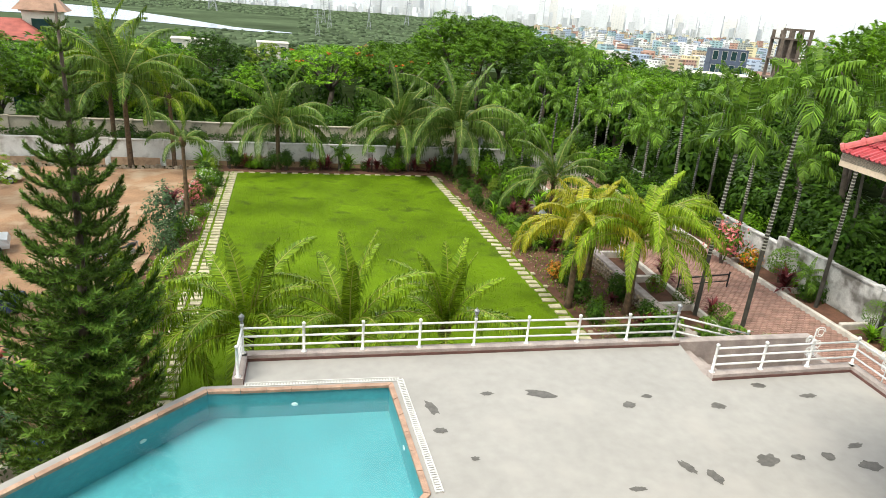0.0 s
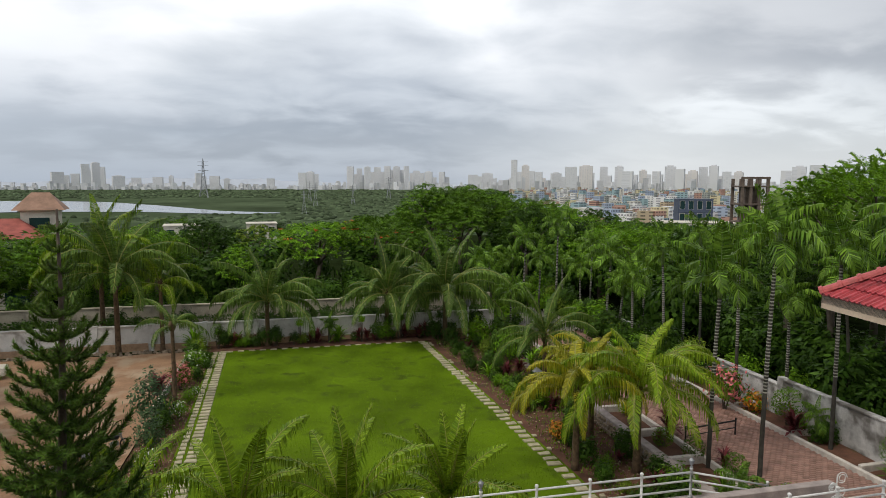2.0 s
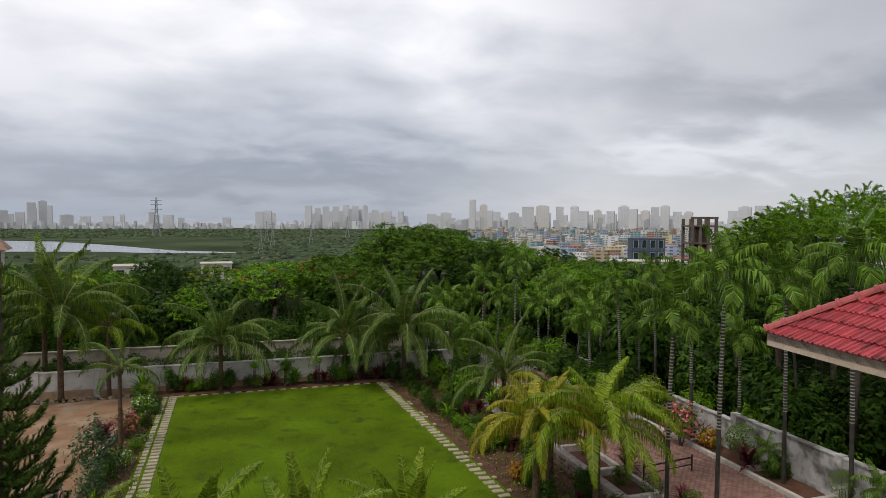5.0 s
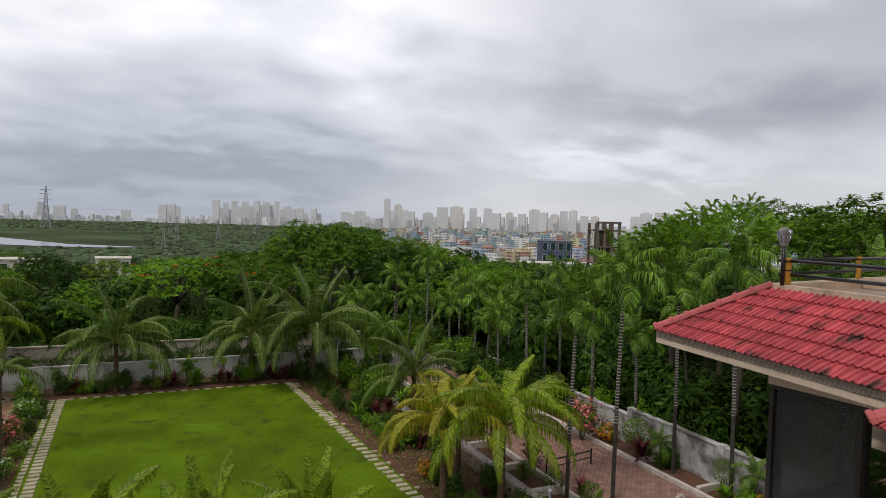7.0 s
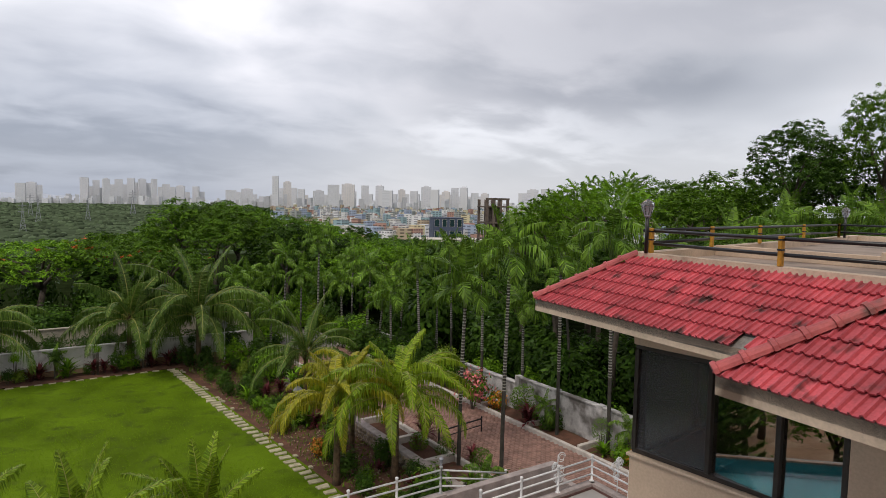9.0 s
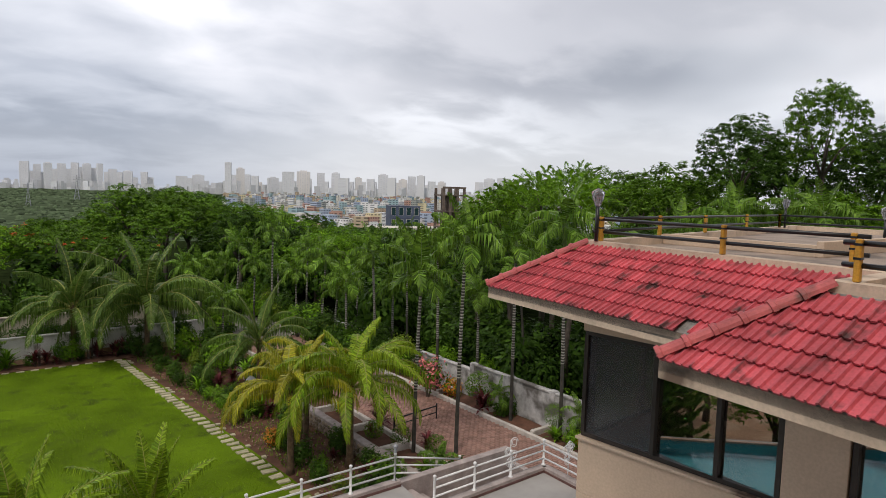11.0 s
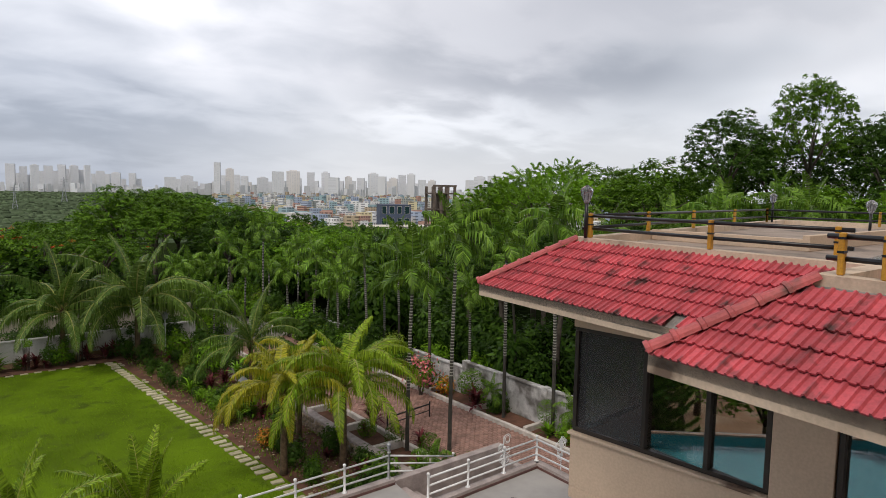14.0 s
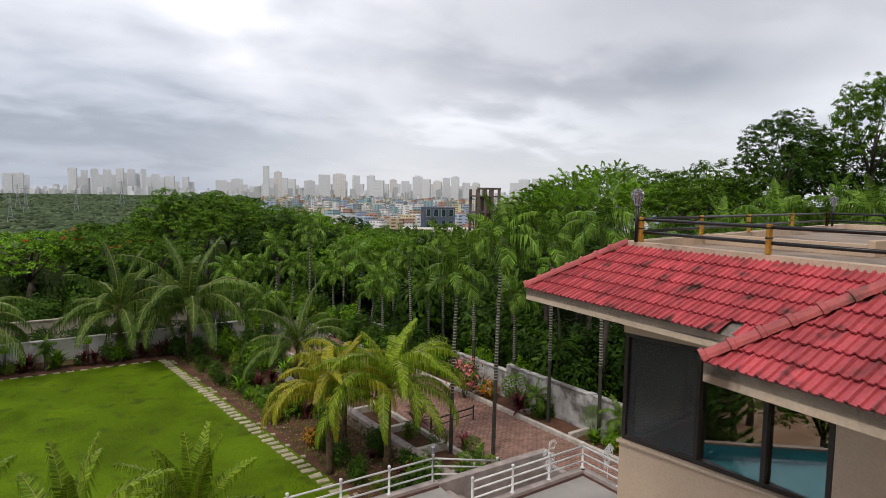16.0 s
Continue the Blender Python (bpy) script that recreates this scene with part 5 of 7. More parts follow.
def tree(kind, x, y, top, radius, z0=None, seed=0, tall=1.0):
    r = random.Random(seed)
    z0 = ground_height(PLAN * math.hypot(x, y)) / PLAN - 0.05 if z0 is None else z0
    meshes = CROWNS[kind]
    me = meshes[seed % len(meshes)]
    shape_h = {"flame": 0.62, "mango": 1.1, "fresh": 1.1, "feather": 1.2, "lime": 1.02}.get(kind, 1.25) * radius * tall
    zc = top - shape_h
    ob = thing("tree", LABELS[kind], "tree", group="woodland trees")
    s = Shape()
    tr = 0.05 + 0.035 * radius
    fork = max(z0 + 0.8, zc - 0.1 * radius)
    s.tube([(x, y, z0), (x + r.uniform(-0.1, 0.1), y, (z0 + fork) / 2), (x + r.uniform(-0.2, 0.2), y + r.uniform(-0.2, 0.2), fork)], [tr * 1.4, tr, tr * 0.8], 8)
    for k in range(5):
        a = k * 1.257 + r.uniform(-0.3, 0.3)
        e = Vector((x + math.cos(a) * radius * 0.6, y + math.sin(a) * radius * 0.6, zc + shape_h * r.uniform(0.35, 0.65)))
        mid = Vector((x, y, fork)).lerp(e, 0.5) + Vector((0, 0, 0.12 * radius))
        s.tube([(x, y, fork - 0.15), mid, e], [tr * 0.6, tr * 0.4, tr * 0.12], 6)
    part("trunk", s, BARK, ob, smooth=True)
    part("crown", me, None, ob, m=Matrix.Translation((x, y, zc)) @ pose(0, 0, 0, 0, 0, r.uniform(0, 360)) @ Matrix.Diagonal((radius * r.uniform(0.92, 1.1), radius, radius * tall, 1)))
    return ob


# height of the wood's skyline, as a rise per metre of distance, by bearing
SKYLINE = [(-60, -0.06), (-35, -0.06), (-20, -0.082), (-17.7, -0.061), (-14, -0.042), (-11.5, -0.052), (-8, -0.05), (-6, -0.064), (-2, -0.052), (4, -0.05), (7.9, -0.042), (10, -0.006), (13, 0.005), (18, 0.0), (20.3, -0.014), (25, -0.026), (28, -0.036), (31.6, -0.05), (38, -0.052), (40, -0.012), (42.5, 0.02), (45.5, 0.042), (50, 0.051), (54, 0.043), (59.5, 0.04), (62, 0.05), (75, 0.06), (80, 0.07)]


def skyline(az):
    for (a0, s0), (a1, s1) in zip(SKYLINE, SKYLINE[1:]):
        if a0 <= az <= a1:
            return s0 + (s1 - s0) * (az - a0) / (a1 - a0)
    return -0.06


def wood(count, az0, az1, d0, d1, kinds, rad, drop, seed):
    r = random.Random(seed)
    placed = []
    for k in range(count * 8):
        if len(placed) >= count:
            break
        az, d = r.uniform(az0, az1), r.uniform(d0, d1)
        R = r.uniform(*rad)
        x, y, _ = polar(az, d)
        if az > 20 and y < 47 and x - 0.9 * R < 18.3:  # clear of the drive and its wall
            continue
        if any((x - a) ** 2 + (y - b) ** 2 < (0.62 * (R + c)) ** 2 for a, b, c in placed):
            continue
        s = min(skyline(az - math.degrees(R / d) * 0.5), skyline(az), skyline(az + math.degrees(R / d) * 0.5))
        top = 6.3 + s * d - r.uniform(*drop)
        placed.append((x, y, R))
        tree(r.choice(kinds), x, y, top, R, seed=k + seed * 31, tall=r.uniform(0.9, 1.15))


wood(10, -36, -9, 46, 58, ["deep", "feather", "mango", "fresh"], (2.6, 3.6), (0.3, 1.4), 1)
wood(7, 20, 30, 48, 60, ["mango", "fresh", "fresh"], (2.6, 3.4), (0.3, 1.4), 9)
wood(22, -40, 36, 60, 78, ["mango", "fresh", "mango", "deep"], (3.0, 4.4), (0.1, 0.9), 2)
wood(20, -40, 40, 82, 120, ["mango", "deep", "fresh"], (3.5, 5.5), (-0.3, 0.3), 3)
wood(18, 26, 43, 44, 70, ["fresh", "mango", "mango"], (2.4, 3.4), (0.2, 1.2), 4)
wood(28, 43, 62, 35, 54, ["feather", "feather", "fresh"], (2.6, 3.6), (-0.35, 0.3), 5)
# Only the darkest leaves here: their colour stands in for shade.
wood(16, 30, 62, 25, 33, ["deep"], (1.7, 2.5), (2.0, 3.6), 6)
wood(14, 57, 80, 30, 44, ["feather", "deep", "fresh"], (2.0, 3.0), (1.0, 2.6), 8)


def stand_out(kind, az, d, rise, radius, seed, tall=1.0):
    """A tree known by its bearing, its distance and the rise of its top above eye level for each unit of distance."""
    tx, ty, _ = polar(az, d)
    tree(kind, tx, ty, 6.28 + rise * d, radius, seed=seed, tall=tall)


# the great mango dome, the flame trees behind the wall, and the tall evergreens over the pavilion
stand_out("mango", 12.3, 62, 0.006, 4.6, 900)
stand_out("mango", 16.2, 64, 0.002, 4.4, 902)
stand_out("mango", 19.8, 62, -0.014, 3.4, 904)
stand_out("fresh", 14.5, 55, -0.03, 2.8, 903)
stand_out("fresh", 23.5, 60, -0.026, 3.2, 918)
stand_out("flame", 1.6, 50, -0.056, 4.6, 906)
stand_out("flame", 6.6, 50, -0.052, 4.2, 907)
stand_out("flame", 10.5, 48, -0.07, 3.4, 909)
stand_out("lime", -3.6, 54, -0.06, 2.0, 911)
stand_out("fresh", -4.6, 47, -0.085, 2.8, 908)
stand_out("deep", -8.0, 54, -0.05, 2.5, 910)
stand_out("fresh", -12.4, 50, -0.052, 3.0, 920)
stand_out("open", 63.4, 38, 0.125, 2.5, 912, 1.25)
stand_out("open", 69.2, 40, 0.170, 2.5, 915, 1.6)
stand_out("open", 74.5, 40, 0.115, 2.8, 914, 1.2)
stand_out("deep", 67.0, 42, 0.085, 3.0, 916)
stand_out("deep", 64.5, 44, 0.08, 2.6, 922)
stand_out("deep", 72.5, 46, 0.095, 3.6, 924)
stand_out("fresh", 78.0, 44, 0.085, 3.2, 926)
# left side behind the yard
for tx, ty, tt, rr, kd in ((-8.6, 11.5, 0.4, 1.3, "fresh"), (-9.5, 9.0, 0.6, 1.6, "mango"), (-8.2, 7.2, -0.2, 1.3, "deep"), (-11.5, 12.5, 1.2, 1.9, "lime"), (-12, 6.5, 1.8, 2.2, "deep"), (-9.8, 16.5, 1.6, 1.8, "lime"), (-13.5, 20, 2.6, 2.4, "fresh"), (-14.5, 28, 3.0, 2.8, "lime"), (-11.5, 24.0, 0.8, 1.3, "lime"), (-17, 36, 4.2, 3.2, "fresh"), (-14, 42, 4.0, 3.0, "mango"), (-20, 44, 4.2, 3.4, "fresh"), (-9, 43, 3.3, 2.6, "mango")):
    tree(kd, tx, ty, tt, rr, seed=int(abs(tx * 13 + ty)), z0=GROUND)


# ---- shrubs ----
def bush_mesh(name, mat, seed, count, leaf, shape=1.0, second=None, share=0.0, tight=True):
    r = random.Random(seed)
    s = Shape()
    for k in range(count):
        d = Vector((r.gauss(0, 1), r.gauss(0, 1), r.gauss(0, 1))).normalized()
        if d.z < -0.75:
            d.z *= -1
        lump = 1 + (0.08 if tight else 0.35) * noise.noise((d.x * 2.5 + seed, d.y * 2.5, d.z * 2.5)) * 1.5
        rad = lump * (r.uniform(0.86, 1.0) if tight else r.uniform(0.5, 1.0))
        p = Vector((d.x * rad, d.y * rad, (d.z * rad + 0.85) * shape))
        nrm = (d + Vector((r.uniform(-0.6, 0.6), r.uniform(-0.6, 0.6), r.uniform(-0.2, 0.7)))).normalized()
        t = Matrix.Rotation(r.uniform(0, 6.28), 3, nrm) @ nrm.orthogonal().normalized()
        b = nrm.cross(t)
        L, W = leaf * r.uniform(0.7, 1.3), leaf * r.uniform(0.35, 0.55)
        s.add([p - t * L * 0.5, p + b * W * 0.5, p + t * L * 0.5, p - b * W * 0.5], [(0, 1, 2, 3)], 1 if second and r.random() < share else 0)
    return s.mesh(name, mat, second) if second else s.mesh(name, mat)


def blades_mesh(name, mat, seed, count, length, width):
    """A tuft of long strap leaves."""
    r = random.Random(seed)
    s = Shape()
    for k in range(count):
        a, e = r.uniform(0, 6.28), r.uniform(0.35, 1.35)
        o = Vector((math.cos(a), math.sin(a), 0))
        side2 = Vector((-o.y, o.x, 0)) * width
        z0 = r.uniform(0, 0.5) * length
        L = length * r.uniform(0.6, 1.0)
        p0 = Vector((0, 0, z0))
        p1 = p0 + (o * math.cos(e) + Vector((0, 0, math.sin(e)))) * L * 0.55
        p2 = p1 + (o * math.cos(e - 0.6) + Vector((0, 0, math.sin(e - 0.6)))) * L * 0.45
        s.add([p0 - side2 * 0.4, p0 + side2 * 0.4, p1 + side2, p1 - side2, p2], [(0, 1, 2, 3), (3, 2, 4)])
    return s.mesh(name, mat)


BUSH = {
    "ball": bush_mesh("foliage", LEAF_A, 1, 900, 0.16), "gold": bush_mesh("foliage", BUSH_YELLOW, 2, 900, 0.16),
    "loose": bush_mesh("foliage", LEAF_B, 3, 750, 0.24, 1.0, tight=False), "dark": bush_mesh("foliage", LEAF_C, 4, 750, 0.25, 1.1, tight=False),
    "blue": bush_mesh("foliage", LEAF_E, 5, 900, 0.2, 1.25, tight=False), "croton": bush_mesh("foliage", CROTON, 6, 500, 0.3, 0.9, LEAF_A, 0.25, tight=False),
    "pink": bush_mesh("foliage", LEAF_A, 7, 800, 0.22, 0.95, PINK, 0.5, tight=False), "white": bush_mesh("foliage", LEAF_B, 8, 800, 0.2, 0.8, WHITE_FLOWER, 0.16, tight=False),
    "lime": bush_mesh("foliage", LEAF_D, 9, 800, 0.22, 0.9, tight=False), "cone": bush_mesh("foliage", LEAF_A, 10, 900, 0.14, 1.2),
    "cordyline": blades_mesh("foliage", RED_LEAF, 11, 60, 1.5, 0.10), "strap": blades_mesh("foliage", LEAF_B, 12, 50, 1.4, 0.09),
}
BUSH_LABEL = {"ball": "neatly clipped round green bush", "gold": "clipped golden-green ball-shaped bush", "loose": "loose fresh green garden shrub", "dark": "dark glossy leafy garden shrub", "blue": "tall blue-green feathery garden shrub",
              "croton": "orange and yellow leaved croton shrub", "pink": "shrub covered in pink bougainvillea bracts", "white": "leafy shrub with white blossom", "lime": "bright lime-green rounded shrub", "cone": "clipped egg-shaped topiary bush",
              "cordyline": "dark red cordyline tuft", "strap": "tuft of long green strap leaves"}


def bush(kind, x, y, z, rad, stem=0.0):
    ob = thing("shrub", BUSH_LABEL[kind], "shrub", pose(x, y, z, 0, 0, U(0, 360)), group="garden shrubs")
    st = Shape()
    for k in range(3):
        a = k * 2.1
        st.tube([(0.03 * math.cos(a), 0.03 * math.sin(a), -0.06), (0.25 * rad * math.cos(a), 0.25 * rad * math.sin(a), stem + 0.6 * rad)], [0.022 + 0.02 * rad, 0.012], 5)
    part("stem", st, BARK, ob)
    part("foliage", BUSH[kind], None, ob, m=Matrix.Translation((0, 0, stem)) @ Matrix.Diagonal((rad, rad, rad, 1)))
    return ob


def thicket(label, spots):
    """Undergrowth that nobody could count: many shrubs' leaves joined into one mesh. spots: (kind, x, y, z, radius, stem)."""
    verts, faces, count = [], [], 0
    for kind, x, y, z, rad, stem in spots:
        me = BUSH[kind]
        co = np.empty(len(me.vertices) * 3, dtype=np.float32)
        me.vertices.foreach_get("co", co)
        co = co.reshape(-1, 3) * rad
        a = U(0, 6.28)
        c, q = math.cos(a), math.sin(a)
        verts.append(np.stack([co[:, 0] * c - co[:, 1] * q + x, co[:, 0] * q + co[:, 1] * c + y, co[:, 2] + z + stem], 1))
        faces.append(np.arange(len(co)).reshape(-1, 4) + count)
        count += len(co)
    s = Shape()
    s.v, s.f = np.concatenate(verts).tolist(), np.concatenate(faces).tolist()
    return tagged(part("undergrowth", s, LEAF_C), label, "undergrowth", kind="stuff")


B0 = LAWN_Z - 0.03
for args in [("gold", 8.2, 22.5, B0, 0.42, 0.1), ("croton", 8.65, 19.6, B0, 0.36), ("croton", 8.7, 20.0, B0, 0.34), ("ball", 12.0, 16.9, DRIVE_Z, 0.38), ("ball", 12.5, 15.6, DRIVE_Z, 0.38), ("ball", 11.6, 18.0, DRIVE_Z, 0.35),
             ("pink", 15.9, 20.6, DRIVE_Z, 0.85, 0.25), ("croton", 16.7, 20.0, DRIVE_Z, 0.5), ("ball", 17.0, 18.6, DRIVE_Z, 0.6, 0.3), ("cone", 16.9, 14.4, DRIVE_Z, 0.38, 0.45), ("croton", 17.0, 13.2, DRIVE_Z, 0.35),
             ("dark", 16.8, 17.0, DRIVE_Z, 0.35), ("cordyline", 16.6, 17.9, DRIVE_Z, 0.6), ("cordyline", 12.4, 18.9, DRIVE_Z, 0.62), ("cordyline", 12.6, 16.2, DRIVE_Z, 0.35), ("white", 12.9, 13.9, DRIVE_Z, 0.35),
             ("dark", 9.4, 13.9, B0, 0.65), ("loose", 10.1, 14.8, B0, 0.6), ("dark", 8.4, 13.0, B0, 0.6), ("croton", 7.9, 12.6, B0, 0.4), ("loose", 9.6, 12.4, B0, 0.6), ("dark", 11.5, 13.2, DRIVE_Z, 0.5),
             ("cone", -4.05, 12.55, YARD_Z, 0.55, 1.0), ("blue", -5.35, 23.8, YARD_Z, 0.85, 0.1), ("blue", -5.0, 21.8, YARD_Z, 0.55), ("pink", -5.2, 28.6, YARD_Z, 0.6), ("cordyline", -5.9, 27.6, YARD_Z, 0.6),
             ("white", -5.1, 31.6, YARD_Z, 0.6), ("lime", -5.1, 33.6, YARD_Z, 0.5, 0.15), ("cone", -4.4, 35.0, YARD_Z, 0.4, 0.5), ("dark", -5.3, 32.6, YARD_Z, 0.5), ("white", -4.6, 18.6, YARD_Z, 0.35), ("cordyline", -4.7, 17.6, YARD_Z, 0.4),
             ("lime", 0.05, 35.0, YARD_Z, 0.4), ("cordyline", 0.85, 35.1, YARD_Z, 0.5), ("cordyline", 0.5, 35.0, YARD_Z, 0.5), ("strap", 2.0, 34.9, YARD_Z, 0.7), ("dark", 2.9, 35.0, YARD_Z, 0.3), ("cordyline", 3.6, 35.1, YARD_Z, 0.45),
             ("strap", -5.6, 34.9, YARD_Z, 0.8), ("cordyline", -3.6, 35.0, YARD_Z, 0.5), ("cordyline", -2.8, 35.1, YARD_Z, 0.5), ("dark", -2.4, 34.8, YARD_Z, 0.35), ("cordyline", 5.8, 35.1, YARD_Z, 0.55), ("cordyline", 6.6, 34.9, YARD_Z, 0.5),
             ("dark", 7.4, 34.6, YARD_Z, 0.6), ("cordyline", 7.1, 35.2, YARD_Z, 0.55), ("dark", 8.0, 33.0, YARD_Z, 0.55), ("loose", 9.6, 33.0, YARD_Z, 0.8), ("lime", 9.4, 30.6, B0, 0.5), ("loose", 10.0, 29.0, B0, 0.8, 0.3),
             ("dark", 9.0, 27.6, B0, 0.4), ("loose", 8.6, 25.0, B0, 0.4), ("strap", 9.4, 22.6, B0, 0.6), ("dark", 9.6, 20.6, B0, 0.5), ("cordyline", 10.9, 26.5, B0, 0.7), ("loose", 11.5, 28.0, DRIVE_Z, 0.5), ("dark", 11.6, 24.6, DRIVE_Z, 0.4),
             ("loose", -6.6, 9.6, YARD_Z, 0.7), ("dark", -4.5, 12.0, YARD_Z, 0.4), ("lime", -4.9, 12.3, YARD_Z, 0.35), ("blue", -5.6, 11.0, YARD_Z, 0.6), ("loose", -5.8, 13.4, YARD_Z, 0.7), ("dark", -6.4, 12.4, YARD_Z, 0.8)]:
    bush(*args)
# mixed planting between the lawn and the drive
for k in range(60):
    yy = U(13.0, 33.0)
    bush(rng.choice(["dark", "dark", "loose", "strap", "cordyline", "dark", "lime"]), U(8.5 - (yy - 16.7) * 0.055, 10.3), yy, B0, U(0.2, 0.5))
for k in range(26):
    bush(rng.choice(["dark", "loose", "strap", "cordyline"]), rng.choice([U(11.0, 12.0), U(16.5, 17.2)]), U(13.0, 33.0), DRIVE_Z, U(0.2, 0.45))
for k in range(22):
    bush(rng.choice(["dark", "loose", "strap", "white", "cordyline"]), U(-5.5, -4.4), U(13.5, 34.0), YARD_Z, U(0.2, 0.45))
# fuller planting towards the far end of the drive
for k in range(60):
    bush(rng.choice(["dark", "loose", "dark", "strap", "dark", "loose"]), rng.choice([U(9.8, 11.6), U(15.6, 17.1), U(15.9, 17.1)]), U(24.0, 44.0), DRIVE_Z, U(0.3, 0.75), U(0, 0.35))
# taller shrubs that hide the foot of the east wall
for k in range(40):
    bush(rng.choice(["dark", "dark", "loose", "lime"]), U(16.5, 17.15), U(23.0, 46.0), DRIVE_Z, U(0.45, 0.8), U(0.1, 0.9))
for k in range(10):
    bush(rng.choice(["dark", "loose", "dark"]), U(12.4, 16.0), U(40.0, 46.0), DRIVE_Z - 0.05, U(0.5, 0.9), U(0.0, 0.5))
# low planting before the far white wall
for k in range(24):
    bush(rng.choice(["dark", "loose", "dark", "strap", "cordyline", "dark"]), U(-4.5, 9.0), U(34.7, 35.2), YARD_Z, U(0.22, 0.5), U(0, 0.2))
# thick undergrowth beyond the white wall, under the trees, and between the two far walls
# Shade below the crowns is put into the thickets' leaf colour.
thicket("shade-dark leafy undergrowth beyond the stained wall", [("dark", U(19.6, 25), U(11, 36), GROUND - 0.1, U(0.8, 1.5), U(0, 0.8)) for k in range(66)])
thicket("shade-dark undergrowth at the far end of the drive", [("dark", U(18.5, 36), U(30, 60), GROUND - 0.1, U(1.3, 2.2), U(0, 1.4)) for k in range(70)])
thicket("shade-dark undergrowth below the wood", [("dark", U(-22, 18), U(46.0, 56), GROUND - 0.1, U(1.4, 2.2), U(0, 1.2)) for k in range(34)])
thicket("low shade-dark growth behind the cream wall", [("dark", U(-20, 12.5), U(41.0, 45.5), GROUND - 0.1, U(0.6, 1.15), U(0, 0.6)) for k in range(46)])
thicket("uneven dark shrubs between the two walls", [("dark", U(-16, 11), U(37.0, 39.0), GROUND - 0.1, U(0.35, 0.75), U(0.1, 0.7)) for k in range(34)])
# saplings and a few bright shrubs
for k in range(9):
    bush(rng.choice(["dark", "loose"]), U(-4.5, 8.5), U(34.8, 35.2), YARD_Z, U(0.2, 0.34), U(0.5, 1.1))
for k in range(10):
    bush("loose", U(18.4, 19.6), U(12, 26), GROUND - 0.1, U(0.5, 0.8), U(0, 0.5))
for k in range(16):
    bush(rng.choice(["loose", "dark", "lime"]), U(9.5, 13.5), U(36.5, 46), GROUND - 0.1, U(0.5, 1.0), U(0, 0.3))


def hedge(x0, x1, y, z0, z1, seed):
    r = random.Random(seed)
    s = Shape()
    for k in range(int((x1 - x0) * 190)):
        p = Vector((r.uniform(x0, x1), y + r.uniform(-0.3, 0.3), z1 - abs(r.gauss(0, 0.28)) + 0.1 * noise.noise((k * 0.001, 1, seed))))
        p.z = max(z0, p.z + 0.12 * noise.noise((p.x * 0.9, 2, seed)))
        nrm = Vector((r.uniform(-0.7, 0.7), r.uniform(-1, 0.4), r.uniform(0.2, 1))).normalized()
        t = Matrix.Rotation(r.uniform(0, 6.28), 3, nrm) @ nrm.orthogonal().normalized()
        b = nrm.cross(t)
        s.add([p - t * 0.07, p + b * 0.035, p + t * 0.07, p - b * 0.035], [(0, 1, 2, 3)])
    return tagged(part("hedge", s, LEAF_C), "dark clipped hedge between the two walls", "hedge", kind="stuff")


hedge(-16, 11, 36.6, GROUND, -1.0, 3)

# ---- pine beside the pool ----
def needle_branch(seed, length):
    """A drooping branch that turns up at its end, clad all round in short needles and side twigs."""
    r = random.Random(seed)
    s = Shape()
    pts = []
    for i in range(9):
        k = i / 8
        pts.append(Vector((length * k, 0, -0.16 * length * math.sin(k * 2.2) + 0.34 * length * k ** 3)))
    s.tube(pts, [0.022 * (1 - 0.7 * i / 8) for i in range(9)], 4, slot=1, caps=False)

    def needles(a, b, count, size):
        d = (b - a).normalized()
        o = d.orthogonal().normalized()
        for k in range(count):
            p = a.lerp(b, (k + r.random()) / count)
            q = Matrix.Rotation(r.uniform(0, 6.28), 3, d) @ o
            if q.z < -0.5 and r.random() < 0.6:
                q.z *= -1
            tip = p + (q * 0.8 + d * 0.7).normalized() * size * r.uniform(0.7, 1.2)
            w = d.cross(q) * size * 0.11
            s.add([p - w, p + w, tip], [(0, 1, 2)], 0)

    for i in range(8):
        needles(pts[i], pts[i + 1], 52, 0.12)
        if i > 0:
            for sg in (-1, 1):
                ln = length * 0.30 * math.sin(math.pi * (0.15 + 0.8 * i / 8)) * r.uniform(0.7, 1.15)
                e = pts[i] + Vector((ln * 0.75, sg * ln * 0.65, ln * 0.5))
                s.tube([pts[i], e], [0.011, 0.005], 3, slot=1, caps=False)
                needles(pts[i], e, 30, 0.10)
    return s.mesh("branch", PINE, BARK)


BRANCHES = [needle_branch(70 + i, 1.0) for i in range(4)]


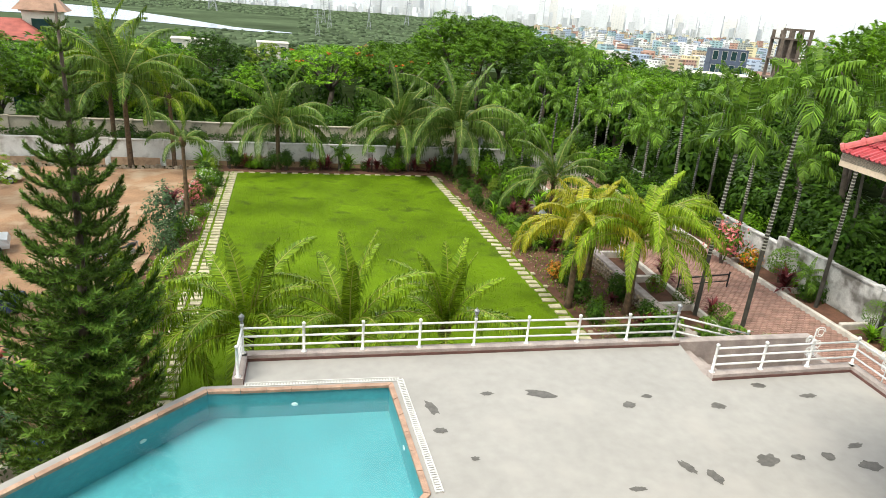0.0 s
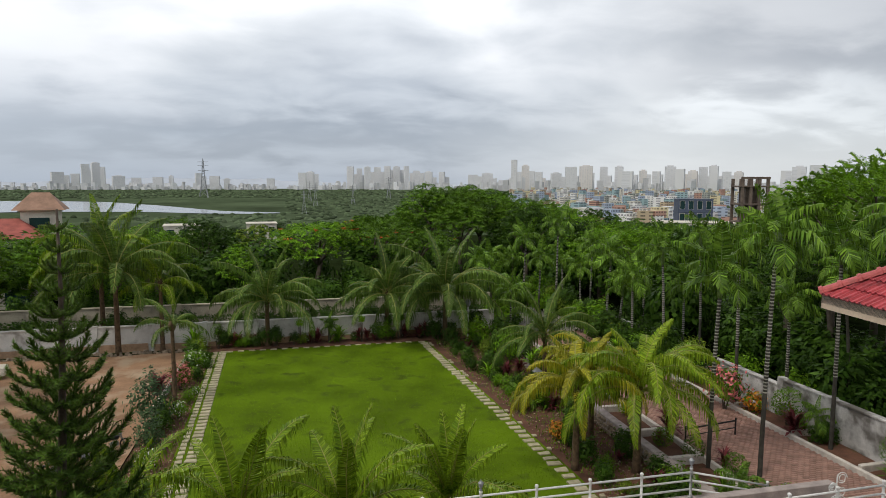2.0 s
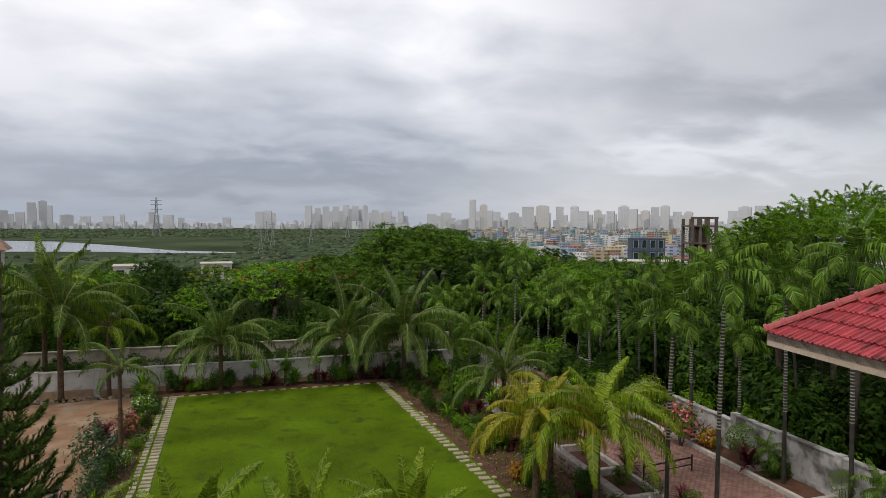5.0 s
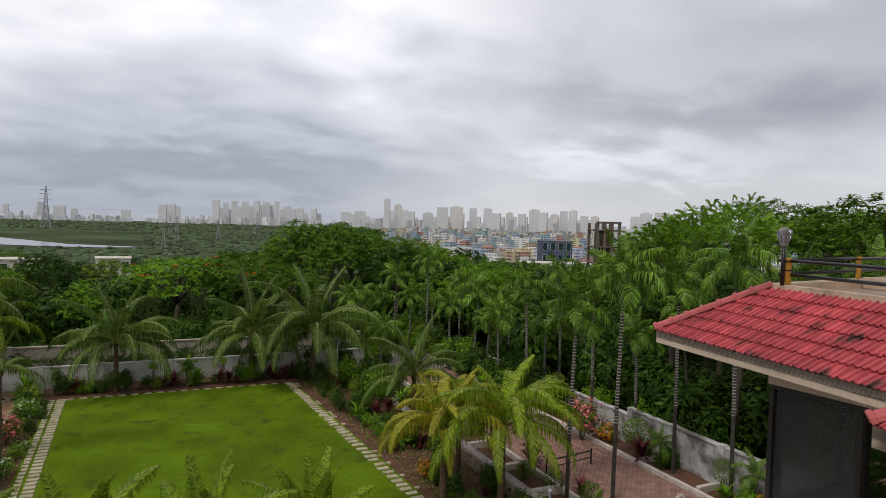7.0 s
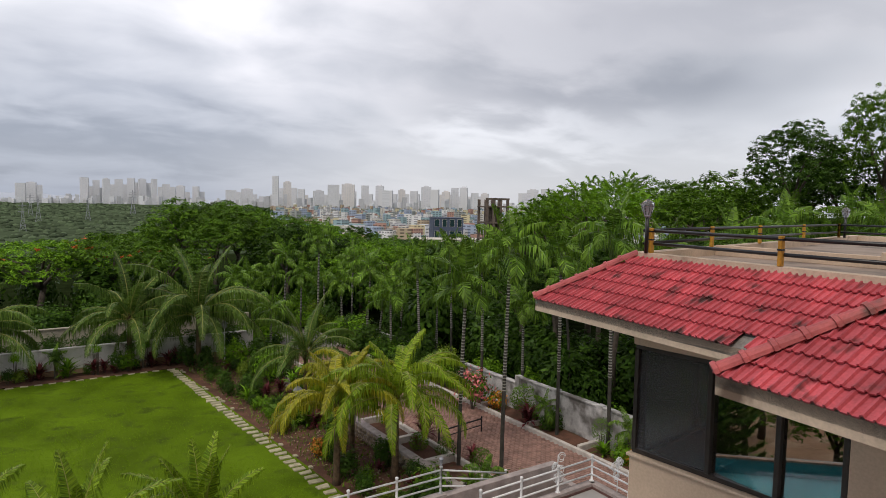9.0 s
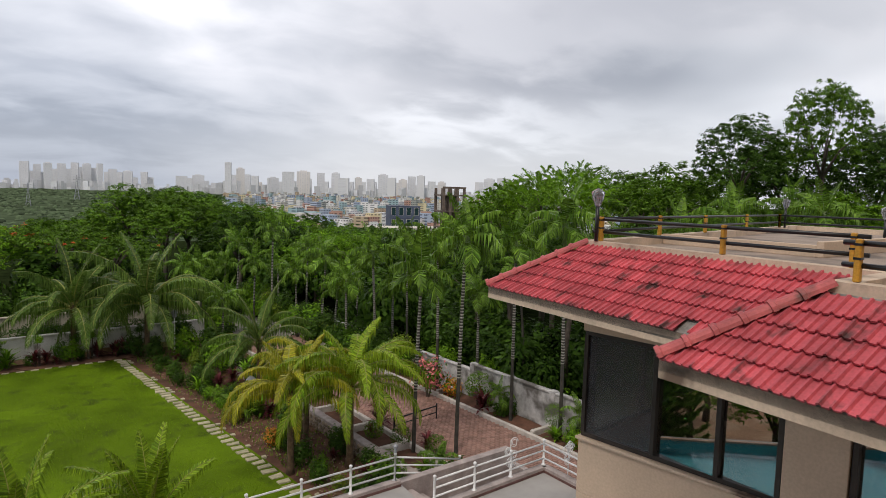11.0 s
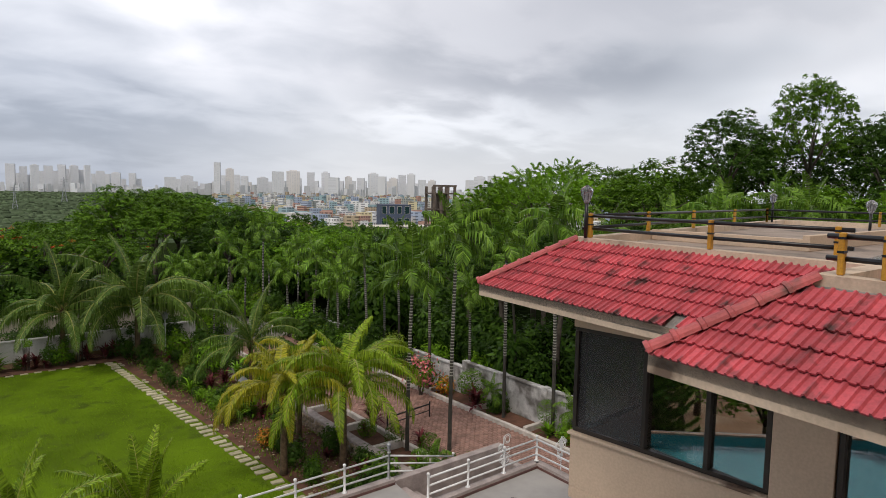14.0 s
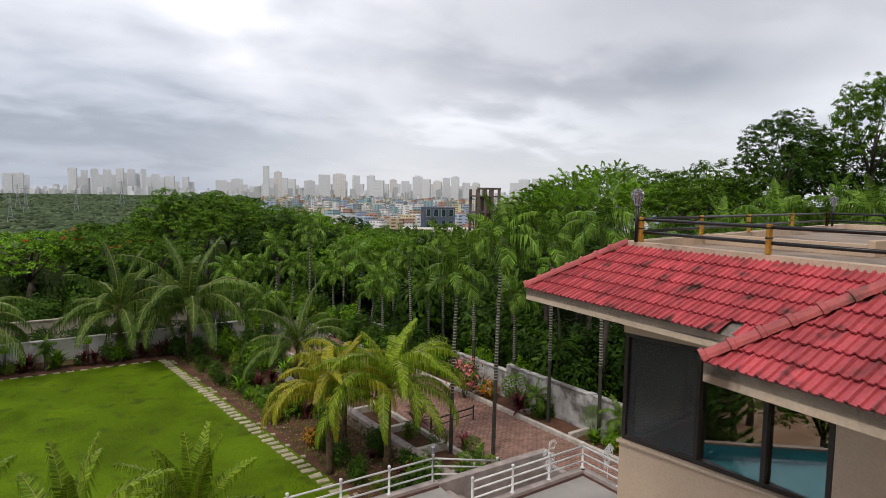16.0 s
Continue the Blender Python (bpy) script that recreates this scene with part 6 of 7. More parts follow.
def pine(x, y, z0, z1, reach, seed, label, tilt=0.0):
    r = random.Random(seed)
    ob = thing("pine_tree", label, "pine tree")
    def lean(z):
        q = 1 - (z - z0) / (z1 - z0)
        return x + tilt * (1 - q * q)

    part("trunk", Shape().tube([(lean(z0 + (z1 - z0) * i / 8), y, z0 + (z1 - z0) * i / 8) for i in range(9)], [0.12 - 0.105 * i / 8 for i in range(9)], 9), BARK, ob, smooth=True)
    z, tier = z0 + 1.3, 0
    while z < z1 - 0.1:
        k = (z - z0) / (z1 - z0)
        ln = reach * min(1.0, 1.75 * (1 - k)) + 0.1
        m = 8
        for j in range(m):
            f = ln * r.uniform(0.85, 1.12)
            part("branch", BRANCHES[(tier + j) % 4], None, ob, m=Matrix.Translation((lean(z), y, z + r.uniform(-0.04, 0.04))) @ pose(0, 0, 0, 0, 6 - 30 * k, 360 * j / m + tier * 37 + r.uniform(-10, 10)) @ Matrix.Diagonal((f, f, f, 1)))
        z += 0.44 - 0.16 * k
        tier += 1


pine(-3.97, 9.6, GROUND, 5.95, 1.1, 5, "tall dark Norfolk pine with tiered upturned branches", 0.7)
pine(-3.42, 10.3, GROUND, 2.2, 0.4, 8, "smaller dark Norfolk pine beside the tall one")

# ---- far city ----
def tower_block(s, az, d, width, height, depth=None, turn=0.0, step=0):
    x, y, _ = polar(az, d)
    w, dp = width / 2, (depth or width) / 2
    c, q = math.cos(turn), math.sin(turn)

    def block(w, dp, z0, z1):
        pts = [(x + a * c - b * q, y + a * q + b * c) for a, b in ((-w, -dp), (w, -dp), (w, dp), (-w, dp))]
        s.prism(pts, z0, z1)

    block(w, dp, PLAIN_Z - 1, PLAIN_Z + height)
    if step:
        block(w * 0.55, dp * 0.55, PLAIN_Z + height, PLAIN_Z + height + step)


def tower(az, d, width, top_rise, mat, label, depth=None, step=0):
    """One tall block. top_rise: how far its roof stands above eye level, in thousandths of its distance."""
    s = Shape()
    height = EYE_Z + top_rise / 1000 * d - PLAIN_Z
    tower_block(s, az, d, width, height, depth, -radians(az) + U(-0.25, 0.25), step)
    ob = true_size(thing("tower_block", label, "tower block", group="distant tower blocks"))
    part("facade", s, mat, ob)
    return ob


# Haze over these towers comes from their pale facade colours.
TALL = [(19.3, 34, 38), (20.3, 49, 29), (21.5, 43, 19), (23.0, 62, 17), (24.3, 68, 27), (25.6, 86, 28), (27.1, 46, 27), (28.4, 49, 27), (29.0, 80, 20), (30.4, 43, 21), (31.5, 49, 20), (32.6, 62, 27), (33.4, 49, 23), (34.4, 55, 20), (35.2, 43, 26), (36.0, 49, 27), (37.0, 43, 19), (37.9, 49, 18), (41.3, 55, 20), (42.2, 68, 25), (43.5, 80, 27), (47.5, 60, 18), (51.5, 80, 22)]
for i, (az, wd, rise) in enumerate(TALL):
    tower(az, 3350 + 110 * ((i * 7) % 4), wd * 0.85, rise, TOWER_BEIGE if i % 4 == 1 else TOWER_FACADE, "tall apartment tower in the far city, paled with haze", depth=30, step=6 if i % 2 else 0)
    tower(az + U(0.3, 0.6), 3860, wd * U(0.5, 1.0), rise * U(0.45, 0.8), TOWER_BEIGE if i % 5 == 2 else TOWER_FACADE, "apartment block in the far city, paled with haze", depth=30)
LEFT_TALL = [(-16.5, 40, 26), (-15.8, 40, 28), (-18.4, 62, 15), (-17.2, 43, 13), (-14.2, 62, 10), (-12.9, 49, 8), (-11.3, 55, 9), (-10.3, 24, 11), (-8.2, 31, 15), (-6.9, 55, 11), (-5.9, 37, 7), (-2.3, 49, 8), (0.4, 45, 17), (1.1, 45, 18), (4.6, 43, 27), (5.4, 37, 24), (6.1, 37, 26), (7.0, 43, 26), (7.9, 37, 28), (8.7, 43, 27), (9.6, 27, 28), (10.5, 43, 21), (11.6, 49, 19), (12.8, 37, 19), (15.6, 62, 15), (16.9, 68, 17), (-24, 70, 12)]
for i, (az, wd, rise) in enumerate(LEFT_TALL):
    tower(az, 4250 + 90 * (i % 4), wd * 1.05, rise, TOWER_FACADE, "far apartment tower across the river plain, haze in its grey", depth=36, step=5 if i % 3 == 1 else 0)
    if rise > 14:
        tower(az + 0.45, 4560, wd * 0.9, rise * U(0.55, 0.85), TOWER_FACADE, "far apartment tower across the river plain, haze in its grey", depth=30)

skirt = Shape()
r3 = random.Random(5)
for k in range(900):
    az, d = r3.uniform(-40, 56), r3.uniform(3300, 4600)
    h = r3.choice([18, 22, 26, 30, 36, 44, 52, 62]) * r3.uniform(0.8, 1.2)
    if az < 16:
        d, h = r3.uniform(3900, 4600), h * (0.62 if az < 3 else 0.85)
    tower_block(skirt, az, d, r3.uniform(10, 30), h, r3.uniform(10, 26), r3.uniform(-0.6, 0.6))
tagged(true_size(part("city_blocks", skirt, TOWER_FACADE)), "crowd of mid-rise blocks in the far city, paled with haze", "city", kind="stuff")
lowc = Shape()
for k in range(2600):
    az, d = r3.uniform(19, 58), 620 + 2600 * r3.random() ** 1.3
    h = r3.choice([6, 8, 10, 12, 15, 19, 24]) * r3.uniform(0.8, 1.2) * (1.0 if d > 900 else 0.6)
    tower_block(lowc, az, d, r3.uniform(7, 15), h * 0.85, r3.uniform(7, 14), r3.uniform(-0.7, 0.7))
tagged(true_size(part("low_houses", lowc, LOW_CITY)), "colourful painted low houses crowding the plain", "houses", kind="stuff")
# trees of the plain
mang = Shape()
for k in range(9000):
    az, d = r3.uniform(-45, 58), 450 + 2900 * r3.random() ** 1.4
    x, y, _ = polar(az, d)
    if az < -1 and 750 < d < 1620:
        continue
    w, h = r3.uniform(4, 8) * (0.6 + d / 2500), r3.uniform(1.5, 4) * (0.6 + d / 2500)
    mang.lathe(x, y, [(w * 0.6, PLAIN_Z - 0.5), (w * r3.uniform(0.5, 0.65), PLAIN_Z + h * 0.4), (w * r3.uniform(0.3, 0.45), PLAIN_Z + h * 0.75), (w * 0.06, PLAIN_Z + h)], 6)
MANGROVE = leaf_material("mangrove_leaves", (0.06, 0.088, 0.045), (0.085, 0.115, 0.06), 0.1, 0.0, 0.9)
tagged(true_size(part("mangroves", mang, MANGROVE)), "low mangrove thickets on the river plain", "mangroves", kind="stuff")


def pylon(az, d, height):
    ob = true_size(thing("power_pylon", "grey lattice power pylon on the plain", "pylon", group="power pylons"))
    x, y, _ = polar(az, d)
    s = Shape()
    b = height * 0.1
    legs = [(-1, -1), (1, -1), (1, 1), (-1, 1)]
    lv2 = [0, 0.2, 0.38, 0.55, 0.7, 0.82, 0.92, 1.0]
    wid = [1, 0.72, 0.5, 0.34, 0.24, 0.2, 0.16, 0.04]
    th = height * 0.008
    for (z0, w0), (z1, w1) in zip(zip(lv2, wid), zip(lv2[1:], wid[1:])):
        for i, (a, c) in enumerate(legs):
            a2, c2 = legs[(i + 1) % 4]
            p0, p1 = (x + a * b * w0, y + c * b * w0, PLAIN_Z + height * z0), (x + a * b * w1, y + c * b * w1, PLAIN_Z + height * z1)
            q1 = (x + a2 * b * w1, y + c2 * b * w1, PLAIN_Z + height * z1)
            s.tube([p0, p1], th, 4)
            s.tube([p0, q1], th * 0.6, 4)
            s.tube([p1, q1], th * 0.6, 4)
    part("lattice", s, STEEL, ob)
    for z in (0.7, 0.82, 0.92):
        part("cross_arm", Shape().tube([(x - b * 1.3, y, PLAIN_Z + height * z), (x + b * 1.3, y, PLAIN_Z + height * z)], th, 4), STEEL, ob)


pylon(-7.8, 1700, 97)
for az, d, h in ((1.5, 1000, 36), (0.5, 760, 28), (4.8, 1100, 34), (8.0, 1500, 52), (1.0, 1300, 40)):
    pylon(az, d, h)


# ---- nearer buildings ----
TAN_ROOF = material("tan_tiled_roof", (0.33, 0.20, 0.14), 0.8, 0.7, 1, 15, 0.2)

def storeys(name, label, x, y, w, d, z0, floors, h, mat, glass=DARK_GLASS, turn=0.0, roof=None, bays=3, open_frame=False):
    """A building of storeys, with windows set into each front, slabs between and a roof."""
    ob = thing(name, label, "building", pose(x, y, z0, 0, 0, turn))
    if open_frame:
        for f in range(floors + 1):
            part("slab", Shape().box(-w / 2, -d / 2, f * h, w / 2, d / 2, f * h + 0.3, 0.03), mat, ob)
        for i in range(bays + 1):
            for j in (0, 1):
                cx, cy = -w / 2 + 0.3 + (w - 0.6) * i / bays, (-d / 2 + 0.3) if j == 0 else (d / 2 - 0.3)
                part("column", Shape().box(cx - 0.25, cy - 0.25, 0, cx + 0.25, cy + 0.25, floors * h + 1.6, 0.02), mat, ob)
        part("core", Shape().box(-w / 4, -d / 4, 0, w / 4, d / 4, floors * h), mat, ob)
        part("top_beam", Shape().box(-w / 2, -d / 2, floors * h + 1.5, w / 2, -d / 2 + 0.3, floors * h + 1.9), mat, ob)
        return ob
    part("wall", Shape().box(-w / 2, -d / 2, 0, w / 2, d / 2, floors * h, 0.02), mat, ob)
    for f in range(floors):
        for i in range(bays):
            cx = -w / 2 + w * (i + 0.5) / bays
            win = part("window", Shape().box(cx - w / bays * 0.3, -d / 2 - 0.06, f * h + 0.8, cx + w / bays * 0.3, -d / 2 - 0.01, f * h + h - 0.5, 0.01), HOUSE_WHITE, ob)
            part("pane", Shape().box(cx - w / bays * 0.27, -d / 2 - 0.075, f * h + 0.87, cx + w / bays * 0.27, -d / 2 - 0.062, f * h + h - 0.57), glass, win)
        part("slab_edge", Shape().box(-w / 2 - 0.15, -d / 2 - 0.15, f * h + h - 0.12, w / 2 + 0.15, d / 2 + 0.15, f * h + h + 0.03, 0.02), mat, ob)
    z = floors * h
    if roof:
        e = 0.5
        part("roof", Shape().add([(-w / 2 - e, -d / 2 - e, z), (w / 2 + e, -d / 2 - e, z), (w / 2 + e, d / 2 + e, z), (-w / 2 - e, d / 2 + e, z), (-w / 4, 0, z + 1.3), (w / 4, 0, z + 1.3)],
                                  [(0, 1, 5, 4), (1, 2, 5), (2, 3, 4, 5), (3, 0, 4), (3, 2, 1, 0)]), roof, ob, "tiled hipped roof")
    return ob


bx, by, _ = polar(38.0, 130)
storeys("unfinished_building", "unfinished brown concrete frame building", bx + 2.2, by, 5.0, 6, -10.6, 5, 3.3, RAW_CONCRETE, turn=-20, open_frame=True)
bx, by, _ = polar(34.5, 210)
storeys("office_building", "low blue-grey clad building", bx, by, 10, 9, -13.2, 4, 3.8, BLUE_GREY, turn=-25, bays=4)
bx, by, _ = polar(34.8, 150)
storeys("shed", "long white flat-roofed shed among the trees", bx, by, 18, 8, -8.2, 2, 3.2, HOUSE_WHITE, turn=-20, bays=4)
bx, by, _ = polar(-21.5, 56)
storeys("house", "cream villa with red roof above the trees", bx - 1.0, by, 5.5, 5, -4, 2, 3.2, HOUSE_WHITE, turn=12, roof=HOUSE_RED, bays=2)
bx, by, _ = polar(-19.6, 57)
storeys("stair_tower", "white stair tower with a hipped cap", bx, by, 2.4, 2.4, -4, 2, 4.15, HOUSE_WHITE, turn=12, roof=TAN_ROOF, bays=1)
bx, by, _ = polar(-9.5, 95)
storeys("house", "white flat-roofed house among the trees", bx, by, 5, 4, -5.6, 2, 3.1, HOUSE_WHITE, turn=8, bays=3)
bx, by, _ = polar(-3.2, 105)
storeys("house", "white flat-roofed house among the trees", bx, by, 4.5, 4, -5.9, 2, 3.0, HOUSE_WHITE, turn=5, bays=3)


# ---- yard: vehicles, barrel, low wall ----
def car(x, y, z, turn, mat, label):
    ob = thing("car", label, "car", pose(x, y, z, 0, 0, turn) @ Matrix.Scale(1 / PLAN, 4), group="parked cars")
    prof = [(-1.9, 0.35), (-1.95, 0.7), (-1.7, 0.9), (-0.95, 0.98), (-0.45, 1.42), (0.75, 1.45), (1.35, 1.0), (1.85, 0.92), (1.95, 0.6), (1.9, 0.35)]
    s = Shape()
    k = len(prof)
    vs = []
    for yy, f in ((-0.8, 0.96), (-0.72, 1.0), (0.72, 1.0), (0.8, 0.96)):
        vs += [(px, yy * (1 if pz < 1.0 else 0.84), 0.35 + (pz - 0.35) * f) for px, pz in prof]
    fs = [(j * k + i, j * k + (i + 1) % k, (j + 1) * k + (i + 1) % k, (j + 1) * k + i) for j in range(3) for i in range(k)] + [tuple(range(k - 1, -1, -1)), tuple(range(3 * k, 4 * k))]
    s.add(vs, fs)
    part("body", s, mat, ob)
    part("windscreen", Shape().add([(-0.93, -0.6, 1.0), (-0.93, 0.6, 1.0), (-0.5, 0.55, 1.40), (-0.5, -0.55, 1.40)], [(0, 1, 2, 3), (3, 2, 1, 0)]), DARK_GLASS, ob)
    for sg in (-1, 1):
        part("side_window", Shape().add([(-0.75, sg * 0.74, 1.02), (1.1, sg * 0.74, 1.02), (0.7, sg * 0.655, 1.36), (-0.4, sg * 0.655, 1.36)], [(0, 1, 2, 3), (3, 2, 1, 0)]), DARK_GLASS, ob)
        for wx in (-1.2, 1.2):
            w = part("wheel", Shape().tube([(wx, sg * 0.62, 0.31), (wx, sg * 0.82, 0.31)], 0.31, 16), TYRE, ob)
            part("rim", Shape().tube([(wx, sg * 0.80, 0.31), (wx, sg * 0.835, 0.31)], 0.19, 12), STEEL, w)
        part("headlight", Shape().box(-1.965, sg * 0.6 - 0.15, 0.66, -1.9, sg * 0.6 + 0.15, 0.8, 0.02), HOUSE_WHITE, ob)
    return ob


car(-8.6, 17.2, YARD_Z, 80, CAR_BLUE, "dark blue parked car in the yard")
car(-11.2, 22.4, YARD_Z, 20, CAR_SILVER, "silver parked car in the yard")
car(-14.2, 31.5, YARD_Z, 10, HOUSE_WHITE, "white parked car at the back of the yard")


def motorbike(x, y, z, turn, mat, label):
    ob = thing("motorbike", label, "motorbike", pose(x, y, z, 0, 0, turn) @ pose(0, 0, 0, 8, 0, 0) @ Matrix.Scale(1 / PLAN, 4), group="parked motorbikes")
    for wx in (-0.65, 0.65):
        s = Shape()
        pts = [(wx + 0.26 * math.cos(a), 0, 0.3 + 0.26 * math.sin(a)) for a in [2 * math.pi * k / 16 for k in range(17)]]
        s.tube(pts, 0.045, 6, caps=False)
        w = part("wheel", s, TYRE, ob)
        sp = Shape()
        for k in range(6):
            a = math.pi * k / 3
            sp.tube([(wx, 0, 0.3), (wx + 0.24 * math.cos(a), 0, 0.3 + 0.24 * math.sin(a))], 0.01, 4)
        part("spokes", sp, STEEL, w)
    part("tank", Shape().lathe(0, 0, [(0.05, -0.28), (0.14, -0.2), (0.17, 0), (0.13, 0.2), (0.05, 0.28)], 10), mat, ob, smooth=True, m=Matrix.Translation((-0.12, 0, 0.82)) @ pose(0, 0, 0, 0, 85, 0))
    part("seat", Shape().box(0.1, -0.12, 0.76, 0.85, 0.12, 0.86, 0.03), BLACK, ob)
    part("engine", Shape().box(-0.25, -0.14, 0.3, 0.2, 0.14, 0.62, 0.04), STEEL, ob)
    part("fork", Shape().tube([(-0.66, 0.07, 0.3), (-0.42, 0.07, 0.98)], 0.025, 6).tube([(-0.66, -0.07, 0.3), (-0.42, -0.07, 0.98)], 0.025, 6), STEEL, ob)
    part("handlebar", Shape().tube([(-0.3, -0.36, 1.05), (-0.42, -0.15, 1.0), (-0.42, 0.15, 1.0), (-0.3, 0.36, 1.05)], 0.018, 6), BLACK, ob)
    part("headlamp", Shape().lathe(-0.52, 0, [(0.05, 0.84), (0.09, 0.9), (0.05, 0.97)], 10), STEEL, ob)


motorbike(-6.1, 21.9, YARD_Z, 230, BLACK, "black motorbike parked at the yard edge")
motorbike(-6.7, 21.0, YARD_Z, 235, CAR_SILVER, "silver and black motorbike parked in the yard")
motorbike(-7.3, 20.3, YARD_Z, 228, CAR_SILVER, "silver motorbike parked under the pine")
motorbike(-7.2, 14.6, YARD_Z, 240, HOUSE_RED, "red and white motorbike parked behind the pine")

barrel = thing("barrel", "blue plastic barrel by the low wall", "barrel", pose(-5.15, 10.95, YARD_Z))
part("body", Shape().lathe(0, 0, [(0.2, 0), (0.24, 0.05), (0.25, 0.3), (0.24, 0.55), (0.2, 0.62)], 16), BARREL, barrel, smooth=True)
part("lid", Shape().lathe(0, 0, [(0.21, 0.621), (0.21, 0.65), (0.05, 0.67)], 16), BARREL, barrel)

lw = Shape()
for (x0, y0), (x1, y1) in (((-2.9, 11.9), (-4.05, 11.85)), ((-4.05, 11.85), (-5.0, 10.9)), ((-5.0, 10.9), (-6.8, 9.9))):
    d = Vector((x1 - x0, y1 - y0)).normalized()
    q2 = Vector((-d.y, d.x)) * 0.09
    o = [(x0 + q2.x, y0 + q2.y), (x0 - q2.x, y0 - q2.y), (x1 - q2.x, y1 - q2.y), (x1 + q2.x, y1 + q2.y)]
    lw.prism(o if area(o) > 0 else o[::-1], GROUND, -2.1)
structure("low_wall", lw, KERB_WHITE, "low whitewashed wall round the pool's foot", "wall")

# edging and rubble along the yard
structure("edging", Shape().box(-5.74, 25.5, GROUND, -5.6, 34.6, YARD_Z + 0.18, 0.02), KERB_WHITE, "pale stone edging between yard and flower bed", "kerb")
rubble = thing("rubble_row", "row of loose rubble stones at the foot of the wall", "rubble")
for k in range(70):
    r = random.Random(700 + k)
    s = Shape()
    nn = 6
    w = r.uniform(0.07, 0.17)
    base = [(w * math.cos(2 * math.pi * q / nn) * r.uniform(0.8, 1.2), w * math.sin(2 * math.pi * q / nn) * r.uniform(0.8, 1.2)) for q in range(nn)]
    s.add([(*p, 0) for p in base] + [(a * 0.7, b * 0.7, w * r.uniform(0.7, 1.1)) for a, b in base], [(q, (q + 1) % nn, nn + (q + 1) % nn, nn + q) for q in range(nn)] + [tuple(range(nn, 2 * nn))])
    part("stone", s, STONE, rubble, m=pose(-15.5 + 9.6 * k / 70 + r.uniform(-0.05, 0.05), 34.75 + r.uniform(-0.25, 0.2), YARD_Z - 0.01, 0, 0, r.uniform(0, 360)))


def wire_ornament(x, y, z):
    """White wire scrollwork tied to the railing."""
    ob = thing("wire_ornament", "white wire scroll ornament tied to the railing", "ornament", pose(x, y, z), group="wire ornaments")
    for k in range(7):
        r = random.Random(80 + k + int(x * 10))
        c, rad = (r.uniform(-0.12, 0.12), r.uniform(0.15, 0.75)), r.uniform(0.06, 0.13)
        pts = [(c[0] + rad * (1 - 0.03 * q) * math.cos(q * 0.6), r.uniform(-0.01, 0.01), c[1] + rad * (1 - 0.03 * q) * math.sin(q * 0.6)) for q in range(20)]
        part("scroll", Shape().tube(pts, 0.009, 4), WHITE_PAINT, ob)
    part("stake", Shape().tube([(0, 0, -0.1), (0, 0, 0.8)], 0.012, 6), WHITE_PAINT, ob)


wire_ornament(9.72, 9.36, 0.1)
wire_ornament(10.78, 8.6, 0.1)
# umbrellas at the far end of the drive
for ux, uy in ((14.6, 42.6), (15.8, 43.2)):
    um = thing("parasol", "small white garden parasol", "parasol", pose(ux, uy, GROUND), group="white parasols")
    part("pole", Shape().tube([(0, 0, 0), (0, 0, 1.2)], 0.03, 6), STEEL, um)
    part("canopy", Shape().lathe(0, 0, [(0.42, 1.0), (0.4, 1.04), (0.18, 1.2), (0.02, 1.3)], 8), WHITE_PAINT, um)


def garden_lamp(x, y, z, h):
    ob = thing("garden_lamp", "black post lamp with a pale globe lantern", "lamp", pose(x, y, z), group="garden lamps")
    part("post", Shape().lathe(0, 0, [(0.09, 0), (0.09, 0.1), (0.035, 0.16), (0.03, h)], 8), WHITE_PAINT, ob, smooth=True)
    part("head", Shape().lathe(0, 0, [(0.05, h), (0.14, h + 0.06), (0.15, h + 0.25), (0.2, h + 0.27), (0.05, h + 0.42)], 8), TABLE_GREY, ob)


garden_lamp(9.4, 34.6, GROUND, 1.9)
garden_lamp(9.3, 23.5, GROUND, 1.1)
# gate bar on the drive
gate = thing("drive_barrier", "low black pipe barrier across the drive edge", "barrier")
for gy in (18.0,):
    part("bar", Shape().tube([(12.45, gy, DRIVE_Z + 0.5), (14.6, gy + 0.3, DRIVE_Z + 0.5)], 0.03, 6), BLACK, gate)
    part("bar", Shape().tube([(12.45, gy, DRIVE_Z + 0.25), (14.6, gy + 0.3, DRIVE_Z + 0.25)], 0.02, 6), BLACK, gate)
    part("foot", Shape().tube([(12.45, gy, DRIVE_Z), (12.45, gy, DRIVE_Z + 0.6)], 0.03, 6), BLACK, gate)
    part("foot", Shape().tube([(14.6, gy + 0.3, DRIVE_Z), (14.6, gy + 0.3, DRIVE_Z + 0.6)], 0.03, 6), BLACK, gate)

# ---- paving pieces ----
path_l = thing("garden_path", "double row of pale stone slabs set in grass", "path", kind="structure")
path_r = thing("garden_path", "row of pale stone slabs with small edging stones", "path", kind="structure")
path_n = thing("garden_path", "thin row of pale edging slabs across the far end", "path", kind="structure")


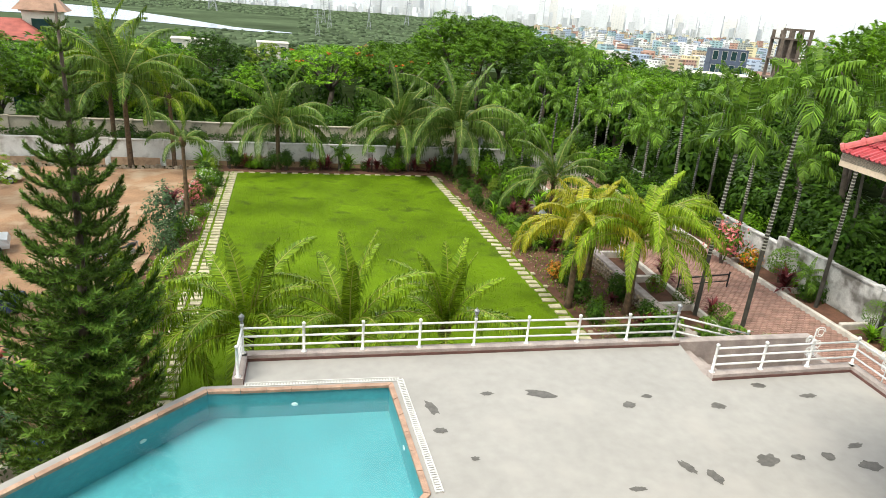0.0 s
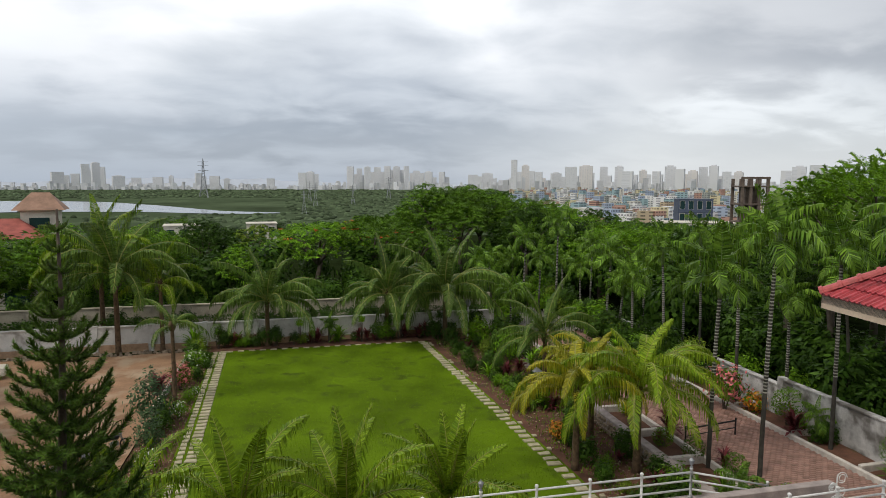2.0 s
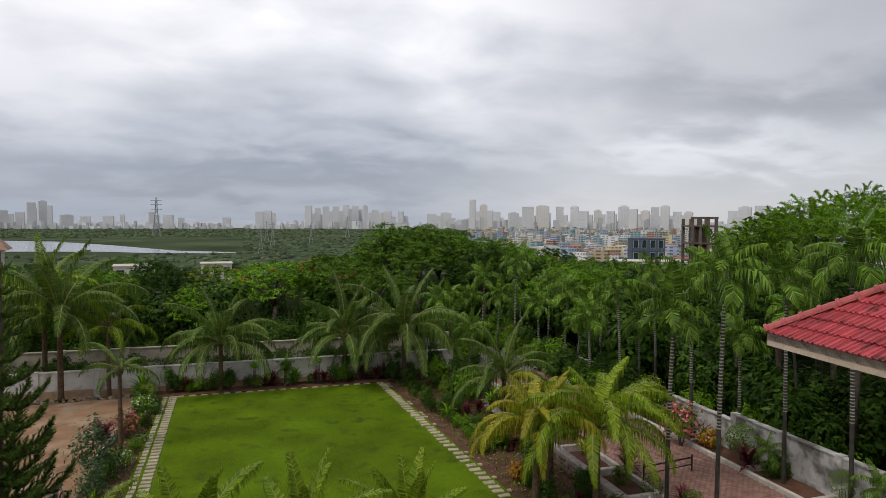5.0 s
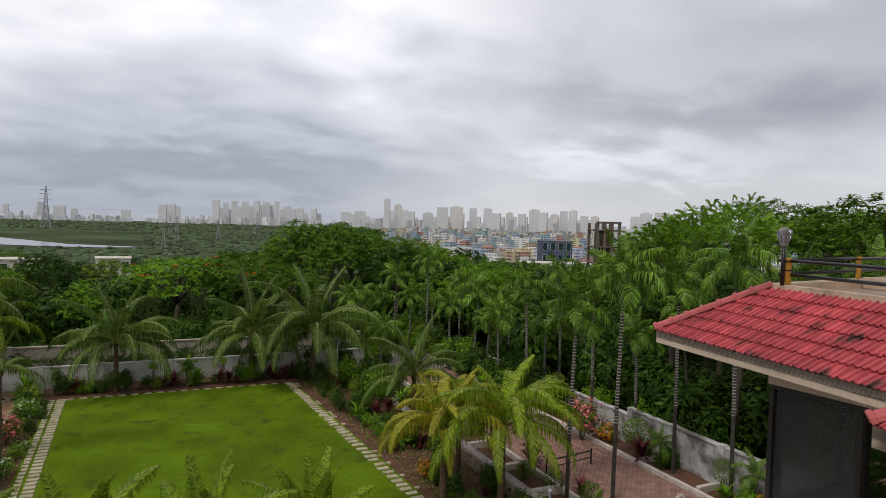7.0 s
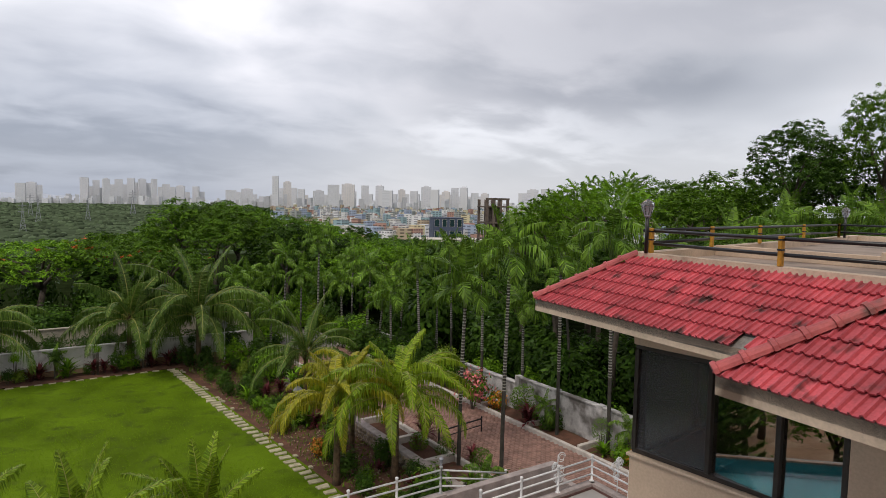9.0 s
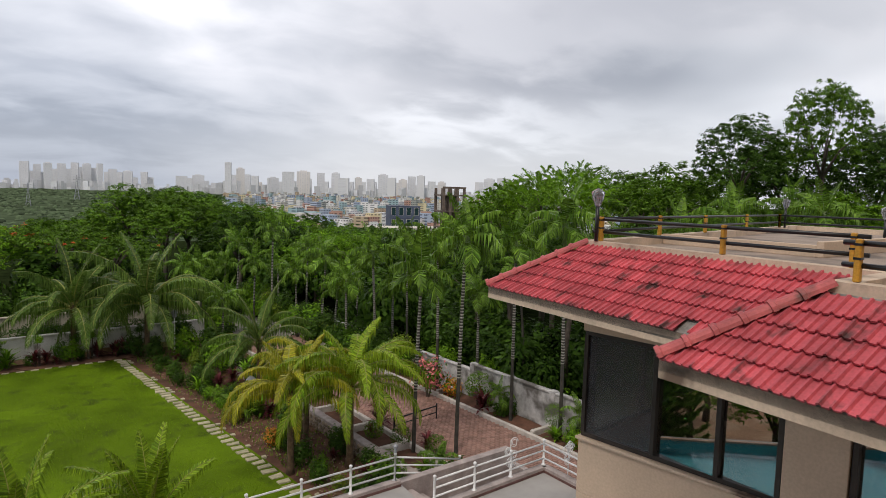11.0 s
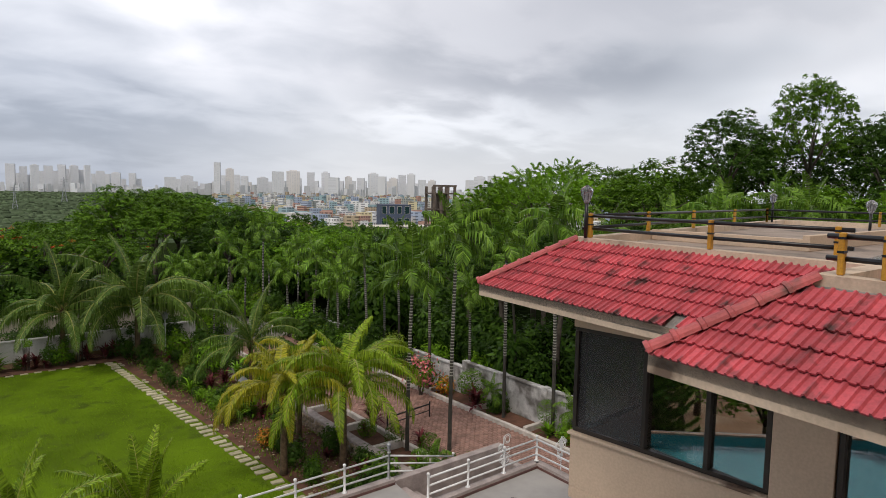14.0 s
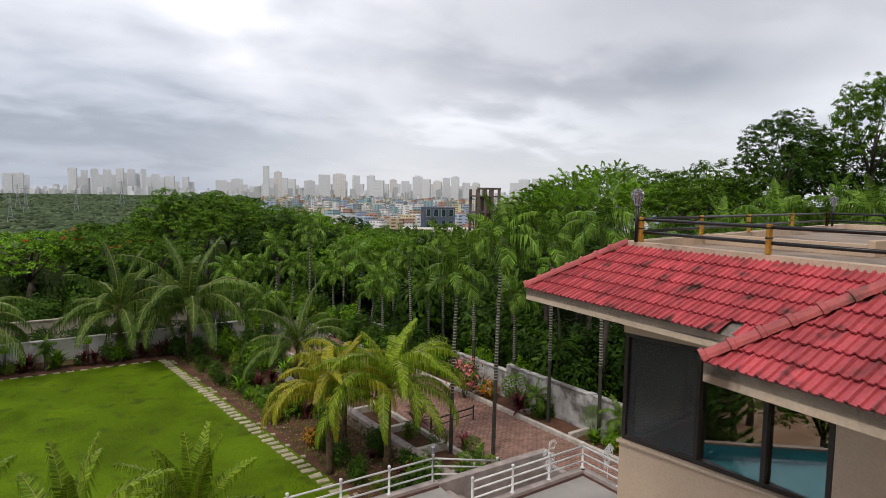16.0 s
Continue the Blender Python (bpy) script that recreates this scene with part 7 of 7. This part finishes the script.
def slab_mesh(w, d, seed):
    r = random.Random(seed)
    j = lambda: r.uniform(-0.02, 0.02)
    o = [(-w / 2 + j(), -d / 2 + j()), (w / 2 + j(), -d / 2 + j()), (w / 2 + j(), d / 2 + j()), (-w / 2 + j(), d / 2 + j())]
    s = Shape()
    i2 = [(x * 0.94, y * 0.9) for x, y in o]
    s.add([(*p, -0.05) for p in o] + [(*p, 0.0) for p in o] + [(*p, 0.012) for p in i2], [(4 * r0 + k, 4 * r0 + (k + 1) % 4, 4 * r0 + 4 + (k + 1) % 4, 4 * r0 + 4 + k) for r0 in (0, 1) for k in range(4)] + [(8, 9, 10, 11)])
    return s.mesh("slab", PAVING)


WIDE = [slab_mesh(0.36, 0.2, i) for i in range(3)]
NARROW = [slab_mesh(0.2, 0.2, 10 + i) for i in range(3)]
EDGE = [slab_mesh(0.32, 0.10, 20 + i) for i in range(3)]
y = 11.9
while y < 34.2:
    cx = -3.4 - (y - 13.3) * 0.037
    for dx, ms in ((0.13, WIDE), (-0.24, NARROW)):
        part("slab", rng.choice(ms), None, path_l, m=Matrix.Translation((cx + dx, y + U(-0.015, 0.015), LAWN_Z + 0.035)) @ pose(0, 0, 0, U(-1.5, 1.5), U(-1.5, 1.5), U(-3, 3)))
    y += 0.345
y = 14.5
while y < 34.0:
    cx = 7.72 - (y - 16.7) * 0.07
    part("slab", rng.choice(WIDE), None, path_r, m=Matrix.Translation((cx + 0.06 + U(-0.04, 0.04), y + U(-0.03, 0.03), LAWN_Z + 0.03)) @ pose(0, 0, 0, U(-1.5, 1.5), U(-1.5, 1.5), U(-7, 7)) @ Matrix.Diagonal((U(1.0, 1.25), U(0.95, 1.25), 1, 1)))
    if rng.random() < 0.35:
        part("slab", rng.choice(NARROW), None, path_r, m=Matrix.Translation((cx + 0.42, y + U(-0.03, 0.03), LAWN_Z + 0.03)) @ pose(0, 0, 0, 0, 0, U(-8, 8)) @ Matrix.Diagonal((0.7, 0.75, 1, 1)))
    y += U(0.34, 0.46)
x = -3.7
while x < 6.3:
    part("slab", rng.choice(EDGE), None, path_n, m=Matrix.Translation((x, 34.05 + U(-0.02, 0.02), LAWN_Z + 0.035)) @ pose(0, 0, 0, 0, 0, U(-4, 4)))
    x += 0.56


# drive pavers: the nearest stretch as single pieces, the rest joined
def paver(s, x, y, turn):
    w, d = (0.19, 0.09) if turn else (0.09, 0.19)
    x0, x1, y0, y1 = x - w / 2, x + w / 2, y - d / 2, y + d / 2
    s.add([(x0, y0, DRIVE_Z - 0.03), (x1, y0, DRIVE_Z - 0.03), (x1, y1, DRIVE_Z - 0.03), (x0, y1, DRIVE_Z - 0.03), (x0 + 0.008, y0 + 0.008, DRIVE_Z), (x1 - 0.008, y0 + 0.008, DRIVE_Z), (x1 - 0.008, y1 - 0.008, DRIVE_Z), (x0 + 0.008, y1 - 0.008, DRIVE_Z)],
          [(4, 5, 6, 7), (0, 1, 5, 4), (1, 2, 6, 5), (2, 3, 7, 6), (3, 0, 4, 7)])


pv = Shape()
yy = 11.0
row = 0
while yy < 34:
    xx = 12.36 + (0.11 if row % 2 else 0)
    while xx < 16.15:
        paver(pv, xx + 0.05, yy, True)
        xx += 0.22
    yy += 0.115
    row += 1
tagged(part("pavers", pv, BRICK, drive_ob), kind="stuff")

# rubble face of the planter wall, stone by stone
rub = thing("stone_facing", "rubble stone face of the planter wall", "wall", kind="structure")
STONES = []
for i in range(5):
    r = random.Random(300 + i)
    s = Shape()
    nn = 7
    base = [(0.13 * math.cos(2 * math.pi * k / nn) * r.uniform(0.8, 1.15), 0.09 * math.sin(2 * math.pi * k / nn) * r.uniform(0.8, 1.15)) for k in range(nn)]
    s.add([(0, a, b) for a, b in base] + [(-0.05 - 0.02 * r.random(), a * 0.7, b * 0.7) for a, b in base], [(k, nn + k, nn + (k + 1) % nn, (k + 1) % nn) for k in range(nn)] + [tuple(range(nn, 2 * nn))])
    STONES.append(s.mesh("stone", STONE))
yy = 13.1
while yy < 26:
    for zz in (GROUND + 0.12, GROUND + 0.29, GROUND + 0.46):
        part("stone", rng.choice(STONES), None, rub, m=Matrix.Translation((10.61, yy + U(-0.05, 0.05), zz)) @ pose(0, 0, 0, U(-20, 20), 0, 0))
    yy += 0.25


# short grass over the lawn, and litter on the beds
def scatter(name, label, category, mat, count, place, size, upright, seed):
    r = np.random.default_rng(seed)
    p = place(r, count)
    a = r.uniform(0, 2 * np.pi, count)
    h = r.uniform(0.6, 1.3, count) * size
    side = np.stack([np.cos(a), np.sin(a), np.zeros(count)], 1) * (h * (0.16 if upright else 0.5))[:, None]
    if upright:
        tip = p + np.stack([r.normal(0, 0.4, count) * h, r.normal(0, 0.4, count) * h, h], 1)
    else:
        tip = p + np.stack([-np.sin(a) * h, np.cos(a) * h, h * r.uniform(0.0, 0.35, count)], 1)
    v = np.stack([p - side, p + side, tip], 1).reshape(-1, 3)
    s = Shape()
    s.v, s.f = v.tolist(), np.arange(3 * count).reshape(-1, 3).tolist()
    tagged(part(name, s, mat), label, category, kind="stuff")


def on_lawn(r, n):
    y = 10.9 + 23.1 * r.random(n) ** 1.25
    lo, hi = -2.95 - (y - 13.3) * 0.037, np.where(y > 16.7, 7.5 - (y - 16.7) * 0.069, 7.5)
    return np.stack([lo + (hi - lo) * r.random(n), y, np.full(n, LAWN_Z)], 1)


def on_beds(r, n):
    y = 12.5 + 21.5 * r.random(n)
    right = r.random(n) < 0.65
    x = np.where(right, 8.25 - (y - 16.7) * 0.06 + (2.3 + (y - 16.7) * 0.06) * r.random(n), -5.5 + 1.5 * r.random(n))
    return np.stack([x, y, np.full(n, LAWN_Z + 0.015)], 1)


GRASS = leaf_material("grass_blades", (0.115, 0.21, 0.005), (0.17, 0.285, 0.010), 0.0, 0.2, 0.8, 0.05)
LITTER = material("pale_dry_leaf_litter", (0.34, 0.26, 0.17), 0.9, 0.6, 3, 30, 0.0, islands=0.5)
scatter("grass", "short mown grass blades", "grass", GRASS, 90000, on_lawn, 0.04, True, 3)
scatter("leaf_litter", "dry leaves and pebbles scattered on the soil", "leaf litter", LITTER, 2600, on_beds, 0.07, False, 4)
scatter("weeds", "low green weeds in the beds", "weeds", LEAF_B, 5500, on_beds, 0.10, True, 5)

# ---- from plan units to metres ----
for ob in list(scene.objects):
    if ob.parent is None and ob.name not in TRUE and ob.type in {"MESH", "EMPTY"}:
        ob.matrix_basis = Matrix.Scale(PLAN, 4) @ ob.matrix_basis
